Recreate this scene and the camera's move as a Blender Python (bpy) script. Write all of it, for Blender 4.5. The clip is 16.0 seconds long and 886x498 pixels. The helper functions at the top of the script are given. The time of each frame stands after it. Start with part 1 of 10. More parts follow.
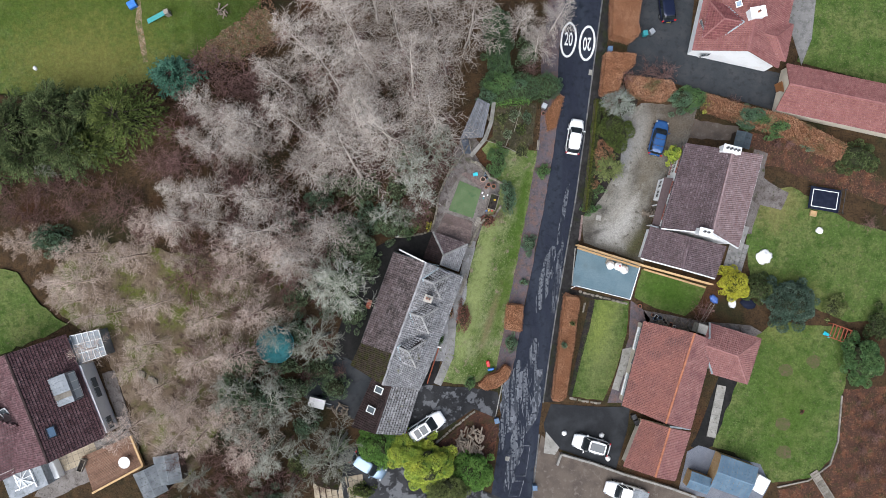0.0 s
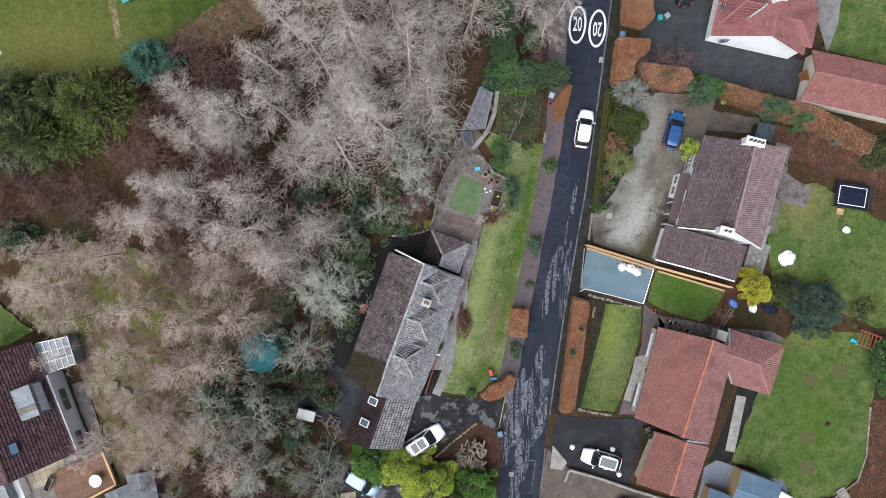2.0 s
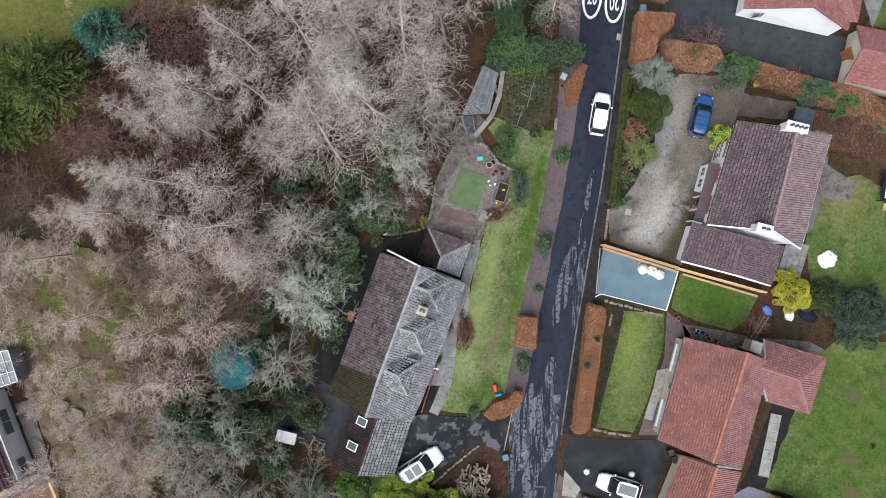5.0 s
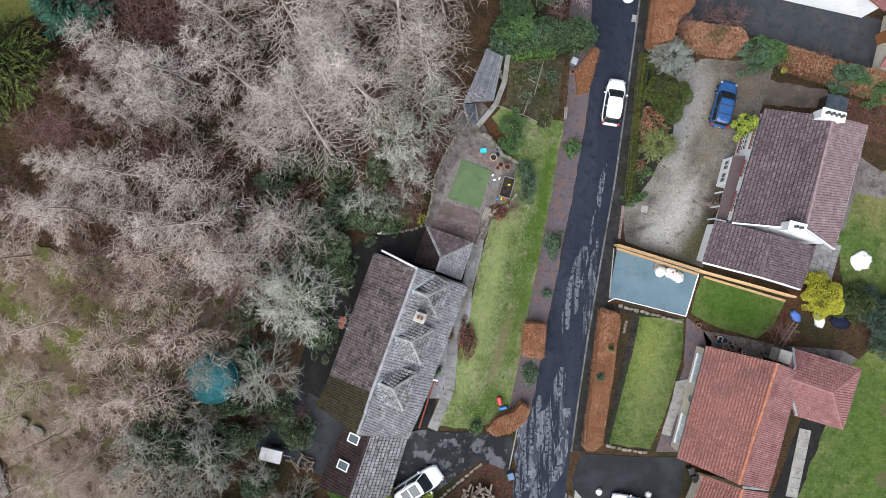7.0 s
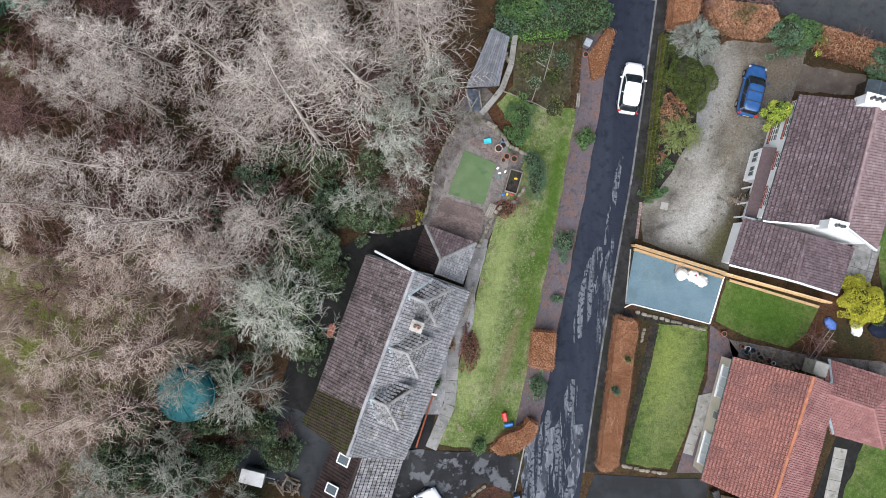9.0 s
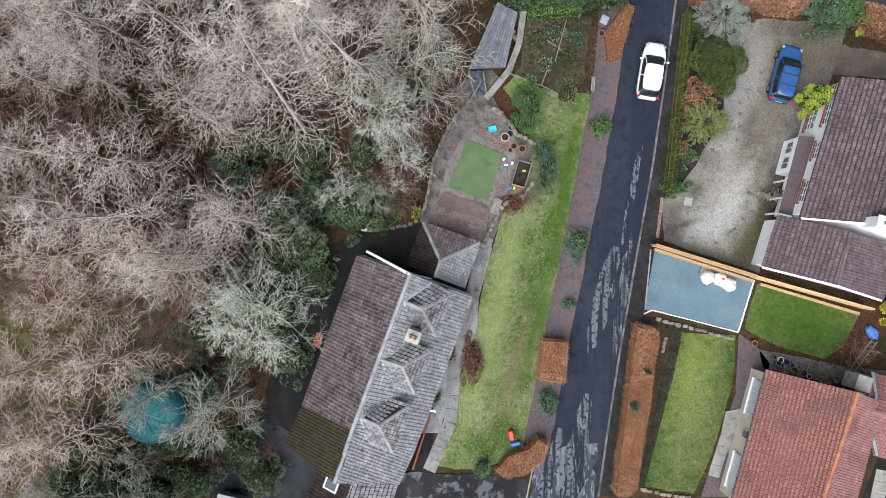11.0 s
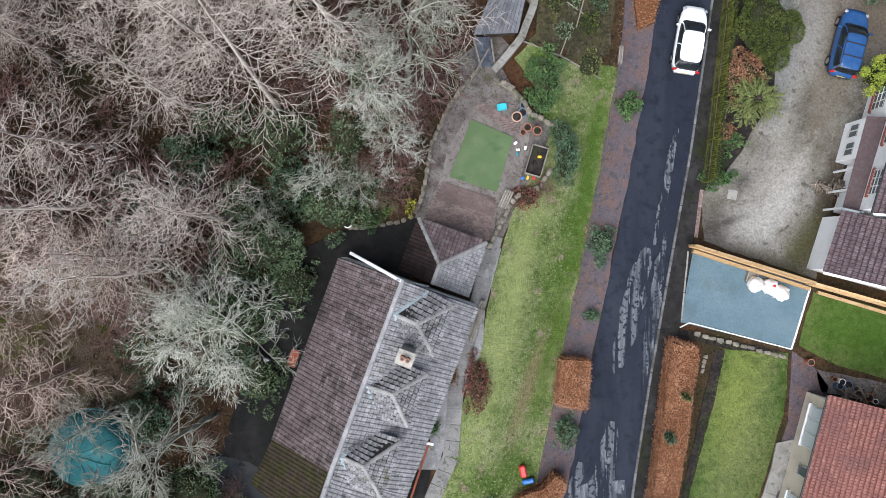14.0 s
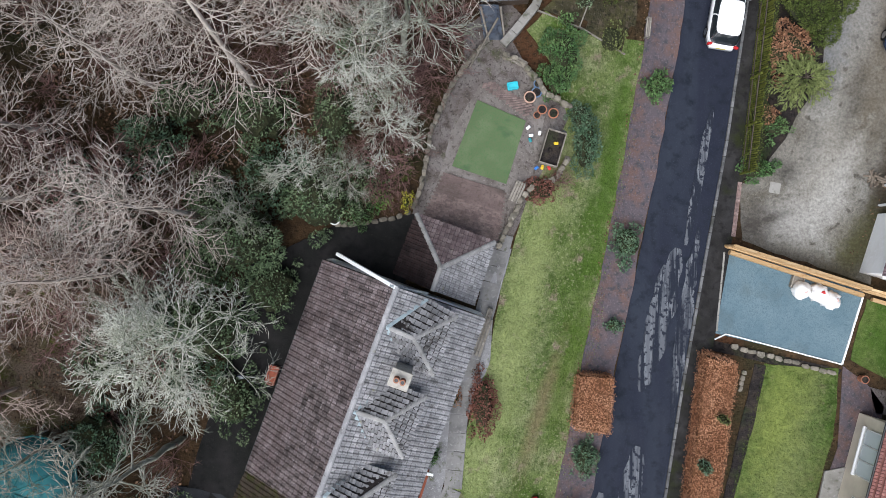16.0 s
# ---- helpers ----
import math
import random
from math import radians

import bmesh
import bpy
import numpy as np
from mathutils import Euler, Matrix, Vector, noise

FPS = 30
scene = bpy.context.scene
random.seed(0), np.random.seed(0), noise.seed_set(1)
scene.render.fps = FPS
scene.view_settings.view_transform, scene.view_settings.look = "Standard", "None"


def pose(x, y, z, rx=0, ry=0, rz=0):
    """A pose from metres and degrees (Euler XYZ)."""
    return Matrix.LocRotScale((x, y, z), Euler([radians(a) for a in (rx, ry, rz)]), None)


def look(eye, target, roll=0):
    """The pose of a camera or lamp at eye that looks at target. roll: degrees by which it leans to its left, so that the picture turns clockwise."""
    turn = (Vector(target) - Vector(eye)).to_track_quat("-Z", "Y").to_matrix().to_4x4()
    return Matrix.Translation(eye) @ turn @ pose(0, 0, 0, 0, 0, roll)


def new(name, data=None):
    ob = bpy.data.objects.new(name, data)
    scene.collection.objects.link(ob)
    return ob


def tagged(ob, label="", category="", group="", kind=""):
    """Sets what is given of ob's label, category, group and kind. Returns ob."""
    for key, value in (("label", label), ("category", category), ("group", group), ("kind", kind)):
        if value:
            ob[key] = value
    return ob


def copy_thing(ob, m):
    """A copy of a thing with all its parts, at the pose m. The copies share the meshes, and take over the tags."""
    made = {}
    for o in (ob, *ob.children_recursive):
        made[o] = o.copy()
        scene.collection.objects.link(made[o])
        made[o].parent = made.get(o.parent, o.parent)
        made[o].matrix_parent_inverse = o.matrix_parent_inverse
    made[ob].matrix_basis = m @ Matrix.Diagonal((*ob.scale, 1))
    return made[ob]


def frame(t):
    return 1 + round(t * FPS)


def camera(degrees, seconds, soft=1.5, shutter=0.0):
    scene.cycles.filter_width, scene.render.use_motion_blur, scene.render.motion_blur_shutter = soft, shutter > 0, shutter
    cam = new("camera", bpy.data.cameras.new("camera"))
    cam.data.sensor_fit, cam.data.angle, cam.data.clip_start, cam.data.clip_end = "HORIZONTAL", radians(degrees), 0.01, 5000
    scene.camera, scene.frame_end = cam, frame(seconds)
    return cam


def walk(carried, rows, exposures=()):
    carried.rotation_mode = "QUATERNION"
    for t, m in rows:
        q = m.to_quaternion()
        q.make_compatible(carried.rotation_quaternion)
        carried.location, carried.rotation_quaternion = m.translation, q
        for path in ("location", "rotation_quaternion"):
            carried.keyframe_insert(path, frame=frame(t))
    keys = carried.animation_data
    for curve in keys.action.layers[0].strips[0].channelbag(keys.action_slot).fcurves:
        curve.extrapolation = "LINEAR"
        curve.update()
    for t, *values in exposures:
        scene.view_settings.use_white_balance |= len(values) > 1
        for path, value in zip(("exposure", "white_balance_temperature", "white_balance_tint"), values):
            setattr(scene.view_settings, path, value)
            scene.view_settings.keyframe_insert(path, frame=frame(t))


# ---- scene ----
cam = camera(60.6, 16.0, 0.9)
METRES, EYE = 48.4, 90.2
ROWS = [
    (0.0, 0.0, 0.0, 0.0, -0.0, -0.0, 0.0),
    (0.5, -0.0005, 0.0314, -0.0005, -0.03, 0.02, -0.03),
    (1.0, -0.0004, 0.0633, -0.0012, -0.05, 0.03, -0.05),
    (1.5, -0.0004, 0.0955, -0.001, -0.05, 0.04, -0.06),
    (2.0, -0.0008, 0.128, -0.0003, -0.07, 0.02, -0.07),
    (2.5, -0.0013, 0.1603, -0.0007, -0.1, 0.01, -0.07),
    (3.0, -0.0003, 0.1927, -0.0022, -0.12, 0.04, -0.08),
    (3.5, 0.0, 0.2244, -0.0027, -0.15, 0.07, -0.09),
    (4.0, 0.0006, 0.2559, -0.0025, -0.15, 0.09, -0.08),
    (6.5, 0.0004, 0.4127, -0.0002, -0.19, 0.06, -0.1),
    (7.0, -0.0005, 0.4448, -0.0003, -0.23, 0.06, -0.11),
    (7.5, -0.0004, 0.4767, 0.0001, -0.21, 0.04, -0.11),
    (8.0, -0.0002, 0.5086, 0.0011, -0.22, 0.04, -0.14),
    (8.5, -0.0001, 0.5412, 0.0016, -0.24, 0.02, -0.14),
    (9.0, 0.0009, 0.5728, 0.0018, -0.2, 0.01, -0.18),
    (11.5, 0.0033, 0.7276, 0.0025, -0.13, -0.01, -0.26),
    (12.0, 0.0042, 0.7571, 0.0031, -0.12, 0.0, -0.28),
    (12.5, 0.0053, 0.7866, 0.0035, -0.08, -0.01, -0.32),
    (13.0, 0.0056, 0.8168, 0.0032, -0.09, -0.03, -0.33),
    (13.5, 0.0046, 0.8465, 0.003, -0.14, -0.03, -0.36),
    (14.0, 0.0035, 0.8771, 0.0033, -0.15, 0.01, -0.36),
    (14.5, 0.0029, 0.9073, 0.003, -0.17, 0.05, -0.37),
    (15.0, 0.0036, 0.9382, 0.0034, -0.15, 0.02, -0.4),
    (15.5, 0.0037, 0.9684, 0.0041, -0.11, 0.0, -0.42),
    (16.0, 0.0022, 0.9996, 0.0043, -0.15, -0.03, -0.45),
]
walk(cam, [(t, pose(0, 0, EYE, -90, 0, 0) @ pose(METRES * x, METRES * y, METRES * z, 90 + pitch, roll, yaw)) for t, x, y, z, yaw, pitch, roll in ROWS], [(0.0, 0.62), (4.0, 0.64), (6.5, 0.7), (9, 0.83), (13, 0.86), (16.0, 0.62)])

# ---- light: an overcast winter day ----
world = bpy.data.worlds.new("overcast_sky")
scene.world = world
world.use_nodes = True
wn = world.node_tree.nodes
sky = wn.new("ShaderNodeTexSky")
sky.sky_type, sky.sun_disc = "NISHITA", False
sky.sun_elevation, sky.sun_rotation = radians(60), radians(213)
sky.dust_density, sky.air_density = 2.0, 1.0
world.node_tree.links.new(sky.outputs["Color"], wn["Background"].inputs["Color"])
wn["Background"].inputs["Strength"].default_value = 0.06
sun = new("sun", bpy.data.lights.new("sun", "SUN"))
sun.data.energy, sun.data.angle, sun.data.color = 3.5, radians(66), (0.915, 0.945, 1.0)
sun.matrix_world = look((-13, -20, 42), (0, 0, 0))


# ---- materials ----
def mix_color(nt, fac, a, b, blend="MIX"):
    n = nt.nodes.new("ShaderNodeMix")
    n.data_type, n.blend_type = "RGBA", blend
    for sock, v in ((n.inputs[0], fac), (n.inputs[6], a), (n.inputs[7], b)):
        if hasattr(v, "links"):
            nt.links.new(v, sock)
        elif isinstance(v, (int, float)):
            sock.default_value = v
        else:
            sock.default_value = (*v, 1)
    return n.outputs[2]


def noise_fac(nt, scale, detail=4, lo=0.35, hi=0.65, stretch=None, coord="Position", rough=0.55):
    """A noise mask in world or object metres, steepened between lo and hi."""
    if coord == "Position":
        src = nt.nodes.new("ShaderNodeNewGeometry").outputs["Position"]
    else:
        src = nt.nodes.new("ShaderNodeTexCoord").outputs["Object"]
    if stretch:
        mp = nt.nodes.new("ShaderNodeMapping")
        mp.inputs["Rotation"].default_value = (0, 0, radians(stretch[0]))
        mp.inputs["Scale"].default_value = stretch[1:]
        nt.links.new(src, mp.inputs["Vector"])
        src = mp.outputs["Vector"]
    n = nt.nodes.new("ShaderNodeTexNoise")
    n.inputs["Scale"].default_value, n.inputs["Detail"].default_value = scale, detail
    n.inputs["Roughness"].default_value = rough
    nt.links.new(src, n.inputs["Vector"])
    r = nt.nodes.new("ShaderNodeMapRange")
    r.inputs[1].default_value, r.inputs[2].default_value = lo, hi
    nt.links.new(n.outputs["Fac"], r.inputs[0])
    return r.outputs[0]


def material(name, base, layers=(), rough=0.8, metal=0.0, bump=0.0, bump_scale=20.0, vary=0.0, island=False, rough_layer=None, coord="Position", spec=None):
    """A surface: a base colour, layers (colour, scale, lo, hi[, stretch]) laid over it by noise, a spread per object or per island, and fine relief."""
    m = bpy.data.materials.new(name)
    m.use_nodes = True
    nt = m.node_tree
    bsdf = nt.nodes["Principled BSDF"]
    col = tuple(base)
    for lay in layers:
        f = noise_fac(nt, lay[1], 5, lay[2], lay[3], lay[4] if len(lay) > 4 else None, coord)
        col = mix_color(nt, f, col, lay[0])
    if vary:
        if island:
            rnd = nt.nodes.new("ShaderNodeNewGeometry").outputs["Random Per Island"]
        else:
            rnd = nt.nodes.new("ShaderNodeObjectInfo").outputs["Random"]
        r = nt.nodes.new("ShaderNodeMapRange")
        r.inputs[3].default_value, r.inputs[4].default_value = 1 - vary, 1 + vary
        nt.links.new(rnd, r.inputs[0])
        h = nt.nodes.new("ShaderNodeHueSaturation")
        nt.links.new(r.outputs[0], h.inputs["Value"])
        if hasattr(col, "links"):
            nt.links.new(col, h.inputs["Color"])
        else:
            h.inputs["Color"].default_value = (*col, 1)
        col = h.outputs[0]
    if hasattr(col, "links"):
        nt.links.new(col, bsdf.inputs["Base Color"])
    else:
        bsdf.inputs["Base Color"].default_value = (*col, 1)
    bsdf.inputs["Roughness"].default_value, bsdf.inputs["Metallic"].default_value = rough, metal
    if spec is None and rough >= 0.7:
        spec = 0.1
    if spec is not None:
        bsdf.inputs["Specular IOR Level"].default_value = spec
    if rough_layer:
        f = noise_fac(nt, rough_layer[1], 5, rough_layer[2], rough_layer[3], rough_layer[4] if len(rough_layer) > 4 else None, coord)
        r = nt.nodes.new("ShaderNodeMapRange")
        r.inputs[3].default_value, r.inputs[4].default_value = rough, rough_layer[0]
        nt.links.new(f, r.inputs[0])
        nt.links.new(r.outputs[0], bsdf.inputs["Roughness"])
    if bump:
        b = nt.nodes.new("ShaderNodeBump")
        b.inputs["Strength"].default_value, b.inputs["Distance"].default_value = 0.6, bump
        nt.links.new(noise_fac(nt, bump_scale, 6, 0.2, 0.8, None, coord, 0.65), b.inputs["Height"])
        nt.links.new(b.outputs[0], bsdf.inputs["Normal"])
    return m


def wash(mat, spots, grain=(7.0, 0.6, 1.3)):
    """Worn, muddy or mossy areas with a place of their own: (colour, x, y, half-length, half-width, turn, strength)."""
    nt = mat.node_tree
    bsdf = nt.nodes["Principled BSDF"]
    col = bsdf.inputs["Base Color"].links[0].from_socket
    src = nt.nodes.new("ShaderNodeNewGeometry").outputs["Position"]
    for c, x, y, a, b, turn, strength in spots:
        mp = nt.nodes.new("ShaderNodeMapping")
        mp.vector_type = "TEXTURE"
        mp.inputs["Location"].default_value = (x, y, 0)
        mp.inputs["Rotation"].default_value = (0, 0, radians(turn))
        mp.inputs["Scale"].default_value = (a, b, 1000)
        nt.links.new(src, mp.inputs["Vector"])
        ln = nt.nodes.new("ShaderNodeVectorMath")
        ln.operation = "LENGTH"
        nt.links.new(mp.outputs[0], ln.inputs[0])
        nz = noise_fac(nt, 1.1, 9, 0.3, 0.7, None, "Position", 0.78)
        ad = nt.nodes.new("ShaderNodeMath")
        ad.operation = "ADD"
        nt.links.new(ln.outputs["Value"], ad.inputs[0])
        nt.links.new(nz, ad.inputs[1])
        r = nt.nodes.new("ShaderNodeMapRange")
        r.inputs[1].default_value, r.inputs[2].default_value = 1.75, 0.75
        r.inputs[3].default_value, r.inputs[4].default_value = 0.0, strength
        nt.links.new(ad.outputs[0], r.inputs[0])
        col = mix_color(nt, r.outputs[0], col, c)
    fine = noise_fac(nt, grain[0], 8, 0.36, 0.66, None, "Position", 0.8)
    v = nt.nodes.new("ShaderNodeMapRange")
    v.inputs[3].default_value, v.inputs[4].default_value = grain[1:]
    nt.links.new(fine, v.inputs[0])
    h = nt.nodes.new("ShaderNodeHueSaturation")
    nt.links.new(v.outputs[0], h.inputs["Value"])
    nt.links.new(col, h.inputs["Color"])
    nt.links.new(h.outputs[0], bsdf.inputs["Base Color"])


def glass_pane(name, tint=(0.03, 0.04, 0.05)):
    m = material(name, tint, rough=0.06, spec=0.8)
    return m


M_LITTER = material("woodland_floor", (0.038, 0.025, 0.015), [((0.072, 0.043, 0.022), 1.3, 0.35, 0.6), ((0.027, 0.029, 0.013), 0.16, 0.5, 0.68), ((0.088, 0.035, 0.018), 0.09, 0.58, 0.72), ((0.019, 0.014, 0.008), 5.0, 0.5, 0.7), ((0.119, 0.081, 0.049), 9.0, 0.6, 0.72)], 0.95, bump=0.12, bump_scale=6)
M_LAWN = material("lawn_grass", (0.071, 0.116, 0.026), [((0.120, 0.142, 0.046), 0.28, 0.43, 0.62), ((0.042, 0.079, 0.015), 0.8, 0.47, 0.65), ((0.124, 0.116, 0.061), 2.0, 0.58, 0.74), ((0.042, 0.069, 0.017), 3.6, 0.5, 0.72), ((0.160, 0.191, 0.077), 9.0, 0.55, 0.75)], 0.95, bump=0.08, bump_scale=12)
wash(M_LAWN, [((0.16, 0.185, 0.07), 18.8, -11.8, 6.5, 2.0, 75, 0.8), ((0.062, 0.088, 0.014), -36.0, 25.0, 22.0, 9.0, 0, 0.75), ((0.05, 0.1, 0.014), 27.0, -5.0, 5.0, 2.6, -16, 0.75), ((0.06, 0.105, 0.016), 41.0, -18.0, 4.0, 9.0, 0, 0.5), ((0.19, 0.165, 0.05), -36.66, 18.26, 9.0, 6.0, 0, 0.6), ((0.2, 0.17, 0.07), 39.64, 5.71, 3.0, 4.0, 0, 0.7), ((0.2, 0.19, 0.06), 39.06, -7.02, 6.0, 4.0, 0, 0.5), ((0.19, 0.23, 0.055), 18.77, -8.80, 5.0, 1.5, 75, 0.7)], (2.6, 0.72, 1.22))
M_LAWN_LIGHT = material("pale_mossy_lawn", (0.166, 0.206, 0.071), [((0.305, 0.310, 0.167), 0.8, 0.42, 0.64), ((0.079, 0.131, 0.025), 0.4, 0.47, 0.62), ((0.279, 0.213, 0.158), 1.1, 0.58, 0.7), ((0.073, 0.109, 0.028), 3.2, 0.48, 0.72), ((0.319, 0.335, 0.175), 7.0, 0.54, 0.72), ((0.065, 0.090, 0.028), 16.0, 0.52, 0.7)], 0.95, bump=0.1, bump_scale=10)
wash(M_LAWN_LIGHT, [((0.27, 0.31, 0.12), 4.92, -0.62, 7.5, 1.0, 75, 0.75), ((0.27, 0.31, 0.12), 3.08, -7.95, 6.0, 1.3, 75, 0.7), ((0.06, 0.115, 0.015), 9.22, 4.42, 9.0, 0.9, 80, 0.85), ((0.075, 0.12, 0.02), 7.08, -5.64, 5.0, 0.8, 75, 0.7), ((0.2, 0.155, 0.085), 5.45, -8.56, 4.0, 0.5, 72, 0.75), ((0.18, 0.14, 0.08), 6.06, 4.06, 1.2, 0.6, 60, 0.6)], (2.6, 0.78, 1.2))
M_SOIL = material("flower_bed_soil", (0.026, 0.022, 0.021), [((0.050, 0.039, 0.031), 1.6, 0.45, 0.65), ((0.026, 0.036, 0.016), 0.8, 0.52, 0.7), ((0.010, 0.009, 0.009), 6.0, 0.5, 0.68), ((0.100, 0.078, 0.065), 12.0, 0.62, 0.74)], 0.95, bump=0.08, bump_scale=12)
M_STALKS = material("dry_winter_bed", (0.05, 0.045, 0.026), [((0.075, 0.07, 0.03), 0.9, 0.42, 0.64), ((0.11, 0.085, 0.06), 2.6, 0.5, 0.68), ((0.026, 0.024, 0.015), 5.0, 0.5, 0.66), ((0.15, 0.125, 0.1), 14.0, 0.6, 0.72)], 0.95, bump=0.09, bump_scale=12)
M_VERGE = material("mulch_verge", (0.101, 0.084, 0.092), [((0.138, 0.087, 0.075), 1.1, 0.42, 0.65), ((0.060, 0.061, 0.068), 3.5, 0.5, 0.7), ((0.175, 0.143, 0.149), 10.0, 0.55, 0.72)], 0.95, bump=0.05, bump_scale=18)
M_ASPHALT = material("damp_asphalt", (0.017, 0.020, 0.032), [((0.028, 0.034, 0.047), 0.5, 0.45, 0.7, (-10, 1.0, 0.12, 1.0)), ((0.011, 0.014, 0.021), 1.5, 0.5, 0.7), ((0.039, 0.044, 0.059), 22.0, 0.58, 0.75)], 0.8, bump=0.008, bump_scale=60, rough_layer=(0.65, 0.7, 0.4, 0.6), spec=0.12)
M_DRIVE = material("damp_tarmac_drive", (0.02, 0.02, 0.021), [((0.036, 0.036, 0.038), 0.5, 0.45, 0.62), ((0.12, 0.122, 0.128), 0.55, 0.56, 0.6), ((0.085, 0.086, 0.09), 1.6, 0.6, 0.64), ((0.05, 0.052, 0.054), 28.0, 0.55, 0.75)], 0.7, bump=0.008, bump_scale=60)
M_DRIVE_GREY = material("grey_tarmac_drive", (0.034, 0.038, 0.042), [((0.046, 0.048, 0.051), 0.6, 0.45, 0.65), ((0.026, 0.027, 0.030), 1.6, 0.52, 0.7), ((0.060, 0.060, 0.062), 26.0, 0.55, 0.75)], 0.8, bump=0.008, bump_scale=60)
M_GRAVEL = material("pale_gravel", (0.189, 0.173, 0.147), [((0.123, 0.110, 0.087), 0.5, 0.45, 0.62), ((0.246, 0.233, 0.205), 0.4, 0.52, 0.66), ((0.090, 0.080, 0.065), 2.2, 0.57, 0.68), ((0.295, 0.283, 0.252), 32.0, 0.55, 0.75), ((0.082, 0.074, 0.063), 26.0, 0.52, 0.7)], 0.9, bump=0.03, bump_scale=30)
wash(M_GRAVEL, [((0.131, 0.102, 0.074), 27.33, 14.68, 5.5, 3.2, 20, 0.75), ((0.123, 0.102, 0.074), 24.33, 9.75, 6.0, 1.6, 70, 0.7), ((0.246, 0.238, 0.221), 23.17, 13.52, 3.6, 1.2, 75, 0.6), ((0.34, 0.325, 0.3), 19.9, 2.2, 3.0, 1.5, 20, 0.7), ((0.36, 0.345, 0.315), 21.6, 3.6, 3.6, 0.9, 62, 0.75), ((0.07, 0.066, 0.06), 20.6, 6.0, 1.6, 0.5, 75, 0.6), ((0.06, 0.054, 0.046), 18.3, 2.0, 1.3, 0.3, 20, 0.7), ((0.075, 0.068, 0.058), 22.6, 8.0, 2.4, 0.7, 70, 0.6), ((0.2, 0.205, 0.21), 21.6, 13.0, 4.5, 1.0, 84, 0.7), ((0.05, 0.036, 0.024), 24.5, 3.6, 4.2, 0.75, 76, 0.85), ((0.05, 0.046, 0.024), 22.9, 0.2, 2.4, 0.8, 70, 0.7), ((0.055, 0.042, 0.03), 27.5, 16.4, 4.0, 1.0, -8, 0.75), ((0.06, 0.055, 0.048), 19.2, 4.6, 0.9, 0.7, 10, 0.8), ((0.312, 0.291, 0.254), 21.14, 5.20, 3.6, 1.4, 70, 0.6),
    ((0.074, 0.070, 0.033), 23.25, 0.68, 3.2, 1.3, 55, 0.85), ((0.061, 0.053, 0.045), 17.38, 1.78, 1.2, 1.3, 0, 0.9), ((0.082, 0.070, 0.057), 19.80, 8.97, 1.8, 1.0, 0, 0.6), ((0.098, 0.082, 0.057), 20.99, -0.85, 4.0, 0.9, -18, 0.7)])
M_BROWN_DRIVE = material("buff_concrete_drive", (0.119, 0.095, 0.077), [((0.084, 0.066, 0.056), 0.6, 0.42, 0.65), ((0.154, 0.130, 0.108), 1.8, 0.55, 0.7), ((0.182, 0.154, 0.133), 22.0, 0.6, 0.75)], 0.85, bump=0.01, bump_scale=40)
M_SLATE_CHIP = material("blue_slate_chippings", (0.115, 0.175, 0.205), [((0.15, 0.212, 0.238), 0.5, 0.4, 0.65), ((0.078, 0.125, 0.152), 18.0, 0.45, 0.65), ((0.19, 0.25, 0.275), 24.0, 0.58, 0.72), ((0.09, 0.12, 0.125), 0.35, 0.55, 0.75)], 0.75, bump=0.03, bump_scale=36)
M_GREY_CHIP = material("grey_slate_chippings", (0.15, 0.16, 0.19), [((0.2, 0.21, 0.24), 0.7, 0.4, 0.65), ((0.1, 0.11, 0.13), 18.0, 0.45, 0.65)], 0.75, bump=0.03, bump_scale=36)
M_CONCRETE = material("weathered_concrete", (0.29, 0.275, 0.25), [((0.2, 0.19, 0.165), 0.9, 0.42, 0.65), ((0.36, 0.345, 0.32), 6.0, 0.55, 0.72), ((0.13, 0.13, 0.1), 3.0, 0.58, 0.72)], 0.85, bump=0.012, bump_scale=30)
M_KERB = material("grey_kerb_stone", (0.144, 0.144, 0.144), [((0.090, 0.090, 0.090), 2.0, 0.42, 0.65), ((0.198, 0.198, 0.192), 9.0, 0.55, 0.7), ((0.060, 0.060, 0.054), 0.7, 0.52, 0.66)], 0.8, bump=0.01, bump_scale=30, vary=0.2)
M_FOOTWAY = material("mossy_black_footway", (0.02, 0.019, 0.018), [((0.034, 0.032, 0.032), 0.9, 0.45, 0.65), ((0.02, 0.024, 0.009), 0.5, 0.52, 0.68), ((0.012, 0.011, 0.011), 3.0, 0.5, 0.7), ((0.055, 0.05, 0.045), 20.0, 0.6, 0.74)], 0.85, bump=0.01, bump_scale=50, spec=0.12)
M_STONE = material("garden_wall_stone", (0.225, 0.197, 0.157), [((0.150, 0.136, 0.109), 2.0, 0.42, 0.65), ((0.286, 0.258, 0.218), 7.0, 0.55, 0.7), ((0.082, 0.089, 0.048), 1.2, 0.56, 0.7)], 0.9, bump=0.02, bump_scale=18, vary=0.25)
M_WHITE = material("white_render", (0.88, 0.875, 0.86), [((0.8, 0.785, 0.76), 0.8, 0.5, 0.72), ((0.9, 0.9, 0.9), 6.0, 0.5, 0.7)], 0.85, bump=0.01, bump_scale=40)
M_CREAM = material("cream_render", (0.62, 0.55, 0.44), [((0.52, 0.46, 0.37), 0.9, 0.45, 0.7)], 0.85, bump=0.01, bump_scale=40)
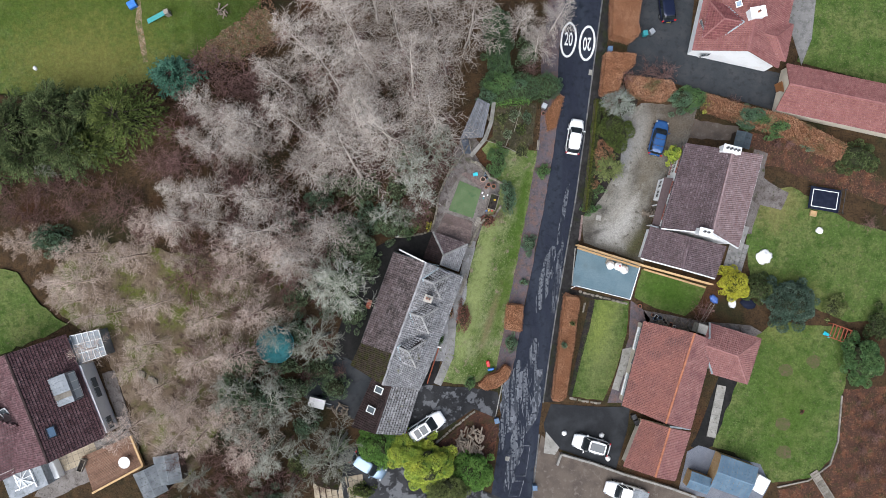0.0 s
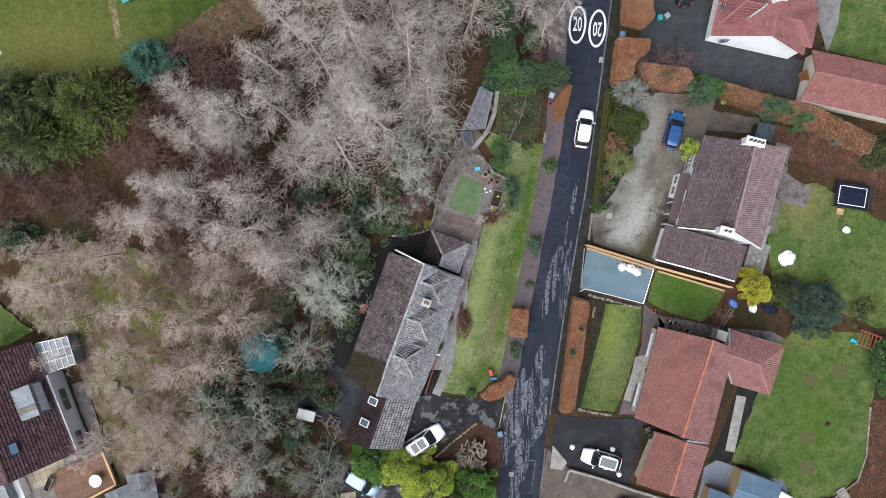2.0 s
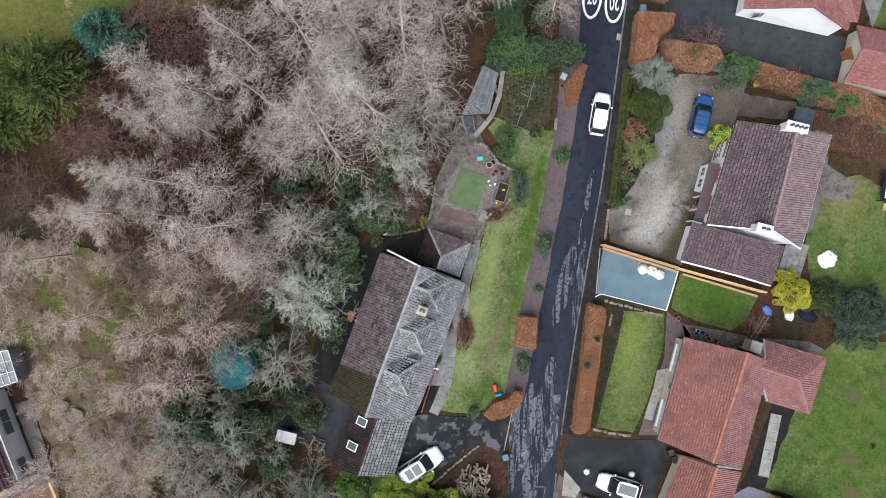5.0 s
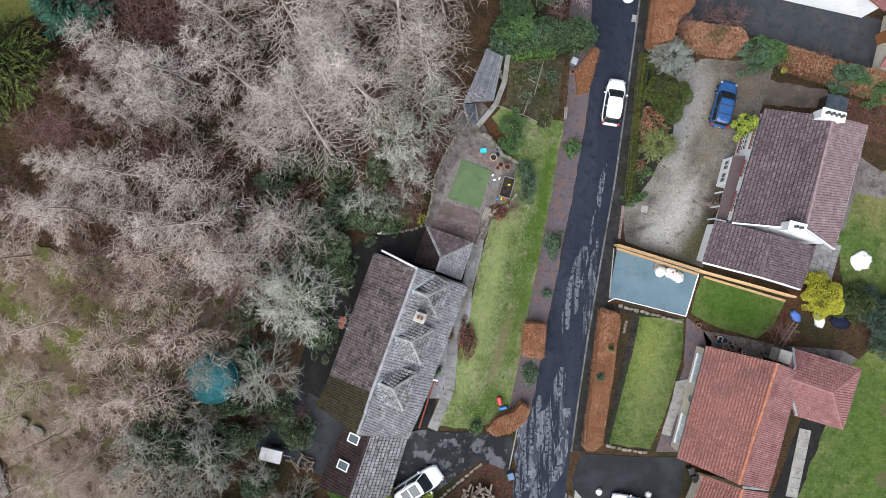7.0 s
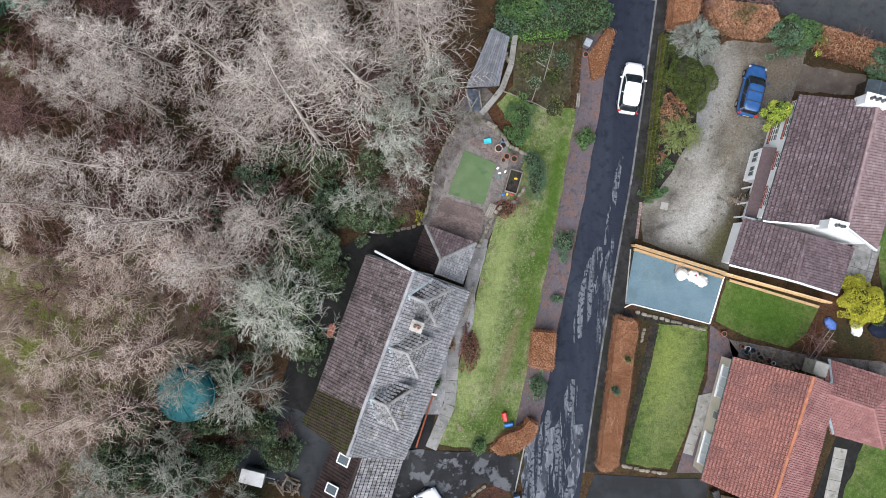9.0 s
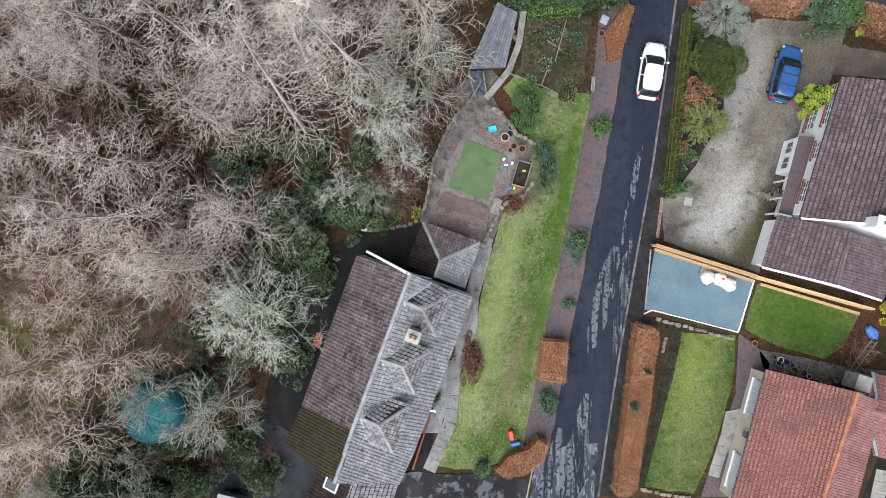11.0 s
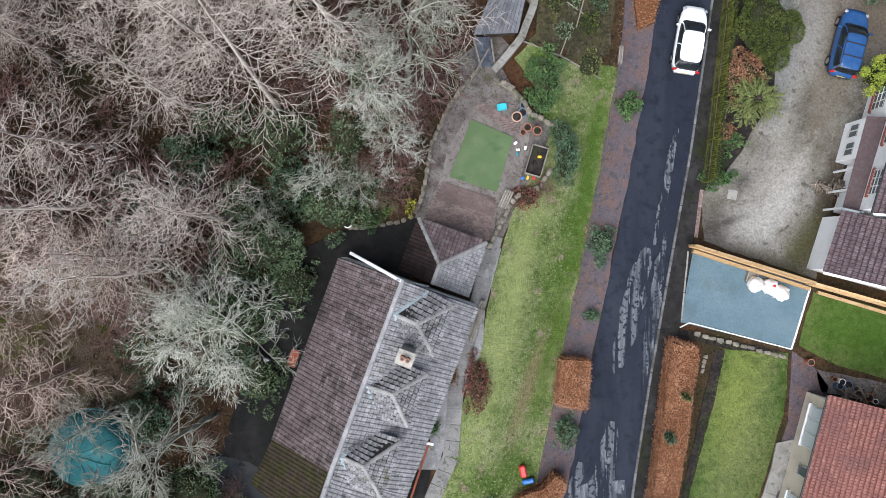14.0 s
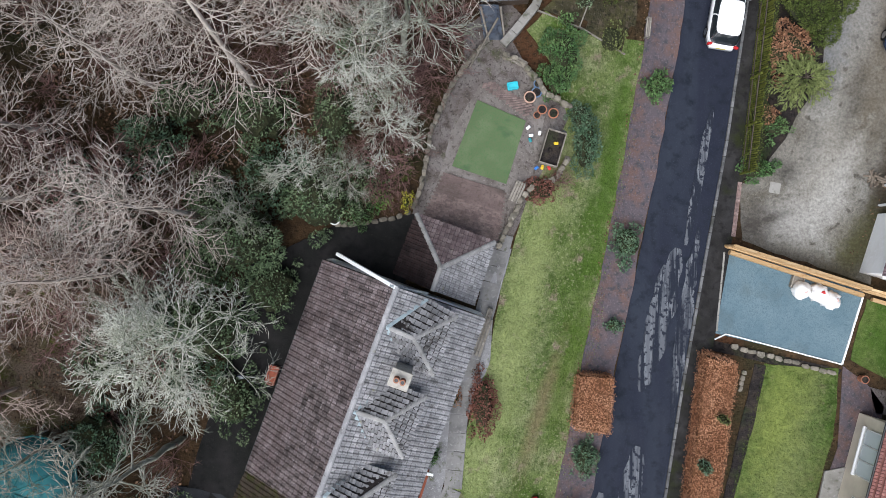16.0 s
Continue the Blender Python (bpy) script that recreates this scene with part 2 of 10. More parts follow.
M_PVC = material("white_upvc", (0.848, 0.848, 0.837), [((0.763, 0.763, 0.742), 3.0, 0.5, 0.7)], 0.35)
M_GLASS = glass_pane("window_glass", (0.1, 0.12, 0.13))
# Pale base colour imitates the sky's reflection in the panes.
M_PALEGLASS = glass_pane("painted_sky_reflection_glass", (0.55, 0.6, 0.62))
M_ROOFLIGHT = glass_pane("rooflight_glass", (0.12, 0.19, 0.27))
M_TINTGLASS = material("tinted_roof_glass", (0.172, 0.202, 0.227), [((0.257, 0.284, 0.308), 1.2, 0.45, 0.62)], 0.35)
M_BLACKDRIVE = material("black_wet_tarmac", (0.016, 0.017, 0.019), [((0.027, 0.029, 0.032), 0.6, 0.45, 0.65), ((0.040, 0.042, 0.044), 24.0, 0.56, 0.75)], 0.7, bump=0.008, bump_scale=60, spec=0.15)
M_CONSERV = material("conservatory_glazing", (0.5, 0.53, 0.55), [((0.36, 0.38, 0.4), 1.5, 0.45, 0.6)], 0.15)
M_GUTTER = material("black_plastic", (0.02, 0.02, 0.022), [((0.035, 0.035, 0.037), 6.0, 0.5, 0.7)], 0.45)
# Brown weathered tile, part of its darkness being west-side shade.
M_TILE_BROWN = material("weathered_brown_shaded_tile", (0.103, 0.081, 0.079), [((0.162, 0.133, 0.134), 2.2, 0.46, 0.64), ((0.051, 0.041, 0.039), 0.7, 0.52, 0.7), ((0.230, 0.205, 0.208), 9.0, 0.58, 0.7)], 0.85, bump=0.01, bump_scale=30, vary=0.32, island=True)
# Lighter copy of the brown tile: light on the east slope as colour.
M_TILE_PINK = material("lit_pink_brown_tile", (0.226, 0.157, 0.157), [((0.293, 0.221, 0.221), 1.4, 0.45, 0.68), ((0.158, 0.115, 0.115), 3.0, 0.55, 0.7)], 0.85, bump=0.01, bump_scale=30, vary=0.14, island=True)
# Grey lichened tile, part of its paleness being painted light on east slopes.
M_TILE_GREY = material("lichen_grey_lit_tile", (0.251, 0.247, 0.251), [((0.353, 0.342, 0.346), 1.2, 0.46, 0.66), ((0.139, 0.131, 0.129), 2.6, 0.56, 0.7), ((0.189, 0.182, 0.095), 1.1, 0.64, 0.74), ((0.453, 0.440, 0.440), 9.0, 0.6, 0.72)], 0.9, bump=0.012, bump_scale=24, vary=0.2, island=True)
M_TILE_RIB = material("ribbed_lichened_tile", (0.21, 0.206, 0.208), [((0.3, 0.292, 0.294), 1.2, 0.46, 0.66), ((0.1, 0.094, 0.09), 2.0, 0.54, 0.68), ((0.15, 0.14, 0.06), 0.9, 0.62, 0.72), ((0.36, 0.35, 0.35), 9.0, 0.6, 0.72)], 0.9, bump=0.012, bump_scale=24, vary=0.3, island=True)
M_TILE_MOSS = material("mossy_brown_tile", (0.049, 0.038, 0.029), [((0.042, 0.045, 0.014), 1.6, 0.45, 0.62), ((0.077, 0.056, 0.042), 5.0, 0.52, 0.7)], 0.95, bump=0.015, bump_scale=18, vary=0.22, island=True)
# Also the shaded-side copy of the roof tile on west slopes.
M_TILE_DARK = material("dark_brown_and_shaded_tile", (0.039, 0.026, 0.025), [((0.060, 0.042, 0.040), 2.0, 0.48, 0.68), ((0.024, 0.018, 0.018), 0.9, 0.5, 0.7)], 0.85, bump=0.01, bump_scale=24, vary=0.2, island=True)
M_TILE_RED = material("red_clay_tile", (0.287, 0.127, 0.104), [((0.218, 0.103, 0.092), 0.5, 0.42, 0.64), ((0.345, 0.174, 0.144), 3.0, 0.54, 0.7), ((0.149, 0.080, 0.077), 0.35, 0.54, 0.72), ((0.391, 0.259, 0.223), 10.0, 0.62, 0.74)], 0.8, bump=0.01, bump_scale=30, vary=0.13, island=True)
# Pinker copy of the red tile, with east-slope light in the colour.
M_TILE_RED2 = material("lit_tone_red_clay_tile", (0.270, 0.131, 0.121), [((0.319, 0.172, 0.159), 1.6, 0.48, 0.68), ((0.193, 0.091, 0.089), 0.6, 0.5, 0.72)], 0.8, bump=0.01, bump_scale=30, vary=0.1, island=True)
M_TILE_ROSE = material("rose_red_tile", (0.264, 0.119, 0.111), [((0.212, 0.085, 0.081), 1.2, 0.45, 0.68), ((0.323, 0.170, 0.153), 4.0, 0.55, 0.7)], 0.8, bump=0.01, bump_scale=30, vary=0.12, island=True)
M_TILE_WINE = material("dark_plum_tile", (0.122, 0.066, 0.070), [((0.176, 0.107, 0.110), 1.4, 0.45, 0.66), ((0.081, 0.051, 0.052), 3.0, 0.52, 0.7)], 0.85, bump=0.01, bump_scale=30, vary=0.2, island=True)
M_TILE_UMBER = material("umber_brown_and_shaded_tile", (0.121, 0.086, 0.092), [((0.164, 0.127, 0.133), 2.2, 0.48, 0.66), ((0.082, 0.060, 0.063), 0.8, 0.5, 0.7), ((0.192, 0.167, 0.178), 9.0, 0.58, 0.7)], 0.85, bump=0.01, bump_scale=30, vary=0.2, island=True)
# Mid tone between the shaded and lit copies, for the north hip.
M_TILE_PLUM = material("purple_brown_half_lit_tile", (0.155, 0.115, 0.115), [((0.22, 0.175, 0.17), 2.2, 0.46, 0.66), ((0.09, 0.065, 0.065), 1.2, 0.5, 0.7)], 0.75, bump=0.01, bump_scale=30, vary=0.22, island=True)
M_TILE_WINE2 = material("deep_rose_tile", (0.2, 0.075, 0.075), [((0.15, 0.055, 0.055), 1.4, 0.45, 0.66)], 0.85, bump=0.01, bump_scale=30, vary=0.15, island=True)
M_RIDGE = material("orange_ridge_tile", (0.38, 0.15, 0.085), [((0.3, 0.12, 0.075), 2.0, 0.45, 0.65), ((0.42, 0.22, 0.15), 8.0, 0.58, 0.72)], 0.85, vary=0.12)
M_DOOR = material("brown_door_wood", (0.26, 0.11, 0.04), [((0.2, 0.08, 0.03), 3.0, 0.45, 0.65)], 0.6)
M_LEAF_RUST2 = material("russet_hedge_leaves", (0.279, 0.143, 0.083), [((0.365, 0.204, 0.126), 1.2, 0.45, 0.65), ((0.107, 0.096, 0.044), 0.6, 0.52, 0.68), ((0.172, 0.089, 0.057), 3.0, 0.5, 0.7)], 0.9, vary=0.35, island=True)
M_LEAF_BLUE2 = material("dusky_blue_green_foliage", (0.062, 0.1, 0.07), [((0.11, 0.155, 0.115), 1.2, 0.45, 0.65), ((0.03, 0.052, 0.038), 3.5, 0.5, 0.7)], 0.8, vary=0.4, island=True)
M_LEAF_SILVER = material("silver_grey_foliage", (0.22, 0.24, 0.2), [((0.3, 0.31, 0.28), 1.2, 0.45, 0.65), ((0.1, 0.13, 0.08), 1.6, 0.5, 0.68)], 0.85, vary=0.3, island=True)
M_LEAF_SILVER2 = material("grey_green_foliage", (0.176, 0.240, 0.144), [((0.256, 0.320, 0.208), 1.6, 0.45, 0.65), ((0.080, 0.128, 0.064), 3.0, 0.5, 0.7)], 0.85, vary=0.3, island=True)
M_LEAF_GREEN2 = material("ivy_leaves", (0.072, 0.136, 0.072), [((0.128, 0.192, 0.112), 1.4, 0.45, 0.65), ((0.032, 0.064, 0.035), 3.5, 0.5, 0.7)], 0.6, vary=0.4, island=True)
M_LEAF_GREEN3 = material("fresh_green_foliage", (0.112, 0.224, 0.048), [((0.176, 0.304, 0.072), 0.9, 0.45, 0.65), ((0.048, 0.096, 0.029), 3.0, 0.5, 0.7)], 0.75, vary=0.35, island=True)
M_LEAF_OLIVE2 = material("moss_green_foliage", (0.075, 0.1, 0.026), [((0.125, 0.15, 0.042), 1.0, 0.45, 0.65), ((0.032, 0.045, 0.015), 2.6, 0.5, 0.7)], 0.8, vary=0.4, island=True)
M_LEAF_OLIVE3 = material("shaded_ivy_leaves", (0.108, 0.156, 0.082), [((0.194, 0.252, 0.140), 1.2, 0.46, 0.65), ((0.047, 0.072, 0.039), 3.0, 0.5, 0.7)], 0.8, vary=0.4, island=True)
M_BUFF_SLAB = material("buff_paving_slab", (0.34, 0.28, 0.2), [((0.25, 0.205, 0.15), 1.2, 0.45, 0.65), ((0.42, 0.36, 0.28), 6.0, 0.55, 0.7)], 0.85, bump=0.01, bump_scale=30, vary=0.15)
M_POTPALE = material("pale_terracotta", (0.5, 0.33, 0.25), [((0.4, 0.25, 0.18), 4.0, 0.45, 0.65)], 0.85)
M_ORANGE2 = material("dull_orange_contents", (0.33, 0.1, 0.06), [((0.22, 0.08, 0.05), 9.0, 0.45, 0.65)], 0.8)
# Dark paving tone, lowered further to hold the shade beside the house.
M_DRIVE_GREY2 = material("dark_paving_and_shade", (0.014, 0.014, 0.013), [((0.022, 0.020, 0.020), 0.9, 0.45, 0.65), ((0.009, 0.009, 0.009), 2.5, 0.5, 0.7), ((0.031, 0.029, 0.025), 14.0, 0.58, 0.72)], 0.75, bump=0.015, bump_scale=30)
M_SOIL2 = material("leaf_strewn_soil", (0.068, 0.035, 0.026), [((0.144, 0.058, 0.032), 0.7, 0.48, 0.68), ((0.045, 0.043, 0.018), 0.9, 0.52, 0.7), ((0.027, 0.017, 0.014), 5.0, 0.5, 0.68), ((0.234, 0.117, 0.065), 9.0, 0.58, 0.7)], 0.95, bump=0.1, bump_scale=9)
M_TARP = material("dull_blue_sheet", (0.1, 0.125, 0.17), [((0.15, 0.165, 0.2), 1.5, 0.45, 0.65), ((0.06, 0.07, 0.09), 4.0, 0.5, 0.7)], 0.6)
M_SHEDROOF = material("blue_grey_weathered_boards", (0.16, 0.165, 0.18), [((0.24, 0.24, 0.25), 2.0, 0.45, 0.65), ((0.1, 0.1, 0.11), 4.0, 0.52, 0.7)], 0.8, bump=0.008, bump_scale=24, vary=0.2)
M_WHITE2 = material("dirty_white_sheet", (0.72, 0.7, 0.68), [((0.58, 0.56, 0.53), 1.2, 0.48, 0.68)], 0.7)
M_DARKTEAL = material("teal_pole", (0.03, 0.19, 0.19), rough=0.6)
M_PINKBAG = material("pinkish_bag_lining", (0.6, 0.4, 0.36), rough=0.7)
M_BLUE_TARP = material("blue_tarpaulin", (0.06, 0.14, 0.42), [((0.12, 0.2, 0.5), 5.0, 0.45, 0.65)], 0.5)
M_REDWOOD = material("red_brown_stained_wood", (0.3, 0.09, 0.05), [((0.22, 0.07, 0.04), 4.0, 0.45, 0.65)], 0.7)
M_TEALPLASTIC = material("turquoise_plastic", (0.04, 0.26, 0.25), [((0.06, 0.3, 0.29), 4.0, 0.45, 0.65)], 0.45)
M_FELT2 = material("blue_grey_felt", (0.12, 0.15, 0.17), [((0.17, 0.2, 0.22), 1.6, 0.45, 0.65)], 0.85, bump=0.006, bump_scale=24)
M_LEAFY = material("fallen_leaves", (0.16, 0.13, 0.07), [((0.34, 0.24, 0.17), 7.0, 0.5, 0.62), ((0.08, 0.1, 0.03), 1.2, 0.5, 0.66), ((0.24, 0.13, 0.07), 3.0, 0.52, 0.68)], 0.95, bump=0.06, bump_scale=10)
M_THIN = material("thin_muddy_turf", (0.085, 0.09, 0.035), [((0.11, 0.085, 0.05), 2.0, 0.45, 0.65), ((0.06, 0.08, 0.025), 6.0, 0.5, 0.7)], 0.95, bump=0.05, bump_scale=14)
# Dark slab colour that shows between courses as painted lap shadow.
M_UNDER = material("dark_course_shade_slab", (0.03, 0.026, 0.025), [((0.05, 0.042, 0.04), 6.0, 0.45, 0.65)], 0.9)
M_CAP = material("pale_lichened_cap", (0.3, 0.29, 0.28), [((0.22, 0.215, 0.2), 2.0, 0.45, 0.65), ((0.38, 0.37, 0.35), 8.0, 0.55, 0.7)], 0.9, bump=0.01, bump_scale=24, vary=0.15)
M_TERRACE = material("trodden_grey_earth", (0.135, 0.115, 0.105), [((0.185, 0.165, 0.155), 0.7, 0.42, 0.65), ((0.075, 0.06, 0.052), 1.6, 0.5, 0.68), ((0.06, 0.065, 0.03), 0.9, 0.6, 0.72), ((0.24, 0.215, 0.2), 16.0, 0.57, 0.72), ((0.05, 0.042, 0.037), 9.0, 0.55, 0.7)], 0.95, bump=0.03, bump_scale=22)
M_TANFLOOR = material("leafy_mossy_bank", (0.142, 0.101, 0.067), [((0.101, 0.116, 0.023), 0.32, 0.45, 0.58), ((0.192, 0.143, 0.102), 0.7, 0.45, 0.62), ((0.064, 0.043, 0.029), 1.5, 0.5, 0.66), ((0.222, 0.173, 0.127), 8.0, 0.56, 0.72), ((0.052, 0.036, 0.026), 11.0, 0.54, 0.7)], 0.95, bump=0.1, bump_scale=8)
M_PATH = material("worn_grey_path", (0.250, 0.244, 0.244), [((0.175, 0.169, 0.169), 0.9, 0.42, 0.65), ((0.338, 0.331, 0.325), 3.0, 0.54, 0.7), ((0.100, 0.106, 0.062), 1.8, 0.58, 0.7), ((0.375, 0.362, 0.356), 14.0, 0.57, 0.72)], 0.9, bump=0.02, bump_scale=24)
M_PATIO = material("worn_grey_patio", (0.155, 0.135, 0.122), [((0.21, 0.19, 0.175), 0.6, 0.42, 0.65), ((0.095, 0.08, 0.07), 1.3, 0.5, 0.68), ((0.07, 0.06, 0.05), 5.0, 0.55, 0.7), ((0.26, 0.235, 0.215), 14.0, 0.57, 0.72)], 0.9, bump=0.025, bump_scale=24)
M_LEAFBITS = material("brown_leaf_litter", (0.144, 0.084, 0.051), [((0.210, 0.132, 0.084), 0.7, 0.45, 0.62), ((0.078, 0.045, 0.030), 2.0, 0.5, 0.66)], 0.95, vary=0.5, island=True)
M_LEAD = material("lead_flashing", (0.25, 0.28, 0.29), [((0.18, 0.2, 0.21), 3.0, 0.45, 0.65), ((0.33, 0.35, 0.35), 8.0, 0.55, 0.7)], 0.6, bump=0.006, bump_scale=20)
M_BARK_PINK = material("pinkish_larch_bark", (0.586, 0.513, 0.449), [((0.354, 0.295, 0.250), 0.3, 0.42, 0.62), ((0.728, 0.670, 0.600), 2.0, 0.52, 0.72)], 0.95, vary=0.16)
M_BARK_BUFF = material("buff_larch_bark", (0.591, 0.465, 0.391), [((0.377, 0.294, 0.238), 0.3, 0.42, 0.62), ((0.733, 0.598, 0.525), 2.0, 0.52, 0.72)], 0.95, vary=0.16)
M_BARK_GREY = material("pale_lichen_bark", (0.312, 0.308, 0.257), [((0.172, 0.183, 0.133), 0.4, 0.42, 0.62), ((0.429, 0.421, 0.367), 2.5, 0.5, 0.7)], 0.95, vary=0.14)
M_BARK_PALE = material("whitish_lichen_bark", (0.506, 0.502, 0.433), [((0.288, 0.307, 0.226), 0.5, 0.42, 0.62), ((0.631, 0.623, 0.559), 2.5, 0.5, 0.7)], 0.95, vary=0.1)
M_BARK_RED = material("dark_reddish_twigs", (0.2, 0.12, 0.105), [((0.14, 0.078, 0.07), 0.8, 0.4, 0.65), ((0.28, 0.185, 0.155), 3.0, 0.55, 0.7)], 0.95, vary=0.2)
M_BARK_DARK = material("damp_brown_bark", (0.1, 0.08, 0.065), [((0.06, 0.05, 0.04), 3.0, 0.45, 0.65)], 0.95, bump=0.01, bump_scale=20)
M_LEAF_DARK = material("dark_conifer_foliage", (0.056, 0.078, 0.03), [((0.115, 0.14, 0.055), 1.2, 0.42, 0.65), ((0.026, 0.04, 0.018), 3.5, 0.5, 0.7)], 0.8, vary=0.45, island=True)
M_LEAF_BLUE = material("blue_green_foliage", (0.05, 0.125, 0.085), [((0.09, 0.185, 0.125), 1.2, 0.45, 0.65), ((0.022, 0.06, 0.042), 3.5, 0.5, 0.7)], 0.7, vary=0.4, island=True)
M_LEAF_GREEN = material("evergreen_leaves", (0.064, 0.136, 0.040), [((0.120, 0.200, 0.064), 1.0, 0.45, 0.65), ((0.032, 0.072, 0.022), 3.5, 0.5, 0.7)], 0.65, vary=0.4, island=True)
M_LEAF_OLIVE = material("olive_green_foliage", (0.136, 0.160, 0.056), [((0.192, 0.216, 0.080), 1.0, 0.45, 0.65), ((0.064, 0.080, 0.032), 3.0, 0.5, 0.7)], 0.8, vary=0.35, island=True)
M_LEAF_GOLD = material("golden_conifer_foliage", (0.423, 0.406, 0.046), [((0.562, 0.531, 0.077), 1.6, 0.45, 0.65), ((0.204, 0.235, 0.039), 3.5, 0.52, 0.7)], 0.8, vary=0.3, island=True)
M_LEAF_LIME = material("yellow_green_foliage", (0.365, 0.446, 0.072), [((0.567, 0.567, 0.092), 0.6, 0.45, 0.62), ((0.142, 0.243, 0.051), 1.2, 0.48, 0.66)], 0.8, vary=0.35, island=True)
M_LEAF_BEECH = material("brown_beech_leaves", (0.35, 0.165, 0.09), [((0.44, 0.235, 0.14), 0.7, 0.42, 0.62), ((0.27, 0.125, 0.07), 1.6, 0.48, 0.68)], 0.85, vary=0.17, island=True)
M_LEAF_RUST = material("rusty_shrub_leaves", (0.17, 0.075, 0.055), [((0.24, 0.11, 0.085), 1.4, 0.45, 0.65), ((0.09, 0.048, 0.036), 3.0, 0.5, 0.7)], 0.9, vary=0.35, island=True)
M_LEAF_LAUREL = material("dark_laurel_leaves", (0.04, 0.082, 0.03), [((0.07, 0.125, 0.042), 0.7, 0.45, 0.65), ((0.02, 0.04, 0.016), 2.0, 0.5, 0.7)], 0.6, vary=0.45, island=True)
# Near-black colour stands in for the shade inside foliage.
M_CORE = material("inner_shade_core", (0.028, 0.03, 0.016), [((0.05, 0.055, 0.026), 3.0, 0.45, 0.65), ((0.016, 0.017, 0.01), 6.0, 0.5, 0.7)], 0.95, bump=0.05, bump_scale=12)
M_UNDER_GREY = material("grey_tile_lap", (0.145, 0.142, 0.145), [((0.203, 0.199, 0.200), 5.0, 0.45, 0.65)], 0.9)
M_UNDER_BROWN = material("brown_tile_lap", (0.110, 0.078, 0.078), [((0.134, 0.101, 0.101), 5.0, 0.45, 0.65)], 0.9)
M_UNDER_RED = material("red_clay_lap", (0.26, 0.115, 0.096), [((0.29, 0.135, 0.11), 5.0, 0.45, 0.65)], 0.9)
# Darkened beech leaf colour: the hedge's inner shade is painted in.
M_HEDGE_SHADE = material("hedge_inner_shade", (0.120, 0.054, 0.026), [((0.168, 0.078, 0.038), 5.0, 0.45, 0.65)], 0.95, bump=0.05, bump_scale=12)
M_TIMBER = material("new_fence_timber", (0.43, 0.28, 0.14), [((0.5, 0.35, 0.2), 2.0, 0.45, 0.65, (15, 0.3, 4, 1)), ((0.33, 0.2, 0.1), 5.0, 0.55, 0.7)], 0.75, bump=0.006, bump_scale=30, vary=0.2)
M_DECK = material("red_brown_decking", (0.173, 0.100, 0.068), [((0.128, 0.071, 0.049), 1.2, 0.45, 0.66), ((0.210, 0.136, 0.098), 5.0, 0.55, 0.7)], 0.75, bump=0.006, bump_scale=30, vary=0.15)
M_OLDWOOD = material("silvered_wood", (0.24, 0.215, 0.18), [((0.16, 0.14, 0.115), 2.5, 0.45, 0.65), ((0.32, 0.29, 0.25), 8.0, 0.55, 0.7)], 0.85, bump=0.008, bump_scale=30, vary=0.25)
M_DARKWOOD = material("dark_stained_wood", (0.075, 0.055, 0.042), [((0.11, 0.085, 0.065), 3.0, 0.45, 0.65)], 0.8, bump=0.008, bump_scale=30, vary=0.2)
M_FELT = material("roofing_felt", (0.238, 0.255, 0.272), [((0.340, 0.357, 0.374), 1.2, 0.45, 0.65), ((0.153, 0.170, 0.170), 4.0, 0.55, 0.7)], 0.9, bump=0.008, bump_scale=30)
M_BLUEFELT = material("blue_grey_roof_sheet", (0.19, 0.29, 0.38), [((0.24, 0.34, 0.43), 1.2, 0.45, 0.65), ((0.14, 0.22, 0.3), 4.0, 0.55, 0.7)], 0.7, bump=0.006, bump_scale=20)
M_PAINT = material("white_road_paint", (0.72, 0.72, 0.7), [((0.45, 0.45, 0.45), 5.0, 0.5, 0.62), ((0.6, 0.6, 0.59), 1.2, 0.5, 0.7)], 0.7)
M_TURF = material("green_artificial_turf", (0.101, 0.138, 0.068), [((0.128, 0.162, 0.087), 0.8, 0.45, 0.65), ((0.061, 0.108, 0.053), 1.0, 0.6, 0.72), ((0.074, 0.144, 0.060), 20.0, 0.45, 0.7)], 0.9, bump=0.01, bump_scale=40)
M_BRICK_PAVE = material("brick_paviours", (0.17, 0.125, 0.115), [((0.22, 0.165, 0.15), 1.5, 0.45, 0.65), ((0.1, 0.08, 0.07), 0.7, 0.5, 0.68), ((0.12, 0.09, 0.08), 8.0, 0.52, 0.7)], 0.85, bump=0.01, bump_scale=30, vary=0.22)
M_CAR_WHITE = material("white_car_paint", (0.85, 0.85, 0.85), rough=0.18, spec=0.6)
M_CAR_BLUE = material("blue_car_paint", (0.022, 0.075, 0.205), [((0.03, 0.09, 0.23), 3.0, 0.45, 0.65)], rough=0.2, spec=0.6)
M_CAR_NAVY = material("navy_car_paint", (0.015, 0.02, 0.045), rough=0.15, metal=0.3, spec=0.6)
M_CAR_GREY = material("silver_car_paint", (0.2, 0.27, 0.34), rough=0.25, metal=0.5)
M_CAR_GLASS = material("car_glass", (0.03, 0.037, 0.041), rough=0.08, spec=0.6)
M_TYRE = material("tyre_rubber", (0.018, 0.018, 0.018), rough=0.85)
M_RIM = material("alloy_rim", (0.5, 0.5, 0.52), rough=0.3, metal=0.9)
M_RED_LENS = material("red_lamp_lens", (0.45, 0.02, 0.02), rough=0.2)
M_CLEAR_LENS = material("clear_lamp_lens", (0.3, 0.32, 0.34), rough=0.1)


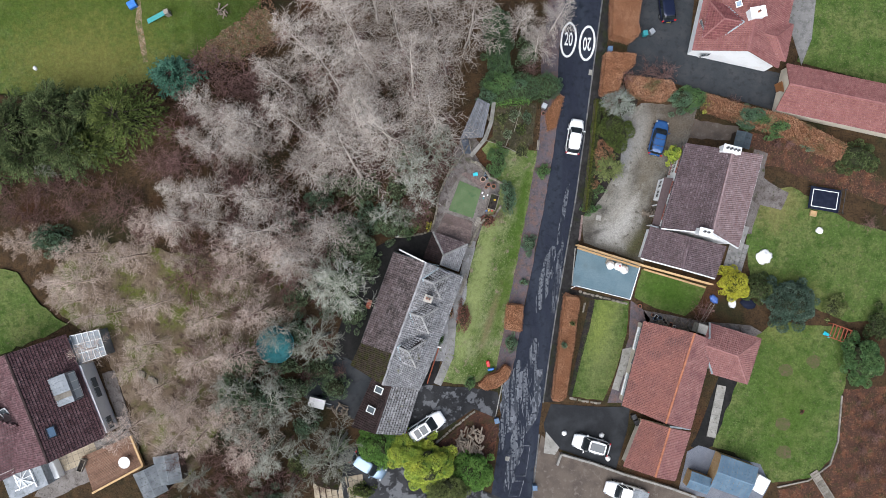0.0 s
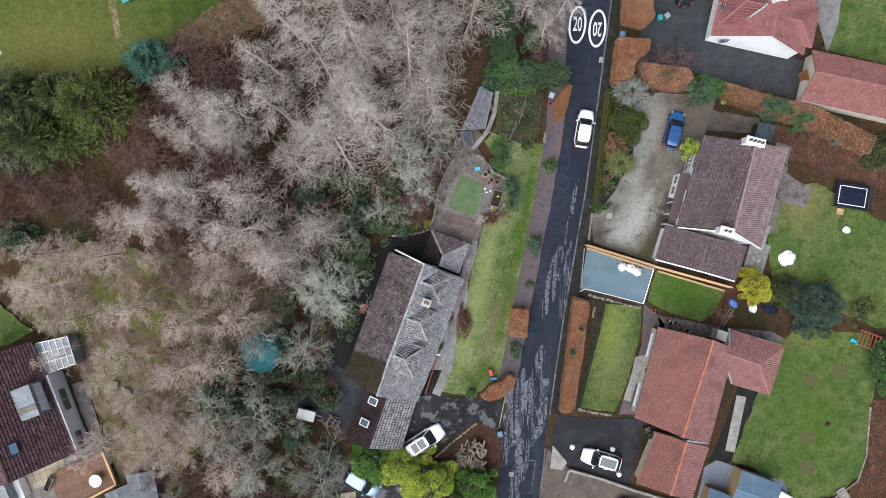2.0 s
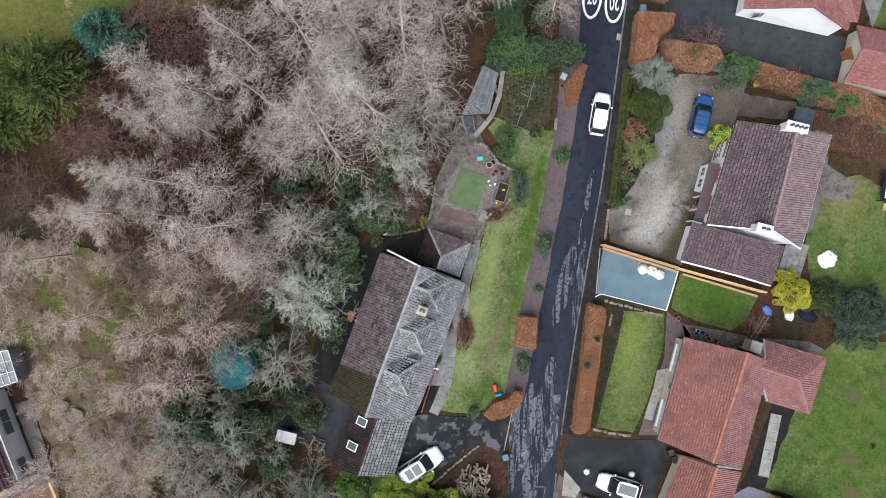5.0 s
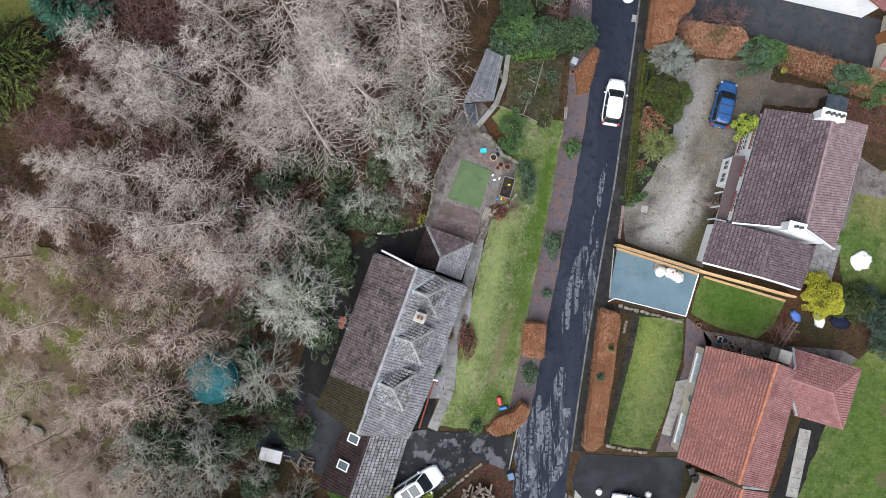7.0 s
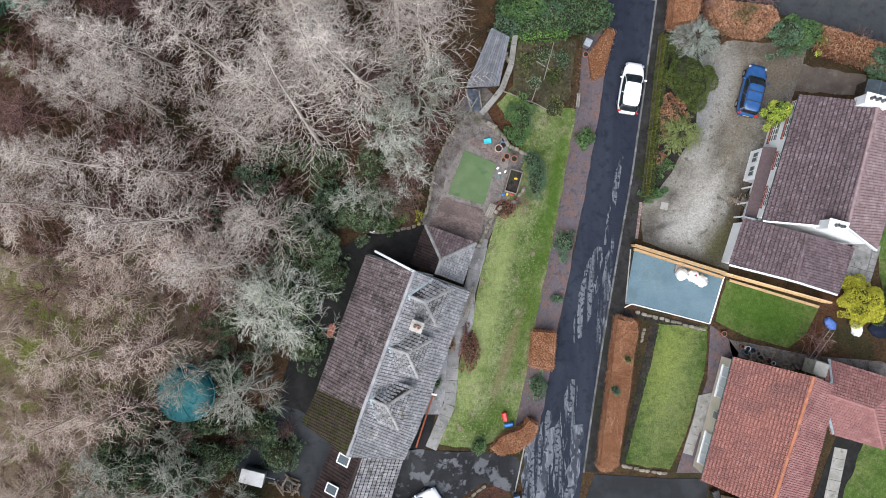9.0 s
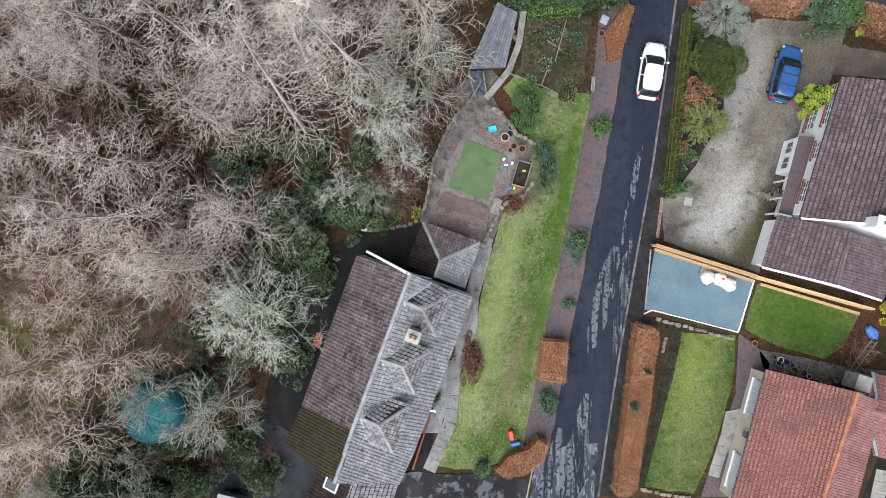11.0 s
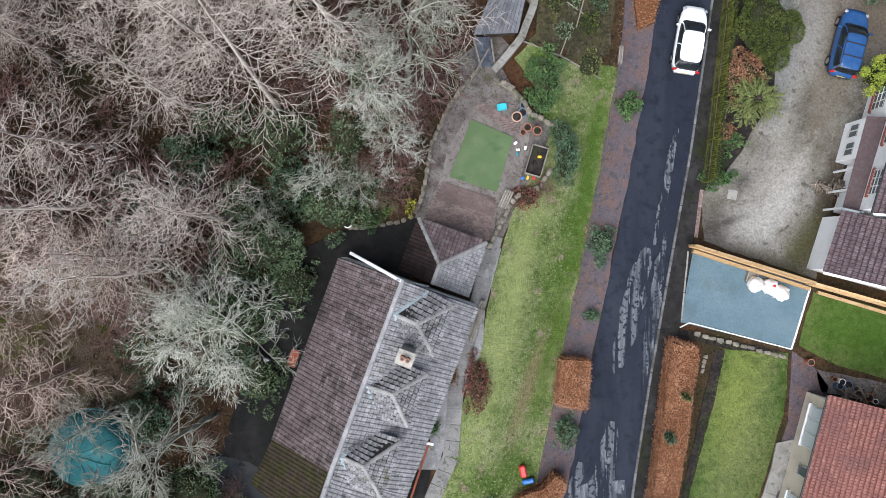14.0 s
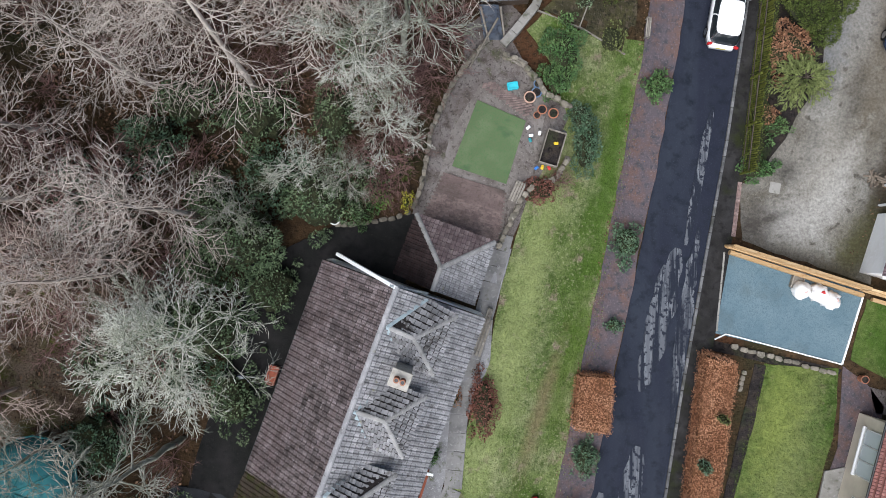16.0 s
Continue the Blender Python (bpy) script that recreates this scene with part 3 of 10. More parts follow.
# ---- ground form ----
# ground form
ROAD_L = [(-55.8, 1.86), (-29.76, 5.67), (-18.6, 7.25), (-13.58, 8.46), (-7.53, 9.58), (0.0, 11.07), (5.86, 12.18), (12.83, 13.35), (17.0, 13.7), (22.0, 13.65), (29.76, 14.5), (55.8, 17.9)]
ROAD_R = [(-55.8, 7.07), (-29.76, 10.51), (-20.46, 11.53), (-13.58, 12.46), (-7.91, 13.3), (0.28, 14.69), (6.14, 15.72), (12.83, 16.65), (29.76, 18.88), (55.8, 22.32)]


def along(table, y):
    for (y0, x0), (y1, x1) in zip(table, table[1:]):
        if y <= y1:
            return x0 + (x1 - x0) * (y - y0) / (y1 - y0)
    return table[-1][1]


def ease(a, b, v):
    u = min(1.0, max(0.0, (v - a) / (b - a)))
    return u * u * (3 - 2 * u)


def ground_z(x, y):
    """The land: flat along the lane, a bank up to the house terrace, then the wooded hillside."""
    e = along(ROAD_L, max(-55, min(55, y))) - x
    return 2.6 * ease(0.5, 8.0, e) + 9.3 * ease(0.0, 16.8, -11.2 - x)
# end of ground form


# ---- building helpers ----
def finish(ob, mat, smooth=False):
    ob.data.materials.append(mat)
    if smooth:
        for p in ob.data.polygons:
            p.use_smooth = True
    return ob


def part(name, bm, mat, parent=None, label="", smooth=False, local=False):
    """Links a bmesh as one mesh object; its vertices are in world metres unless local."""
    me = bpy.data.meshes.new(name)
    bmesh.ops.recalc_face_normals(bm, faces=bm.faces)
    bm.to_mesh(me)
    bm.free()
    ob = finish(new(name, me), mat, smooth)
    if parent:
        hold(ob, parent, local)
    if label:
        tagged(ob, label)
    return ob


def world_of(ob):
    m = ob.matrix_parent_inverse @ ob.matrix_basis
    return world_of(ob.parent) @ m if ob.parent else ob.matrix_basis.copy()


def hold(ob, parent, local=False):
    """Hangs ob under parent; ob keeps its place in the world unless its vertices are local to the parent."""
    ob.parent = parent
    if not local:
        ob.matrix_parent_inverse = world_of(parent).inverted()


def raw_part(name, verts, faces, mat, parent=None, label="", smooth=False, local=False):
    me = bpy.data.meshes.new(name)
    me.from_pydata(verts, [], faces)
    me.update()
    ob = finish(new(name, me), mat, smooth)
    if parent:
        hold(ob, parent, local)
    if label:
        tagged(ob, label)
    return ob


def thing(name, x, y, z, label, category, group="", rz=0.0, kind=""):
    ob = new(name)
    ob.matrix_basis = pose(x, y, z, 0, 0, rz)
    return tagged(ob, label, category, group, kind)


def add_box(bm, c, size, rz=0.0, bevel=0.0, tilt=(0, 0)):
    """A box on the base centre c."""
    r = bmesh.ops.create_cube(bm, size=1.0)
    vs = r["verts"]
    m = pose(c[0], c[1], c[2], tilt[0], tilt[1], rz) @ Matrix.Translation((0, 0, size[2] / 2)) @ Matrix.Diagonal((*size, 1))
    bmesh.ops.transform(bm, matrix=m, verts=vs)
    if bevel:
        es = list({e for v in vs for e in v.link_edges})
        bmesh.ops.bevel(bm, geom=es, offset=bevel, segments=1, affect="EDGES")


def add_prism(bm, pts, z0, z1):
    """An upright prism over a plan polygon; z0 and z1 are heights, or functions of x and y."""
    f0 = z0 if callable(z0) else (lambda x, y: z0)
    f1 = z1 if callable(z1) else (lambda x, y: z1)
    lo = [bm.verts.new((x, y, f0(x, y))) for x, y in pts]
    hi = [bm.verts.new((x, y, f1(x, y))) for x, y in pts]
    n = len(pts)
    bm.faces.new(lo[::-1])
    bm.faces.new(hi)
    for i in range(n):
        bm.faces.new((lo[i], lo[(i + 1) % n], hi[(i + 1) % n], hi[i]))


def add_cylinder(bm, c, r0, r1, h, seg=14, m=None):
    r = bmesh.ops.create_cone(bm, cap_ends=True, segments=seg, radius1=r0, radius2=r1, depth=h)
    bmesh.ops.transform(bm, matrix=(m or Matrix.Translation(c)) @ Matrix.Translation((0, 0, h / 2)), verts=r["verts"])


def add_tube(bm, a, b, r0, r1=None, seg=8):
    a, b = Vector(a), Vector(b)
    d = b - a
    q = d.to_track_quat("Z", "Y").to_matrix().to_4x4()
    add_cylinder(bm, None, r0, r0 if r1 is None else r1, d.length, seg, Matrix.Translation(a) @ q)


def ragged(pts, step=0.6, amp=0.12, seed=1):
    """A plan polygon with its sides broken up, so that an edge of turf or soil wanders."""
    out = []
    n = len(pts)
    for i in range(n):
        a, b = Vector(pts[i]), Vector(pts[(i + 1) % n])
        k = max(1, int((b - a).length / step))
        for j in range(k):
            p = a.lerp(b, j / k)
            w = noise.noise_vector((p.x * 0.9 + seed * 7.1, p.y * 0.9, seed)) + 0.6 * noise.noise_vector((p.x * 2.9, p.y * 2.9, seed * 3.3))
            out.append((p.x + amp * w.x, p.y + amp * w.y))
    return out


def patch(name, pts, mat, lift=0.03, label="", category="", cell=1.0, rag=0.0, seed=1, depth=0.12):
    """A piece of the setting's surface that follows the land, with a rim that goes into it."""
    if rag:
        pts = ragged(pts, 0.6, rag, seed)
    bm = bmesh.new()
    f = bm.faces.new([bm.verts.new((x, y, 0)) for x, y in pts])
    bmesh.ops.triangulate(bm, faces=[f], ngon_method="EAR_CLIP")
    xs, ys = [p[0] for p in pts], [p[1] for p in pts]
    for k, (lo, hi) in enumerate(((min(xs), max(xs)), (min(ys), max(ys)))):
        v = math.ceil(lo / cell) * cell
        while v < hi:
            co, no = ((v, 0, 0), (1, 0, 0)) if k == 0 else ((0, v, 0), (0, 1, 0))
            bmesh.ops.bisect_plane(bm, geom=bm.verts[:] + bm.edges[:] + bm.faces[:], plane_co=co, plane_no=no)
            v += cell
    rim = [e for e in bm.edges if e.is_boundary]
    for v in bm.verts:
        v.co.z = ground_z(v.co.x, v.co.y) + lift
    r = bmesh.ops.extrude_edge_only(bm, edges=rim)
    for g in r["geom"]:
        if isinstance(g, bmesh.types.BMVert):
            g.co.z -= depth + lift
    ob = part(name, bm, mat)
    tagged(ob, label, category or "ground", kind="structure")
    return ob


# ---- setting: land, lane, drives, lawns ----
def build_land():
    xs = [-320, -200, -130, -90, -70] + [-60 + i * 1.5 for i in range(81)] + [70, 90, 130, 200, 320]
    ys = [-320, -200, -130, -80, -60] + [-50 + i * 2.0 for i in range(51)] + [60, 80, 130, 200, 320]
    verts, faces = [], []
    for y in ys:
        for x in xs:
            e = along(ROAD_L, max(-55, min(55, y))) - x
            rough = 0.18 * ease(14, 20, e)
            verts.append((x, y, ground_z(x, y) + rough * (noise.noise((x * 0.35, y * 0.35, 2.0)) - 0.9)))
    n = len(xs)
    for j in range(len(ys) - 1):
        for i in range(n - 1):
            a = j * n + i
            faces.append((a, a + 1, a + n + 1, a + n))
    ob = raw_part("ground", verts, faces, M_LITTER, smooth=True)
    tagged(ob, "brown leaf litter and bare winter soil on sloping land", "ground", kind="structure")


build_land()


def strip(table_a, off_a, table_b, off_b, y0, y1, step=2.0):
    n = max(2, int((y1 - y0) / step))
    ysq = [y0 + (y1 - y0) * i / n for i in range(n + 1)]
    return [(along(table_a, y) + off_a, y) for y in ysq] + [(along(table_b, y) + off_b, y) for y in reversed(ysq)]


patch("road", strip(ROAD_L, 0, ROAD_R, 0, -55, 55), M_ASPHALT, 0.03, "damp dark asphalt lane with pale worn streaks", "road", 4.0)
patch("pavement", strip(ROAD_R, 0.16, ROAD_R, 1.35, -18.2, 55), M_FOOTWAY, 0.1, "narrow dark tarmac footway beside the lane", "pavement", 4.0)
patch("verge", strip(ROAD_L, -2.0, ROAD_L, -0.02, -15.0, 30), M_VERGE, 0.1, "brown mulch verge along the lane", "ground", 1.0, 0.12, 3)
patch("front_lawn", [(4.48, 2.58), (6.74, 7.08), (5.7, 9.9), (4.5, 11.5), (5.4, 12.6), (7.2, 11.7), (11.25, 11.61), (10.51, 5.75), (9.85, 2.17), (9.15, -1.92), (8.76, -6.02), (7.84, -10.62), (7.34, -13.95), (5.15, -15.35), (2.56, -15.82), (-0.67, -15.16), (1.05, -10.73), (2.52, -5.81), (3.25, -1.86)], M_LAWN_LIGHT, 0.05, "pale mossy grass lawn sloping to the lane", "lawn", 1.0, 0.12, 5)
patch("drive_house", [(-2.14, -15.65), (2.57, -16.08), (6.47, -17.01), (6.84, -18.31), (6.23, -20.09), (3.61, -18.81), (-0.41, -21.09), (-3.53, -23.44), (-6.79, -22.79), (-5.48, -16.91)], M_DRIVE, 0.06, "wet patchy tarmac driveway", "driveway", 1.0)
patch("gravel_drive", [(16.70, 1.16), (16.44, 3.73), (17.97, 4.75), (21.04, 9.89), (21.55, 16.04), (23.60, 17.33), (30.27, 17.09), (29.25, 12.98), (27.20, 8.36), (25.67, 5.80), (24.75, 2.98), (23.88, -1.59), (16.70, 0.76)], M_GRAVEL, 0.04, "pale worn gravel driveway with muddy patches", "driveway", 2.0, 0.15, 6)
patch("slate_yard", [(15.83, 0.34), (23.42, -1.90), (22.25, -5.95), (15.17, -4.32)], M_SLATE_CHIP, 0.08, "blue-grey slate chippings in a fenced yard", "yard", 2.0)
patch("small_lawn", [(23.63, -2.41), (26.19, -2.92), (31.33, -4.45), (30.31, -6.75), (28.77, -7.94), (25.17, -7.02), (22.71, -5.74)], M_LAWN, 0.05, "small lush green lawn behind the fence", "lawn", 1.0, 0.1, 7)
patch("long_lawn", [(17.99, -6.01), (22.09, -6.25), (21.84, -10.10), (20.31, -15.22), (19.04, -18.04), (15.19, -17.53), (16.21, -13.18), (17.23, -9.08)], M_LAWN, 0.05, "striped green lawn behind a beech hedge", "lawn", 1.0, 0.1, 8)
patch("black_drive", [(11.97, -20.77), (12.84, -18.42), (18.56, -18.76), (22.25, -18.76), (21.92, -21.45), (20.57, -26.15), (13.85, -23.80), (12.17, -22.12)], M_BLACKDRIVE, 0.05, "black tarmac driveway", "driveway", 2.0)
patch("buff_drive", [(11.70, -22.12), (13.85, -24.14), (30.66, -29.51), (29.98, -34.89), (10.49, -34.89), (10.82, -26.15)], M_BROWN_DRIVE, 0.05, "buff concrete driveway", "driveway", 2.0)
patch("back_lawn", [(37.04, -10.69), (39.40, -8.67), (47.46, -9.35), (48.14, -14.72), (47.46, -17.41), (46.79, -24.14), (44.10, -27.16), (39.06, -27.83), (34.69, -24.14), (32.00, -23.46), (34.69, -16.74)], M_LAWN, 0.05, "large green back lawn", "lawn", 2.0, 0.2, 9)
patch("side_lawn", [(36.04, 0.07), (36.71, 6.45), (41.41, 7.46), (48.14, 3.43), (52.71, 2.08), (57.55, 0.74), (57.55, -8.00), (48.14, -8.67), (36.71, -3.97)], M_LAWN, 0.045, "worn back lawn with thin patches", "lawn", 2.0, 0.2, 10)
patch("top_lawn", [(43.43, 29.65), (43.09, 24.94), (42.09, 22.25), (52.71, 19.56), (61.58, 17.55), (61.58, 37.72), (44.10, 37.72)], M_LAWN, 0.05, "bright green lawn beside the white house", "lawn", 2.0, 0.1, 11)
patch("grey_drive", [(21.92, 23.93), (24.61, 33.68), (30.32, 33.68), (29.18, 23.26), (40.07, 20.91), (39.53, 16.47), (27.97, 19.56), (21.92, 20.91)], M_DRIVE_GREY, 0.05, "grey tarmac driveway", "driveway", 2.0)
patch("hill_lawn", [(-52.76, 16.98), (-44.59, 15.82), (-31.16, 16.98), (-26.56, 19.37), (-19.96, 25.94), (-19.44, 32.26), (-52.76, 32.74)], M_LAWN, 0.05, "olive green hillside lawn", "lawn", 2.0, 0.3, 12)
patch("far_lawn", [(-49.26, -1.69), (-44.00, -2.28), (-41.67, -5.78), (-38.75, -7.82), (-45.75, -11.03), (-49.26, -11.61)], M_LAWN, 0.05, "green lawn behind the dark-roofed house", "lawn", 2.0, 0.3, 13)
patch("terrace_ground", [(-1.44, 1.81), (-1.04, 3.42), (-0.70, 4.89), (-0.42, 6.50), (0.44, 8.40), (1.25, 9.73), (1.2, 11.6), (3.3, 13.2), (4.2, 12.3), (3.7, 11.0), (4.25, 10.04), (5.14, 9.09), (5.60, 8.32), (6.92, 7.81), (6.84, 5.93), (6.30, 4.42), (5.06, 3.49), (3.75, 0.68), (3.31, 0.59)], M_TERRACE, 0.02, "trodden grey-brown earth of the terrace", "ground", 0.8)
patch("gable_yard", [(29.55, 15.47), (35.18, 14.53), (35.01, 12.81), (28.96, 13.21)], M_BROWN_DRIVE, 0.035, "brown trodden yard at the gable", "ground", 1.0, 0.15, 22)
patch("side_path", [(36.96, 11.93), (38.56, 11.34), (38.15, 8.38), (41.12, 6.60), (40.23, 4.71), (37.74, 5.30), (36.68, 1.86), (35.49, 1.86), (36.55, 7.19)], M_TERRACE, 0.055, "overgrown grey paving beside the house", "path", 1.0, 0.15, 23)
patch("leafy_bank", [(35.36, 14.29), (46.63, 10.64), (46.63, 7.21), (42.60, 8.38), (38.68, 10.63), (35.24, 12.63)], M_SOIL2, 0.045, "red-brown leafy bank below the hedge", "ground", 1.0, 0.2, 24)
patch("eave_path", [(3.40, 0.21), (3.75, 0.22), (2.81, -3.42), (2.72, -5.62), (2.20, -6.85), (1.51, -8.60), (0.76, -10.45), (0.05, -12.94), (-1.56, -12.95), (0.73, -7.09), (2.16, -2.69)], M_PATH, 0.075, "worn grey path along the house", "path", 1.0, 0.05, 25)
patch("deck_paving", [(-39.69, -21.13), (-32.74, -18.44), (-31.75, -19.78), (-36.88, -21.65), (-36.42, -23.99), (-40.50, -25.85), (-42.14, -25.50)], M_PATIO, 0.05, "grey-brown stone paving beside the decking", "paving", 1.5, 0.1, 26)
patch("hill_path", [(-35.25, -12.90), (-33.91, -12.49), (-32.10, -18.44), (-33.03, -18.85)], M_TERRACE, 0.05, "grey path along the hill house", "path", 1.5, 0.1, 27)
patch("footway_edge", [(17.81, 18.40), (18.30, 18.40), (17.09, 6.95), (16.50, 4.11), (15.82, 4.11), (16.18, 6.94)], M_SOIL, 0.06, "dark mossy strip between kerb and fence", "verge", 1.5)
patch("vegetable_bed", [(5.59, 16.17), (8.96, 17.23), (11.12, 17.21), (10.56, 12.48), (8.63, 12.06), (5.80, 12.75)], M_STALKS, 0.09, "grey-brown vegetable bed behind the shed", "bed", 1.0, 0.15, 28)
patch("wood_bank", [(-40.21, -1.69), (-34.67, 0.93), (-26.56, -0.53), (-20.98, 0.06), (-16.21, -1.85), (-15.64, -7.63), (-19.44, -9.85), (-20.98, -13.35), (-21.98, -16.85), (-24.49, -20.64), (-26.56, -24.51), (-30.87, -24.45), (-31.46, -18.62), (-33.21, -14.53), (-35.25, -9.28), (-38.75, -7.24), (-41.09, -5.19)], M_TANFLOOR, 0.04, "leaf-covered mossy bank under bare trees", "ground", 2.0, 0.5, 21)
patch("brick_patio", [(-0.17, 3.43), (0.63, 6.36), (2.07, 8.71), (5.00, 8.74), (6.58, 5.91), (5.05, 4.37), (3.30, 0.83), (-1.09, 1.96)], M_PATIO, 0.03, "worn brick and gravel patio terrace", "patio", 1.0)


# ---- houses ----
def slope(parent, pts, mat, tile=(0.3, 0.33), name="roof_slope", thick=0.14, tiles=True, under=None, pieces=0, piece_mat=None):
    """A roof slope: a slab under lapped tiles. pts: eave start, eave end, then the upper edge back (3 or 4 points in all, in space)."""
    P = [Vector(p) for p in pts]
    u = (P[1] - P[0]).normalized()
    nrm = (P[1] - P[0]).cross(P[-1] - P[0]).normalized()
    if nrm.z < 0:
        nrm = -nrm
    v = nrm.cross(u).normalized()
    if (P[-1] - P[0]).dot(v) < 0:
        v = -v
    warp = (P[2] - P[0]).dot(nrm) if len(P) == 4 else 0.0
    wu, wv = ((P[2] - P[0]).dot(u), (P[2] - P[0]).dot(v)) if len(P) == 4 else (1.0, 1.0)
    bm = bmesh.new()
    sink = 0.01 + abs(warp) * 0.3
    top = [bm.verts.new(p - nrm * sink) for p in P]
    low = [bm.verts.new(p - nrm * (thick + sink)) for p in P]
    bm.faces.new(top)
    bm.faces.new(low[::-1])
    for i in range(len(P)):
        j = (i + 1) % len(P)
        bm.faces.new((low[i], low[j], top[j], top[i]))
    slab = part(name, bm, under or (M_UNDER_RED if mat in (M_TILE_RED, M_TILE_RED2, M_TILE_ROSE, M_TILE_PINK, M_TILE_WINE2) else M_UNDER_GREY if mat == M_TILE_GREY else M_UNDER_BROWN if mat in (M_TILE_UMBER, M_TILE_WINE, M_TILE_PLUM) else M_UNDER), parent)
    if not tiles:
        return slab
    loc = [((p - P[0]).dot(u), (p - P[0]).dot(v)) for p in P]
    vmax = max(q[1] for q in loc)
    w, c = tile
    rows_n = max(1, int(round(vmax / c)))
    c = vmax / rows_n
    verts, faces = [], []

    def span(vv):
        cut = []
        for i in range(len(loc)):
            (ua, va), (ub, vb) = loc[i], loc[(i + 1) % len(loc)]
            if va != vb and min(va, vb) <= vv <= max(va, vb):
                cut.append(ua + (ub - ua) * (vv - va) / (vb - va))
        return (min(cut), max(cut)) if len(cut) > 1 else None

    def bend(uu, vv):
        return warp * (uu / wu) * (vv / wv)

    rnd = random.Random(int(abs(P[0].x * 100) + abs(P[0].y * 10)))
    prof = ((0.02, 0.0), (0.46, -0.014), (0.66, 0.034), (0.84, 0.034), (0.965, 0.0))
    pn = len(prof)
    one = None
    if pieces:
        one = bpy.data.meshes.new("roof_tile")
        ov = [(w * fu, vv, h + fh + 0.01) for vv, h in ((0.0, 0.073), (c - 0.1, 0.004)) for fu, fh in prof] + [(w * fu, 0.012, -0.01) for fu, fh in prof]
        one.from_pydata(ov, [], [q for i in range(pn - 1) for q in ((i, i + 1, pn + 1 + i, pn + i), (2 * pn + i, 2 * pn + 1 + i, i + 1, i))])
        one.materials.append(piece_mat or mat)
    for r in range(rows_n):
        s = span((r + 0.5) * c)
        if not s:
            continue
        a = s[0]
        first = True
        while a < s[1] - 0.03:
            b = min(a + (w * 1.0), s[1])
            first = False
            k = len(verts)
            # The 0.1 gap bares the slab, drawing each course's shadow line.
            v0, v1 = r * c, (r + 1) * c - 0.1
            lift = 0.07 + rnd.uniform(-0.016, 0.022)
            sag = rnd.uniform(-0.006, 0.006)
            d = b - a
            if pieces and d > w * 0.99:
                pieces -= 1
                ob = new("roof_tile", one)
                hold(ob, slab)
                ob.matrix_basis = Matrix.Translation(P[0] + u * a + v * (r * c + sag) + nrm * bend(a + w / 2, (r + 0.5) * c)) @ Matrix((u, v, nrm)).transposed().to_4x4() @ pose(0, 0, 0, rnd.uniform(-1, 1), rnd.uniform(-1, 1), rnd.uniform(-0.8, 0.8))
                a = b
                continue
            for vv, h in ((v0, lift), (v1, 0.004)):
                for fu, fh in prof:
                    verts.append(tuple(P[0] + u * (a + d * fu) + v * (vv + sag) + nrm * (h + fh + 0.01 + bend(a + d * fu, vv))))
            for fu, fh in prof:
                verts.append(tuple(P[0] + u * (a + d * fu) + v * (v0 + sag) + nrm * (bend(a + d * fu, v0) - sink - 0.01)))
            for i in range(pn - 1):
                faces.append((k + i, k + i + 1, k + pn + 1 + i, k + pn + i))
                faces.append((k + 2 * pn + i, k + 2 * pn + 1 + i, k + i + 1, k + i))
            a = b
    if verts:
        ob = raw_part("roof_tiles", verts, faces, mat, parent)
        tagged(ob, kind="stuff")
    return slab


CAP_MESH = {}


def cap_mesh(mat, r):
    """One half-round cap, a metre long along x, shared by all caps of its size and colour."""
    key = (mat.name, r)
    if key not in CAP_MESH:
        me = bpy.data.meshes.new("cap")
        vs = [(x, math.cos(math.pi * s / 5) * rr, math.sin(math.pi * s / 5) * rr * 0.75 - 0.03) for x, rr in ((-0.02, r * 1.08), (1.04, r * 0.96)) for s in range(6)]
        me.from_pydata(vs, [], [(s, s + 1, 7 + s, 6 + s) for s in range(5)] + [(5, 4, 3, 2, 1, 0)])
        me.materials.append(mat)
        CAP_MESH[key] = me
    return CAP_MESH[key]


def ridge_caps(parent, a, b, mat, r=0.13, step=0.42, name="ridge_cap"):
    """Half-round caps laid end to end along a ridge or hip."""
    a, b = Vector(a), Vector(b)
    d = b - a
    n = max(1, int(d.length / step))
    u = d.normalized()
    side = u.cross(Vector((0, 0, 1))).normalized()
    m = Matrix((u * (d.length / n), side, side.cross(u))).transposed().to_4x4()
    for i in range(n):
        ob = new(name, cap_mesh(mat, r))
        hold(ob, parent)
        ob.matrix_basis = Matrix.Translation(a + d * (i / n)) @ m


def walls(parent, pts, z0, z1, mat, name="wall"):
    """The wall body of a building over a plan polygon; z1 may be a function for gables."""
    bm = bmesh.new()
    add_prism(bm, pts, z0, z1)
    return part(name, bm, mat, parent)


def inset(pts, d):
    c = Vector((sum(p[0] for p in pts) / len(pts), sum(p[1] for p in pts) / len(pts)))
    out = []
    for p in pts:
        v = Vector(p) - c
        out.append(tuple(c + v * (1 - d * 1.4 / v.length)))
    return out


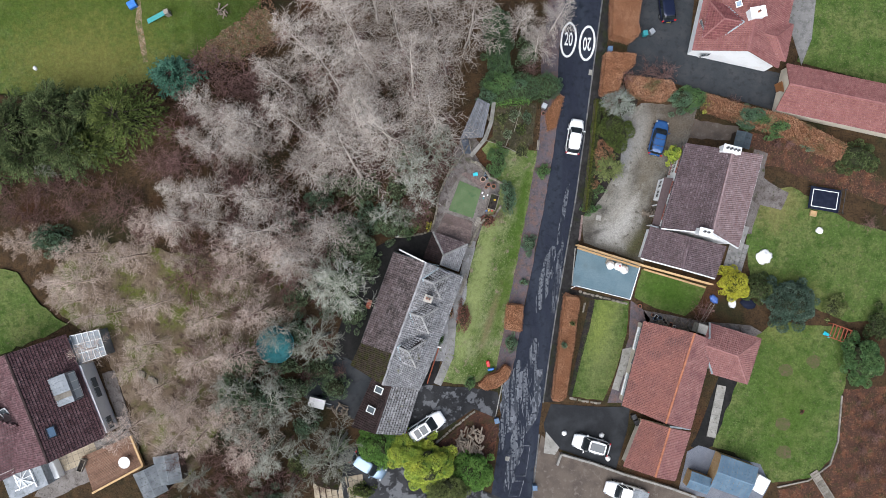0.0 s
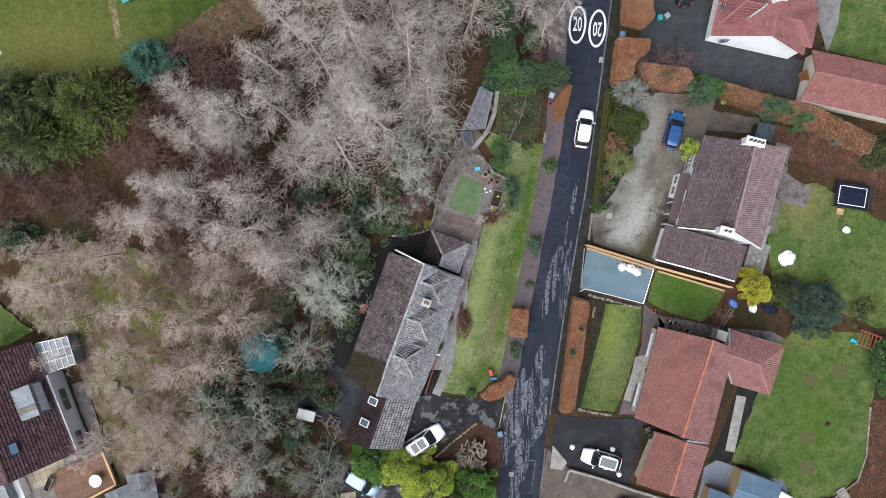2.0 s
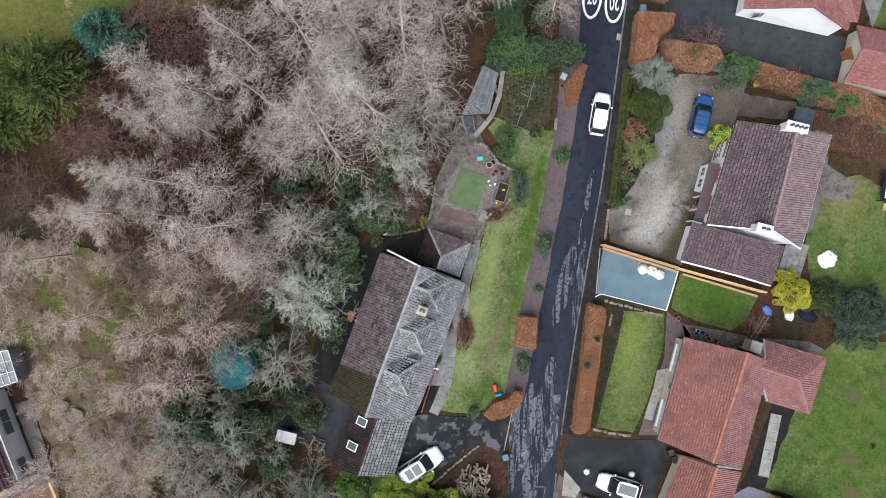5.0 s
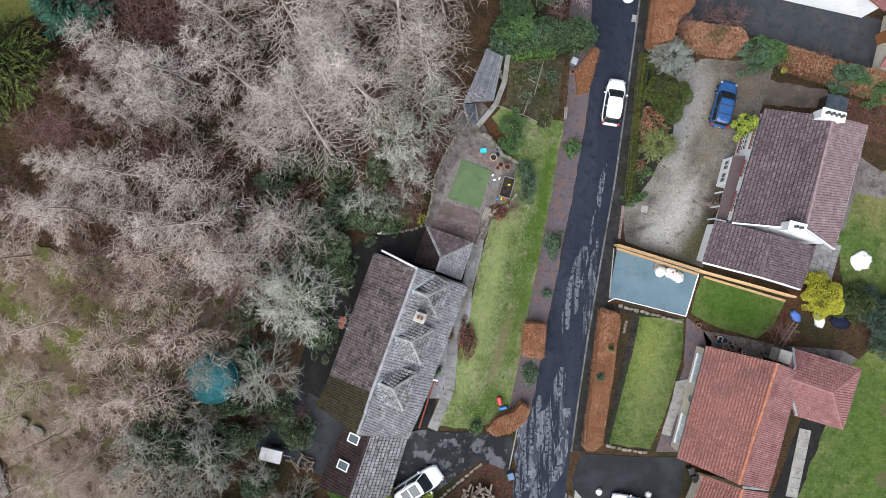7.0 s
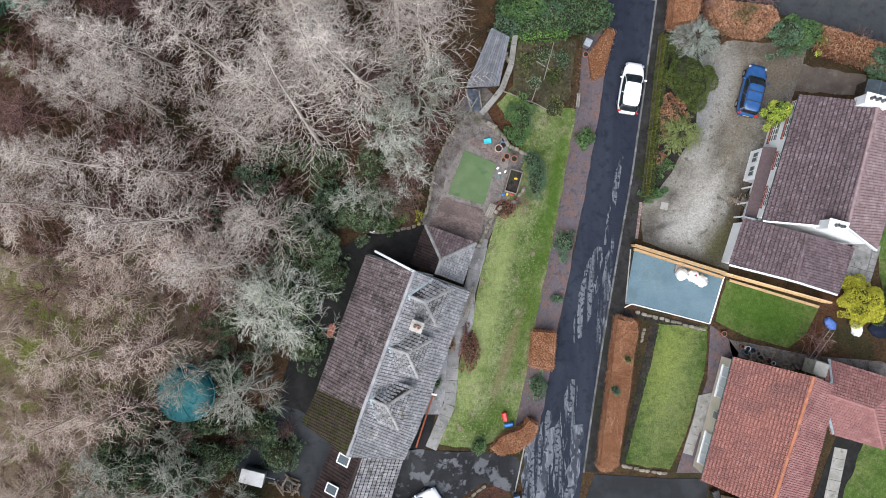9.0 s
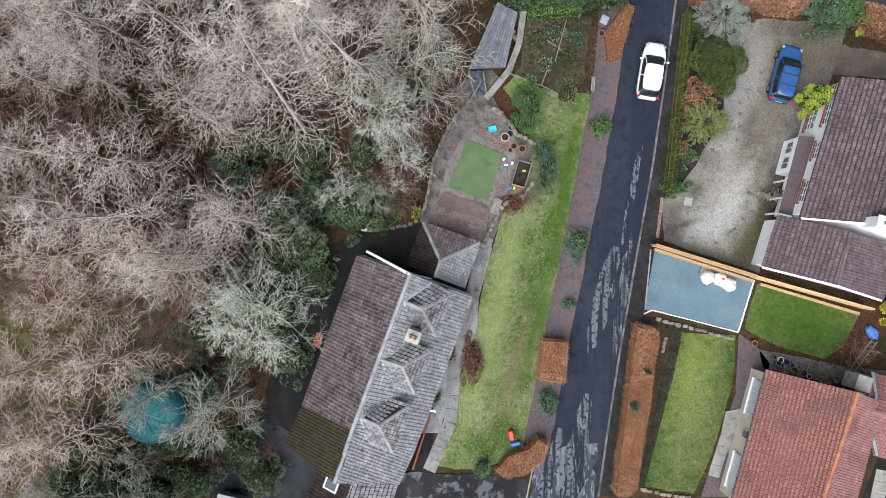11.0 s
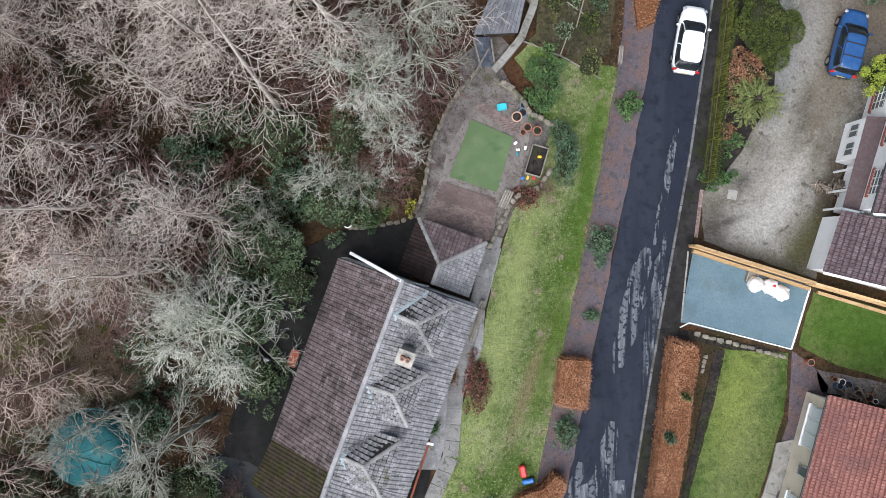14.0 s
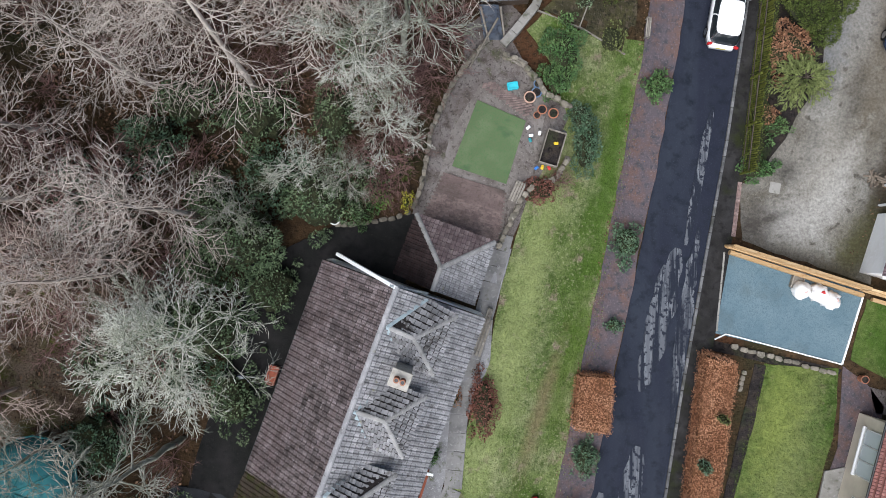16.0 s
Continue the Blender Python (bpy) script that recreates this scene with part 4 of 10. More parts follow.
def gable_roof(parent, aw, bw, ar, br, ae, be, ze, zr, mat_w, mat_e, wall_mat, base, tile=(0.215, 0.31), caps=None, zee=None, pieces=0, piece_mat=None):
    """A gabled house block. aw-bw, ae-be: the two eaves; ar-br: the ridge, over a and b ends."""
    zee = ze if zee is None else zee
    W0, W1, E0, E1 = (*aw, ze), (*bw, ze), (*ae, zee), (*be, zee)
    R0, R1 = (*ar, zr), (*br, zr)
    slope(parent, (W0, W1, R1, R0), mat_w, tile, pieces=pieces, piece_mat=piece_mat)
    slope(parent, (E0, E1, R1, R0), mat_e, tile)
    ridge_caps(parent, R0, R1, caps or mat_w)
    bm = bmesh.new()
    c = (Vector(ar) + Vector(br)) / 2

    def pull(p, d=0.35):
        v = Vector(p) - c
        return tuple(c + v * (1 - d * 1.3 / v.length))

    ring_a = [pull(aw), pull(ar, 0.35), pull(ae)]
    ring_b = [pull(bw), pull(br, 0.35), pull(be)]
    tops_a, tops_b = [ze - 0.05, zr - 0.25, zee - 0.05], [ze - 0.05, zr - 0.25, zee - 0.05]
    va = [bm.verts.new((*p, z)) for p, z in zip(ring_a, tops_a)]
    vb = [bm.verts.new((*p, z)) for p, z in zip(ring_b, tops_b)]
    la = [bm.verts.new((*p, base)) for p in (ring_a[0], ring_a[2])]
    lb = [bm.verts.new((*p, base)) for p in (ring_b[0], ring_b[2])]
    bm.faces.new((la[0], la[1], va[2], va[1], va[0]))
    bm.faces.new((lb[1], lb[0], vb[0], vb[1], vb[2]))
    bm.faces.new((la[0], va[0], vb[0], lb[0]))
    bm.faces.new((la[1], lb[1], vb[2], va[2]))
    bm.faces.new((va[0], va[1], vb[1], vb[0]))
    bm.faces.new((va[1], va[2], vb[2], vb[1]))
    bm.faces.new((la[0], lb[0], lb[1], la[1]))
    part("wall", bm, wall_mat, parent)


def board(parent, a, b, w, h, mat, name="bargeboard"):
    """A straight board from a to b, w wide and h deep, its top on the line."""
    a, b = Vector(a), Vector(b)
    d = b - a
    u = d.normalized()
    s = Vector((0, 0, 1)).cross(u).normalized() * (w / 2)
    up = u.cross(s.normalized()) * h
    bm = bmesh.new()
    v = [bm.verts.new(p + q - r) for p in (a, b) for q in (s, -s) for r in (up * 0, up)]
    for f in ((0, 1, 3, 2), (4, 6, 7, 5), (0, 4, 5, 1), (2, 3, 7, 6), (0, 2, 6, 4), (1, 5, 7, 3)):
        bm.faces.new([v[i] for i in f])
    return part(name, bm, mat, parent)


# ---- plants: helpers ----
def fold_mesh(name, V, F, mat, parent, local=True, label=""):
    me = bpy.data.meshes.new(name)
    me.vertices.add(len(V))
    me.vertices.foreach_set("co", np.asarray(V, dtype=np.float32).ravel())
    me.loops.add(len(F) * 3)
    me.loops.foreach_set("vertex_index", np.asarray(F, dtype=np.int32).ravel())
    me.polygons.add(len(F))
    me.polygons.foreach_set("loop_start", np.arange(0, len(F) * 3, 3, dtype=np.int32))
    me.update(calc_edges=True)
    ob = finish(new(name, me), mat)
    if parent:
        hold(ob, parent, local)
    if label:
        tagged(ob, label)
    return ob


def branch_mesh(name, segs, cones, mat, parent):
    """Tapered limbs as three-sided tubes and end twigs as slim cones, in one mesh."""
    vs, fs = [], []
    off = 0
    for arr, kind in ((segs, 0), (cones, 1)):
        if not len(arr):
            continue
        a = np.array(arr, dtype=float)
        p, q, r0, r1 = a[:, 0:3], a[:, 3:6], a[:, 6:7], a[:, 7:8]
        d = q - p
        d /= np.linalg.norm(d, axis=1, keepdims=True) + 1e-9
        ref = np.where(np.abs(d[:, 2:3]) > 0.9, np.array([[1.0, 0, 0]]), np.array([[0, 0, 1.0]]))
        s = np.cross(d, ref)
        s /= np.linalg.norm(s, axis=1, keepdims=True) + 1e-9
        t = np.cross(d, s)
        n = len(a)
        ring = [(math.cos(k * 2.0944), math.sin(k * 2.0944)) for k in range(3)]
        if kind == 0:
            pts = np.stack([p + r0 * (c * s + z * t) for c, z in ring] + [q + r1 * (c * s + z * t) for c, z in ring], axis=1)
            base = off + 6 * np.arange(n)[:, None]
            quad = np.concatenate([base + np.array([[k, (k + 1) % 3, 3 + (k + 1) % 3, 3 + k]]) for k in range(3)])
            tri = np.concatenate([quad[:, [0, 1, 2]], quad[:, [0, 2, 3]]])
            off += 6 * n
        else:
            pts = np.stack([p + r0 * (c * s + z * t) for c, z in ring] + [q], axis=1)
            base = off + 4 * np.arange(n)[:, None]
            tri = np.concatenate([base + np.array([[k, (k + 1) % 3, 3]]) for k in range(3)])
            off += 4 * n
        vs.append(pts.reshape(-1, 3))
        fs.append(tri)
    V, F = np.concatenate(vs), np.concatenate(fs)
    me = bpy.data.meshes.new(name)
    me.vertices.add(len(V))
    me.vertices.foreach_set("co", V.ravel())
    me.loops.add(len(F) * 3)
    me.loops.foreach_set("vertex_index", F.ravel().astype(np.int32))
    me.polygons.add(len(F))
    me.polygons.foreach_set("loop_start", np.arange(0, len(F) * 3, 3, dtype=np.int32))
    me.update(calc_edges=True)
    me.validate()
    ob = finish(new(name, me), mat)
    if parent:
        hold(ob, parent, True)
    return ob


def leaf_arrays(rng, P, N, size, aspect, lay):
    """Folded leaves at points P with outward normals N. lay: 0 stands out along the normal, 1 lies flat on the surface."""
    n = len(P)
    t = rng.normal(0, 1, (n, 3))
    t -= N * np.sum(t * N, axis=1, keepdims=True)
    t /= np.linalg.norm(t, axis=1, keepdims=True) + 1e-9
    d = t * lay + N * (1 - lay) + rng.normal(0, 0.25, (n, 3))
    d /= np.linalg.norm(d, axis=1, keepdims=True)
    s = np.cross(d, N + rng.normal(0, 0.35, (n, 3)))
    s /= np.linalg.norm(s, axis=1, keepdims=True) + 1e-9
    L = size * rng.uniform(0.6, 1.3, (n, 1))
    up = np.cross(s, d) * L * 0.12
    V = np.stack([P, P + d * L * 0.5 + s * L * aspect * 0.5 + up, P + d * L, P + d * L * 0.5 - s * L * aspect * 0.5 + up], axis=1).reshape(-1, 3)
    b = 4 * np.arange(n)[:, None]
    F = np.concatenate([b + np.array([[0, 1, 2]]), b + np.array([[0, 2, 3]])])
    return V, F


def blob_points(rng, blobs, density, keep_low=0.15):
    Ps, Ns = [], []
    B = np.array(blobs, dtype=float)
    for i, (cx, cy, cz, rx, ry, rz) in enumerate(blobs):
        area = 4 * math.pi * ((rx * ry) ** 1.6 / 3 + (rx * rz) ** 1.6 / 3 + (ry * rz) ** 1.6 / 3) ** (1 / 1.6)
        n = max(20, int(area * density))
        d = rng.normal(0, 1, (n, 3))
        d /= np.linalg.norm(d, axis=1, keepdims=True)
        d[:, 2] = np.where(rng.random(n) > keep_low, np.abs(d[:, 2]), d[:, 2])
        r = rng.uniform(0.82, 1.06, (n, 1))
        p = np.array([cx, cy, cz]) + d * np.array([rx, ry, rz]) * r
        nn = d / np.array([rx, ry, rz])
        nn /= np.linalg.norm(nn, axis=1, keepdims=True)
        q = (p[:, None, :] - B[None, :, :3]) / B[None, :, 3:]
        inside = (np.sum(q * q, axis=2) < 0.7)
        inside[:, i] = False
        ok = ~inside.any(axis=1)
        Ps.append(p[ok])
        Ns.append(nn[ok])
    return np.concatenate(Ps), np.concatenate(Ns)


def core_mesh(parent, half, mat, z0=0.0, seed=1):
    """The dim inside of a bush: one uneven lump under the leaves, shade put into its colour."""
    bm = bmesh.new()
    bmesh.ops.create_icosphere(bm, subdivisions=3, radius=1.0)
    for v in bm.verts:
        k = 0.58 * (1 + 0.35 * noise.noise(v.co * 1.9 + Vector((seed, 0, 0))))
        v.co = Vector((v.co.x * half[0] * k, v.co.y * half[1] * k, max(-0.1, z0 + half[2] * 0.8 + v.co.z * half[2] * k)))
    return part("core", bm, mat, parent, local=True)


def clumps(rng, rx, ry, rz, n, k=0.45, z0=0.0):
    """Overlapping lumps that make up an uneven crown of the given half-size, its foot at z0."""
    out = [(0, 0, z0 + rz * 0.75, rx * 0.55, ry * 0.55, rz * 0.7)]
    for i in range(int(n * 1.8)):
        az, h = i * 2.4 + rng.uniform(-0.5, 0.5), rng.uniform(0.0, 1.0)
        w = math.sqrt(max(0.05, 1 - (h - 0.25) ** 2 * 1.4))
        rr = rng.uniform(0.35, 0.95)
        f = k * rng.uniform(0.35, 1.05) * (1.15 - 0.6 * rr)
        if i % 4 == 3:
            rr, h, f = rng.uniform(0.85, 1.2), rng.uniform(-0.1, 0.25), k * rng.uniform(0.25, 0.5)
        out.append((math.cos(az) * rx * rr * w, math.sin(az) * ry * rr * w, z0 + rz * (0.25 + 1.25 * h * (1 - 0.4 * rr)), rx * f, ry * f, rz * f * 0.9))
    return out


def bush(name, x, y, half, mat, label, category="shrub", seed=1, lumps=9, leaf=0.16, aspect=0.55, density=110, lay=0.6, core=None, group="", rz=0.0, k=0.45, base=None, z0=0.0, trunk=0.0):
    """A leafy shrub or evergreen tree: stem, dark shade-coloured core and a crown of many small leaves."""
    rng = np.random.default_rng(seed)
    g = ground_z(x, y) if base is None else base
    ob = thing(name, x, y, g, label, category, group, rz)
    blobs = clumps(rng, *half, lumps, k, z0)
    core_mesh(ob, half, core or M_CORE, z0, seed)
    P, N = blob_points(rng, blobs, density * 1.45)
    P[:, 2] = np.maximum(P[:, 2], 0.02)
    V, F = leaf_arrays(rng, P, N, leaf, aspect, lay)
    fold_mesh("foliage", V, F, mat, ob)
    if trunk:
        bm = bmesh.new()
        add_tube(bm, (0, 0, -0.2), (0, 0, z0 + half[2] * 0.6), trunk, trunk * 0.6, 8)
        part("trunk", bm, M_BARK_DARK, ob, local=True)
    return ob


def hedge(name, pts, height, mat, label, seed=1, leaf=0.085, density=330, base=None, soft=0.12, category="hedge"):
    """A clipped hedge over a plan polygon: a dark core, coloured as inner shade, under a skin of leaves."""
    rng = np.random.default_rng(seed)
    cx, cy = sum(p[0] for p in pts) / len(pts), sum(p[1] for p in pts) / len(pts)
    g = ground_z(cx, cy) if base is None else base
    ob = thing(name, cx, cy, g, label, category)
    loc = [(px - cx, py - cy) for px, py in pts]
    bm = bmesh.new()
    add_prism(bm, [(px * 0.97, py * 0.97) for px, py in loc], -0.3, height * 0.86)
    part("core", bm, M_HEDGE_SHADE if mat in (M_LEAF_BEECH, M_LEAF_RUST2) else M_CORE, ob, local=True)
    poly = np.array(loc)
    n = len(poly)
    x0, y0 = poly.min(0)
    x1, y1 = poly.max(0)
    m = int((x1 - x0) * (y1 - y0) * density)
    Q = rng.uniform((x0, y0), (x1, y1), (m, 2))
    ins = np.zeros(m, bool)
    for i in range(n):
        ax, ay = poly[i]
        bx, by = poly[(i + 1) % n]
        c = ((ay > Q[:, 1]) != (by > Q[:, 1])) & (Q[:, 0] < (bx - ax) * (Q[:, 1] - ay) / (by - ay + 1e-12) + ax)
        ins ^= c
    Q = Q[ins]
    bulge = np.array([0.1 * noise.noise((q[0] * 0.9 + seed, q[1] * 0.9, 0)) + 0.05 * noise.noise((q[0] * 3, q[1] * 3, seed)) for q in Q])
    P = [np.column_stack([Q, height + bulge + rng.normal(0, 0.03, len(Q))])]
    N = [np.tile([0, 0, 1.0], (len(Q), 1))]
    for i in range(n):
        a, b = poly[i], poly[(i + 1) % n]
        e = b - a
        le = np.linalg.norm(e)
        k = int(le * height * density * 0.7)
        if k < 1:
            continue
        f = rng.random((k, 1))
        out = np.array([e[1], -e[0]]) / (le + 1e-9)
        mid = (a + b) / 2
        if np.dot(out, mid) < 0:
            out = -out
        z = rng.uniform(0.02, height, (k, 1))
        off = soft * rng.normal(0, 0.5, (k, 1)) + 0.06 * (1 - z / height)
        P.append(np.column_stack([a + e * f + out * off, z]))
        N.append(np.tile([out[0], out[1], 0.15], (k, 1)))
    P, N = np.concatenate(P), np.concatenate(N)
    V, F = leaf_arrays(rng, P, N / np.linalg.norm(N, axis=1, keepdims=True), leaf, 0.65, 0.6)
    fold_mesh("foliage", V, F, mat, ob)
    return ob


def spray_tree(name, x, y, half, mat, label, seed=1, limbs=44, subs=9, leaves=11, leaf=0.26, aspect=0.3, droop=0.35, base=None, category="tree", z0=0.4):
    """An evergreen with feathery sprays: limbs fan out from the stem and carry flat side shoots of leaves."""
    rng = np.random.default_rng(seed)
    g = ground_z(x, y) if base is None else base
    ob = thing(name, x, y, g, label, category)
    rx, ry, rz = half
    h = rz * 2
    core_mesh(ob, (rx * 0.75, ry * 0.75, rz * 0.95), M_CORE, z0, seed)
    P, D, N = [], [], []
    woody = []
    for i in range(limbs):
        f = (i + rng.uniform(0, 1)) / limbs
        az = i * 2.4 + rng.uniform(-0.3, 0.3)
        out = (1.12 - 0.95 * f ** 1.5) * rng.uniform(0.72, 1.12)
        s = np.array([0, 0, z0 + h * (0.15 + 0.6 * f)])
        e = np.array([math.cos(az) * rx * out, math.sin(az) * ry * out, z0 + h * (0.2 + 0.8 * f) - droop * (1 - f) * 0.6])
        m = (s + e) / 2 + np.array([0, 0, 0.18 * h * (1 - f)])
        woody += [(*s, *m, 0.05, 0.035), (*m, *e, 0.035, 0.01)]
        for k in range(subs * 2):
            u = 0.3 + 0.7 * (k // 2 + rng.uniform(0, 1)) / subs
            p = (1 - u) ** 2 * s + 2 * u * (1 - u) * m + u * u * e
            t = 2 * (1 - u) * (m - s) + 2 * u * (e - m)
            t /= np.linalg.norm(t)
            side = np.cross(t, [0, 0, 1.0])
            side /= np.linalg.norm(side) + 1e-9
            sd = t * rng.uniform(0.5, 1.0) + side * (1 if k % 2 else -1) * rng.uniform(0.4, 1.0) + np.array([0, 0, rng.uniform(-0.25, 0.25)])
            sd /= np.linalg.norm(sd)
            le = 0.42 * min(rx, ry) * (1.1 - 0.7 * u) * rng.uniform(0.6, 1.2) + 0.1
            for q in range(leaves):
                w = (q + rng.uniform(0, 1)) / leaves
                P.append(p + sd * le * w + np.array([0, 0, -droop * 0.3 * w * w]))
                D.append(sd + side * rng.normal(0, 0.4) + np.array([0, 0, rng.normal(0, 0.2)]))
    P, D = np.array(P), np.array(D)
    D /= np.linalg.norm(D, axis=1, keepdims=True)
    n = len(P)
    S = np.cross(D, np.array([[0, 0, 1.0]]) + rng.normal(0, 0.4, (n, 3)))
    S /= np.linalg.norm(S, axis=1, keepdims=True) + 1e-9
    L = leaf * rng.uniform(0.6, 1.3, (n, 1))
    V = np.stack([P, P + D * L * 0.45 + S * L * aspect * 0.5, P + D * L, P + D * L * 0.45 - S * L * aspect * 0.5], axis=1).reshape(-1, 3)
    b4 = 4 * np.arange(n)[:, None]
    F = np.concatenate([b4 + np.array([[0, 1, 2]]), b4 + np.array([[0, 2, 3]])])
    fold_mesh("foliage", V, F, mat, ob)
    branch_mesh("limb_frame", woody, [], M_BARK_DARK, ob)
    bm = bmesh.new()
    add_tube(bm, (0, 0, -0.3), (0, 0, z0 + h * 0.8), 0.2, 0.06, 8)
    part("trunk", bm, M_BARK_DARK, ob, local=True)
    return ob


# ---- houses, one by one ----
def hip_dormer(parent, B, U, F, A, G, L, ze, zr, mat, valley_low=5.0, caps=M_CAP, wall=M_WHITE):
    """A hipped dormer: B where its ridge meets the roof, A the ridge's outer end, U-F-G-L its eaves, in plan."""
    b, a = (*B, zr), (*A, zr)
    u, f, g, l = (*U, ze), (*F, ze), (*G, ze), (*L, ze)
    slope(parent, (u, f, a, b), mat, (0.3, 0.3), "dormer_slope", 0.1)
    slope(parent, (f, g, a), mat, (0.3, 0.3), "dormer_slope", 0.1)
    slope(parent, (g, l, b, a), mat, (0.3, 0.3), "dormer_slope", 0.1)
    for p, q in ((a, f), (a, g), (b, a)):
        ridge_caps(parent, p, q, caps, 0.11, 0.4, "hip_cap")
    walls(parent, inset([B, U, F, G, L], 0.2), valley_low, ze - 0.05, wall, "dormer_wall")
    for p, q in ((b, u), (b, l)):
        s, e = Vector(p), Vector(q)
        s.z += 0.12
        e.z += 0.14
        board(parent, s, e, 0.15, 0.06, M_VALLEY, "valley_flashing")


def chimney(parent, x, y, z0, z1, sx, sy, rz, mat, pots=2, pot_mat=None):
    bm = bmesh.new()
    add_box(bm, (x, y, z0), (sx, sy, z1 - 0.07 - z0), rz, 0.02)
    add_box(bm, (x, y, z1 - 0.12), (sx + 0.14, sy + 0.14, 0.12), rz, 0.02)
    st = part("chimney_body", bm, mat, parent)
    for i in range(pots):
        o = (i - (pots - 1) / 2) * min(0.42, (max(sx, sy) - 0.2) / max(1, pots))
        q = Matrix.Rotation(radians(rz), 3, "Z") @ (Vector((o, 0, 0)) if sx >= sy else Vector((0, o, 0)))
        bm = bmesh.new()
        add_cylinder(bm, (x + q.x, y + q.y, z1 - 0.02), 0.13, 0.1, 0.4, 12)
        add_cylinder(bm, (x + q.x, y + q.y, z1 + 0.37), 0.125, 0.125, 0.06, 12)
        part("chimney_pot", bm, pot_mat or M_POT, st)
        bm = bmesh.new()
        add_cylinder(bm, (x + q.x, y + q.y, z1 + 0.4), 0.08, 0.08, 0.035, 10)
        part("flue", bm, M_GUTTER, st)
    return st


def window(parent, cx, cy, cz, w, h, face, panes=2, tilt=0.0, name="window", frame_mat=None, glass=None):
    """A window whose outside looks towards the compass angle face (degrees, 0 = +x), or up the slope when tilted."""
    m = pose(cx, cy, cz, 0, 0, face) @ pose(0, 0, 0, 0, -tilt, 0)
    fm = frame_mat or M_PVC
    fr = bmesh.new()
    ys = [v for k in range(panes + 1) for v in (-w / 2 + w * k / panes - 0.03, -w / 2 + w * k / panes + 0.03)]
    zs = (-h / 2 - 0.04, -h / 2 + 0.03, h / 2 - 0.03, h / 2 + 0.04)
    net = [[fr.verts.new((0.045, yy, zz)) for zz in zs] for yy in ys]
    for a in range(len(ys) - 1):
        for b in range(3):
            if a % 2 == 0 or b != 1:
                fr.faces.new((net[a][b], net[a + 1][b], net[a + 1][b + 1], net[a][b + 1]))
    bmesh.ops.solidify(fr, geom=fr.faces[:], thickness=0.09)
    bmesh.ops.transform(fr, matrix=m, verts=fr.verts)
    f = part(name, fr, fm, parent)
    for i in range(panes):
        g = bmesh.new()
        add_box(g, (-0.01, -w / 2 + w * (i + 0.5) / panes, -h / 2 + 0.03), (0.03, w / panes - 0.06, h - 0.06))
        bmesh.ops.transform(g, matrix=m, verts=g.verts)
        part("pane", g, glass or M_GLASS, f)
    return f


def rooflight(parent, x, y, z, w, h, face, pitch, frame_mat=None, glass=None):
    """A roof window lying in a slope that falls towards the compass angle face."""
    m = pose(x, y, z, 0, 0, face) @ pose(0, 0, 0, 0, pitch, 0)
    bm = bmesh.new()
    for o, s in (((h / 2, 0, 0), (0.09, w + 0.09, 0.1)), ((-h / 2, 0, 0), (0.09, w + 0.09, 0.1)), ((0, w / 2, 0), (h, 0.08, 0.1)), ((0, -w / 2, 0), (h, 0.08, 0.1))):
        add_box(bm, o, s)
    bmesh.ops.transform(bm, matrix=m, verts=bm.verts)
    f = part("rooflight", bm, frame_mat or M_GUTTER, parent)
    bm = bmesh.new()
    add_box(bm, (0, 0, 0.02), (h - 0.08, w - 0.08, 0.04))
    bmesh.ops.transform(bm, matrix=m, verts=bm.verts)
    part("pane", bm, glass or M_ROOFLIGHT, f)


def gutter(parent, a, b, mat=None, name="gutter"):
    bm = bmesh.new()
    add_tube(bm, a, b, 0.06, 0.06, 8)
    part(name, bm, mat or M_GUTTER, parent)


M_VALLEY = material("pale_blue_lead", (0.33, 0.4, 0.42), [((0.25, 0.3, 0.32), 3.0, 0.45, 0.65)], 0.6)
M_POT = material("terracotta_pot", (0.35, 0.15, 0.09), [((0.25, 0.11, 0.07), 5.0, 0.45, 0.65)], 0.85)
M_STACK = material("pale_lichened_stack", (0.46, 0.43, 0.38), [((0.33, 0.31, 0.27), 3.0, 0.45, 0.65)], 0.9, bump=0.02, bump_scale=20)
M_RED_BRICK = material("red_brick_trim", (0.3, 0.1, 0.075), [((0.22, 0.08, 0.06), 4.0, 0.45, 0.65)], 0.85)
# Separate-piece version of the brown tile, with the same west-side shade in it.
M_TILE_BROWN1 = material("weathered_brown_shaded_single_tile", (0.116, 0.088, 0.087), [((0.174, 0.141, 0.141), 2.2, 0.46, 0.64), ((0.063, 0.047, 0.046), 0.8, 0.5, 0.7), ((0.230, 0.204, 0.203), 9.0, 0.56, 0.7)], 0.85, bump=0.01, bump_scale=30, vary=0.22)

# the long house on the terrace
house = thing("house", -1.66, -7.24, 2.55, "long bungalow with weathered brown and grey tiled roof", "house")
# Dark west and pale east tiles carry some of the side light as colour.
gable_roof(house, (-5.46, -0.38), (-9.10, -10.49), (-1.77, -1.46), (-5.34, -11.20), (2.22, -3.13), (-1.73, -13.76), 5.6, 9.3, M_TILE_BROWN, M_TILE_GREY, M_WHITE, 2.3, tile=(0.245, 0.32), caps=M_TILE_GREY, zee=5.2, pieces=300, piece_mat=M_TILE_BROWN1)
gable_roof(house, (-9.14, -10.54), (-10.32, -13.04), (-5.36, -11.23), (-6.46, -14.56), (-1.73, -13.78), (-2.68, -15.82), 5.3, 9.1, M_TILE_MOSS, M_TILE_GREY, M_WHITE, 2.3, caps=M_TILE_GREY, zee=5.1)
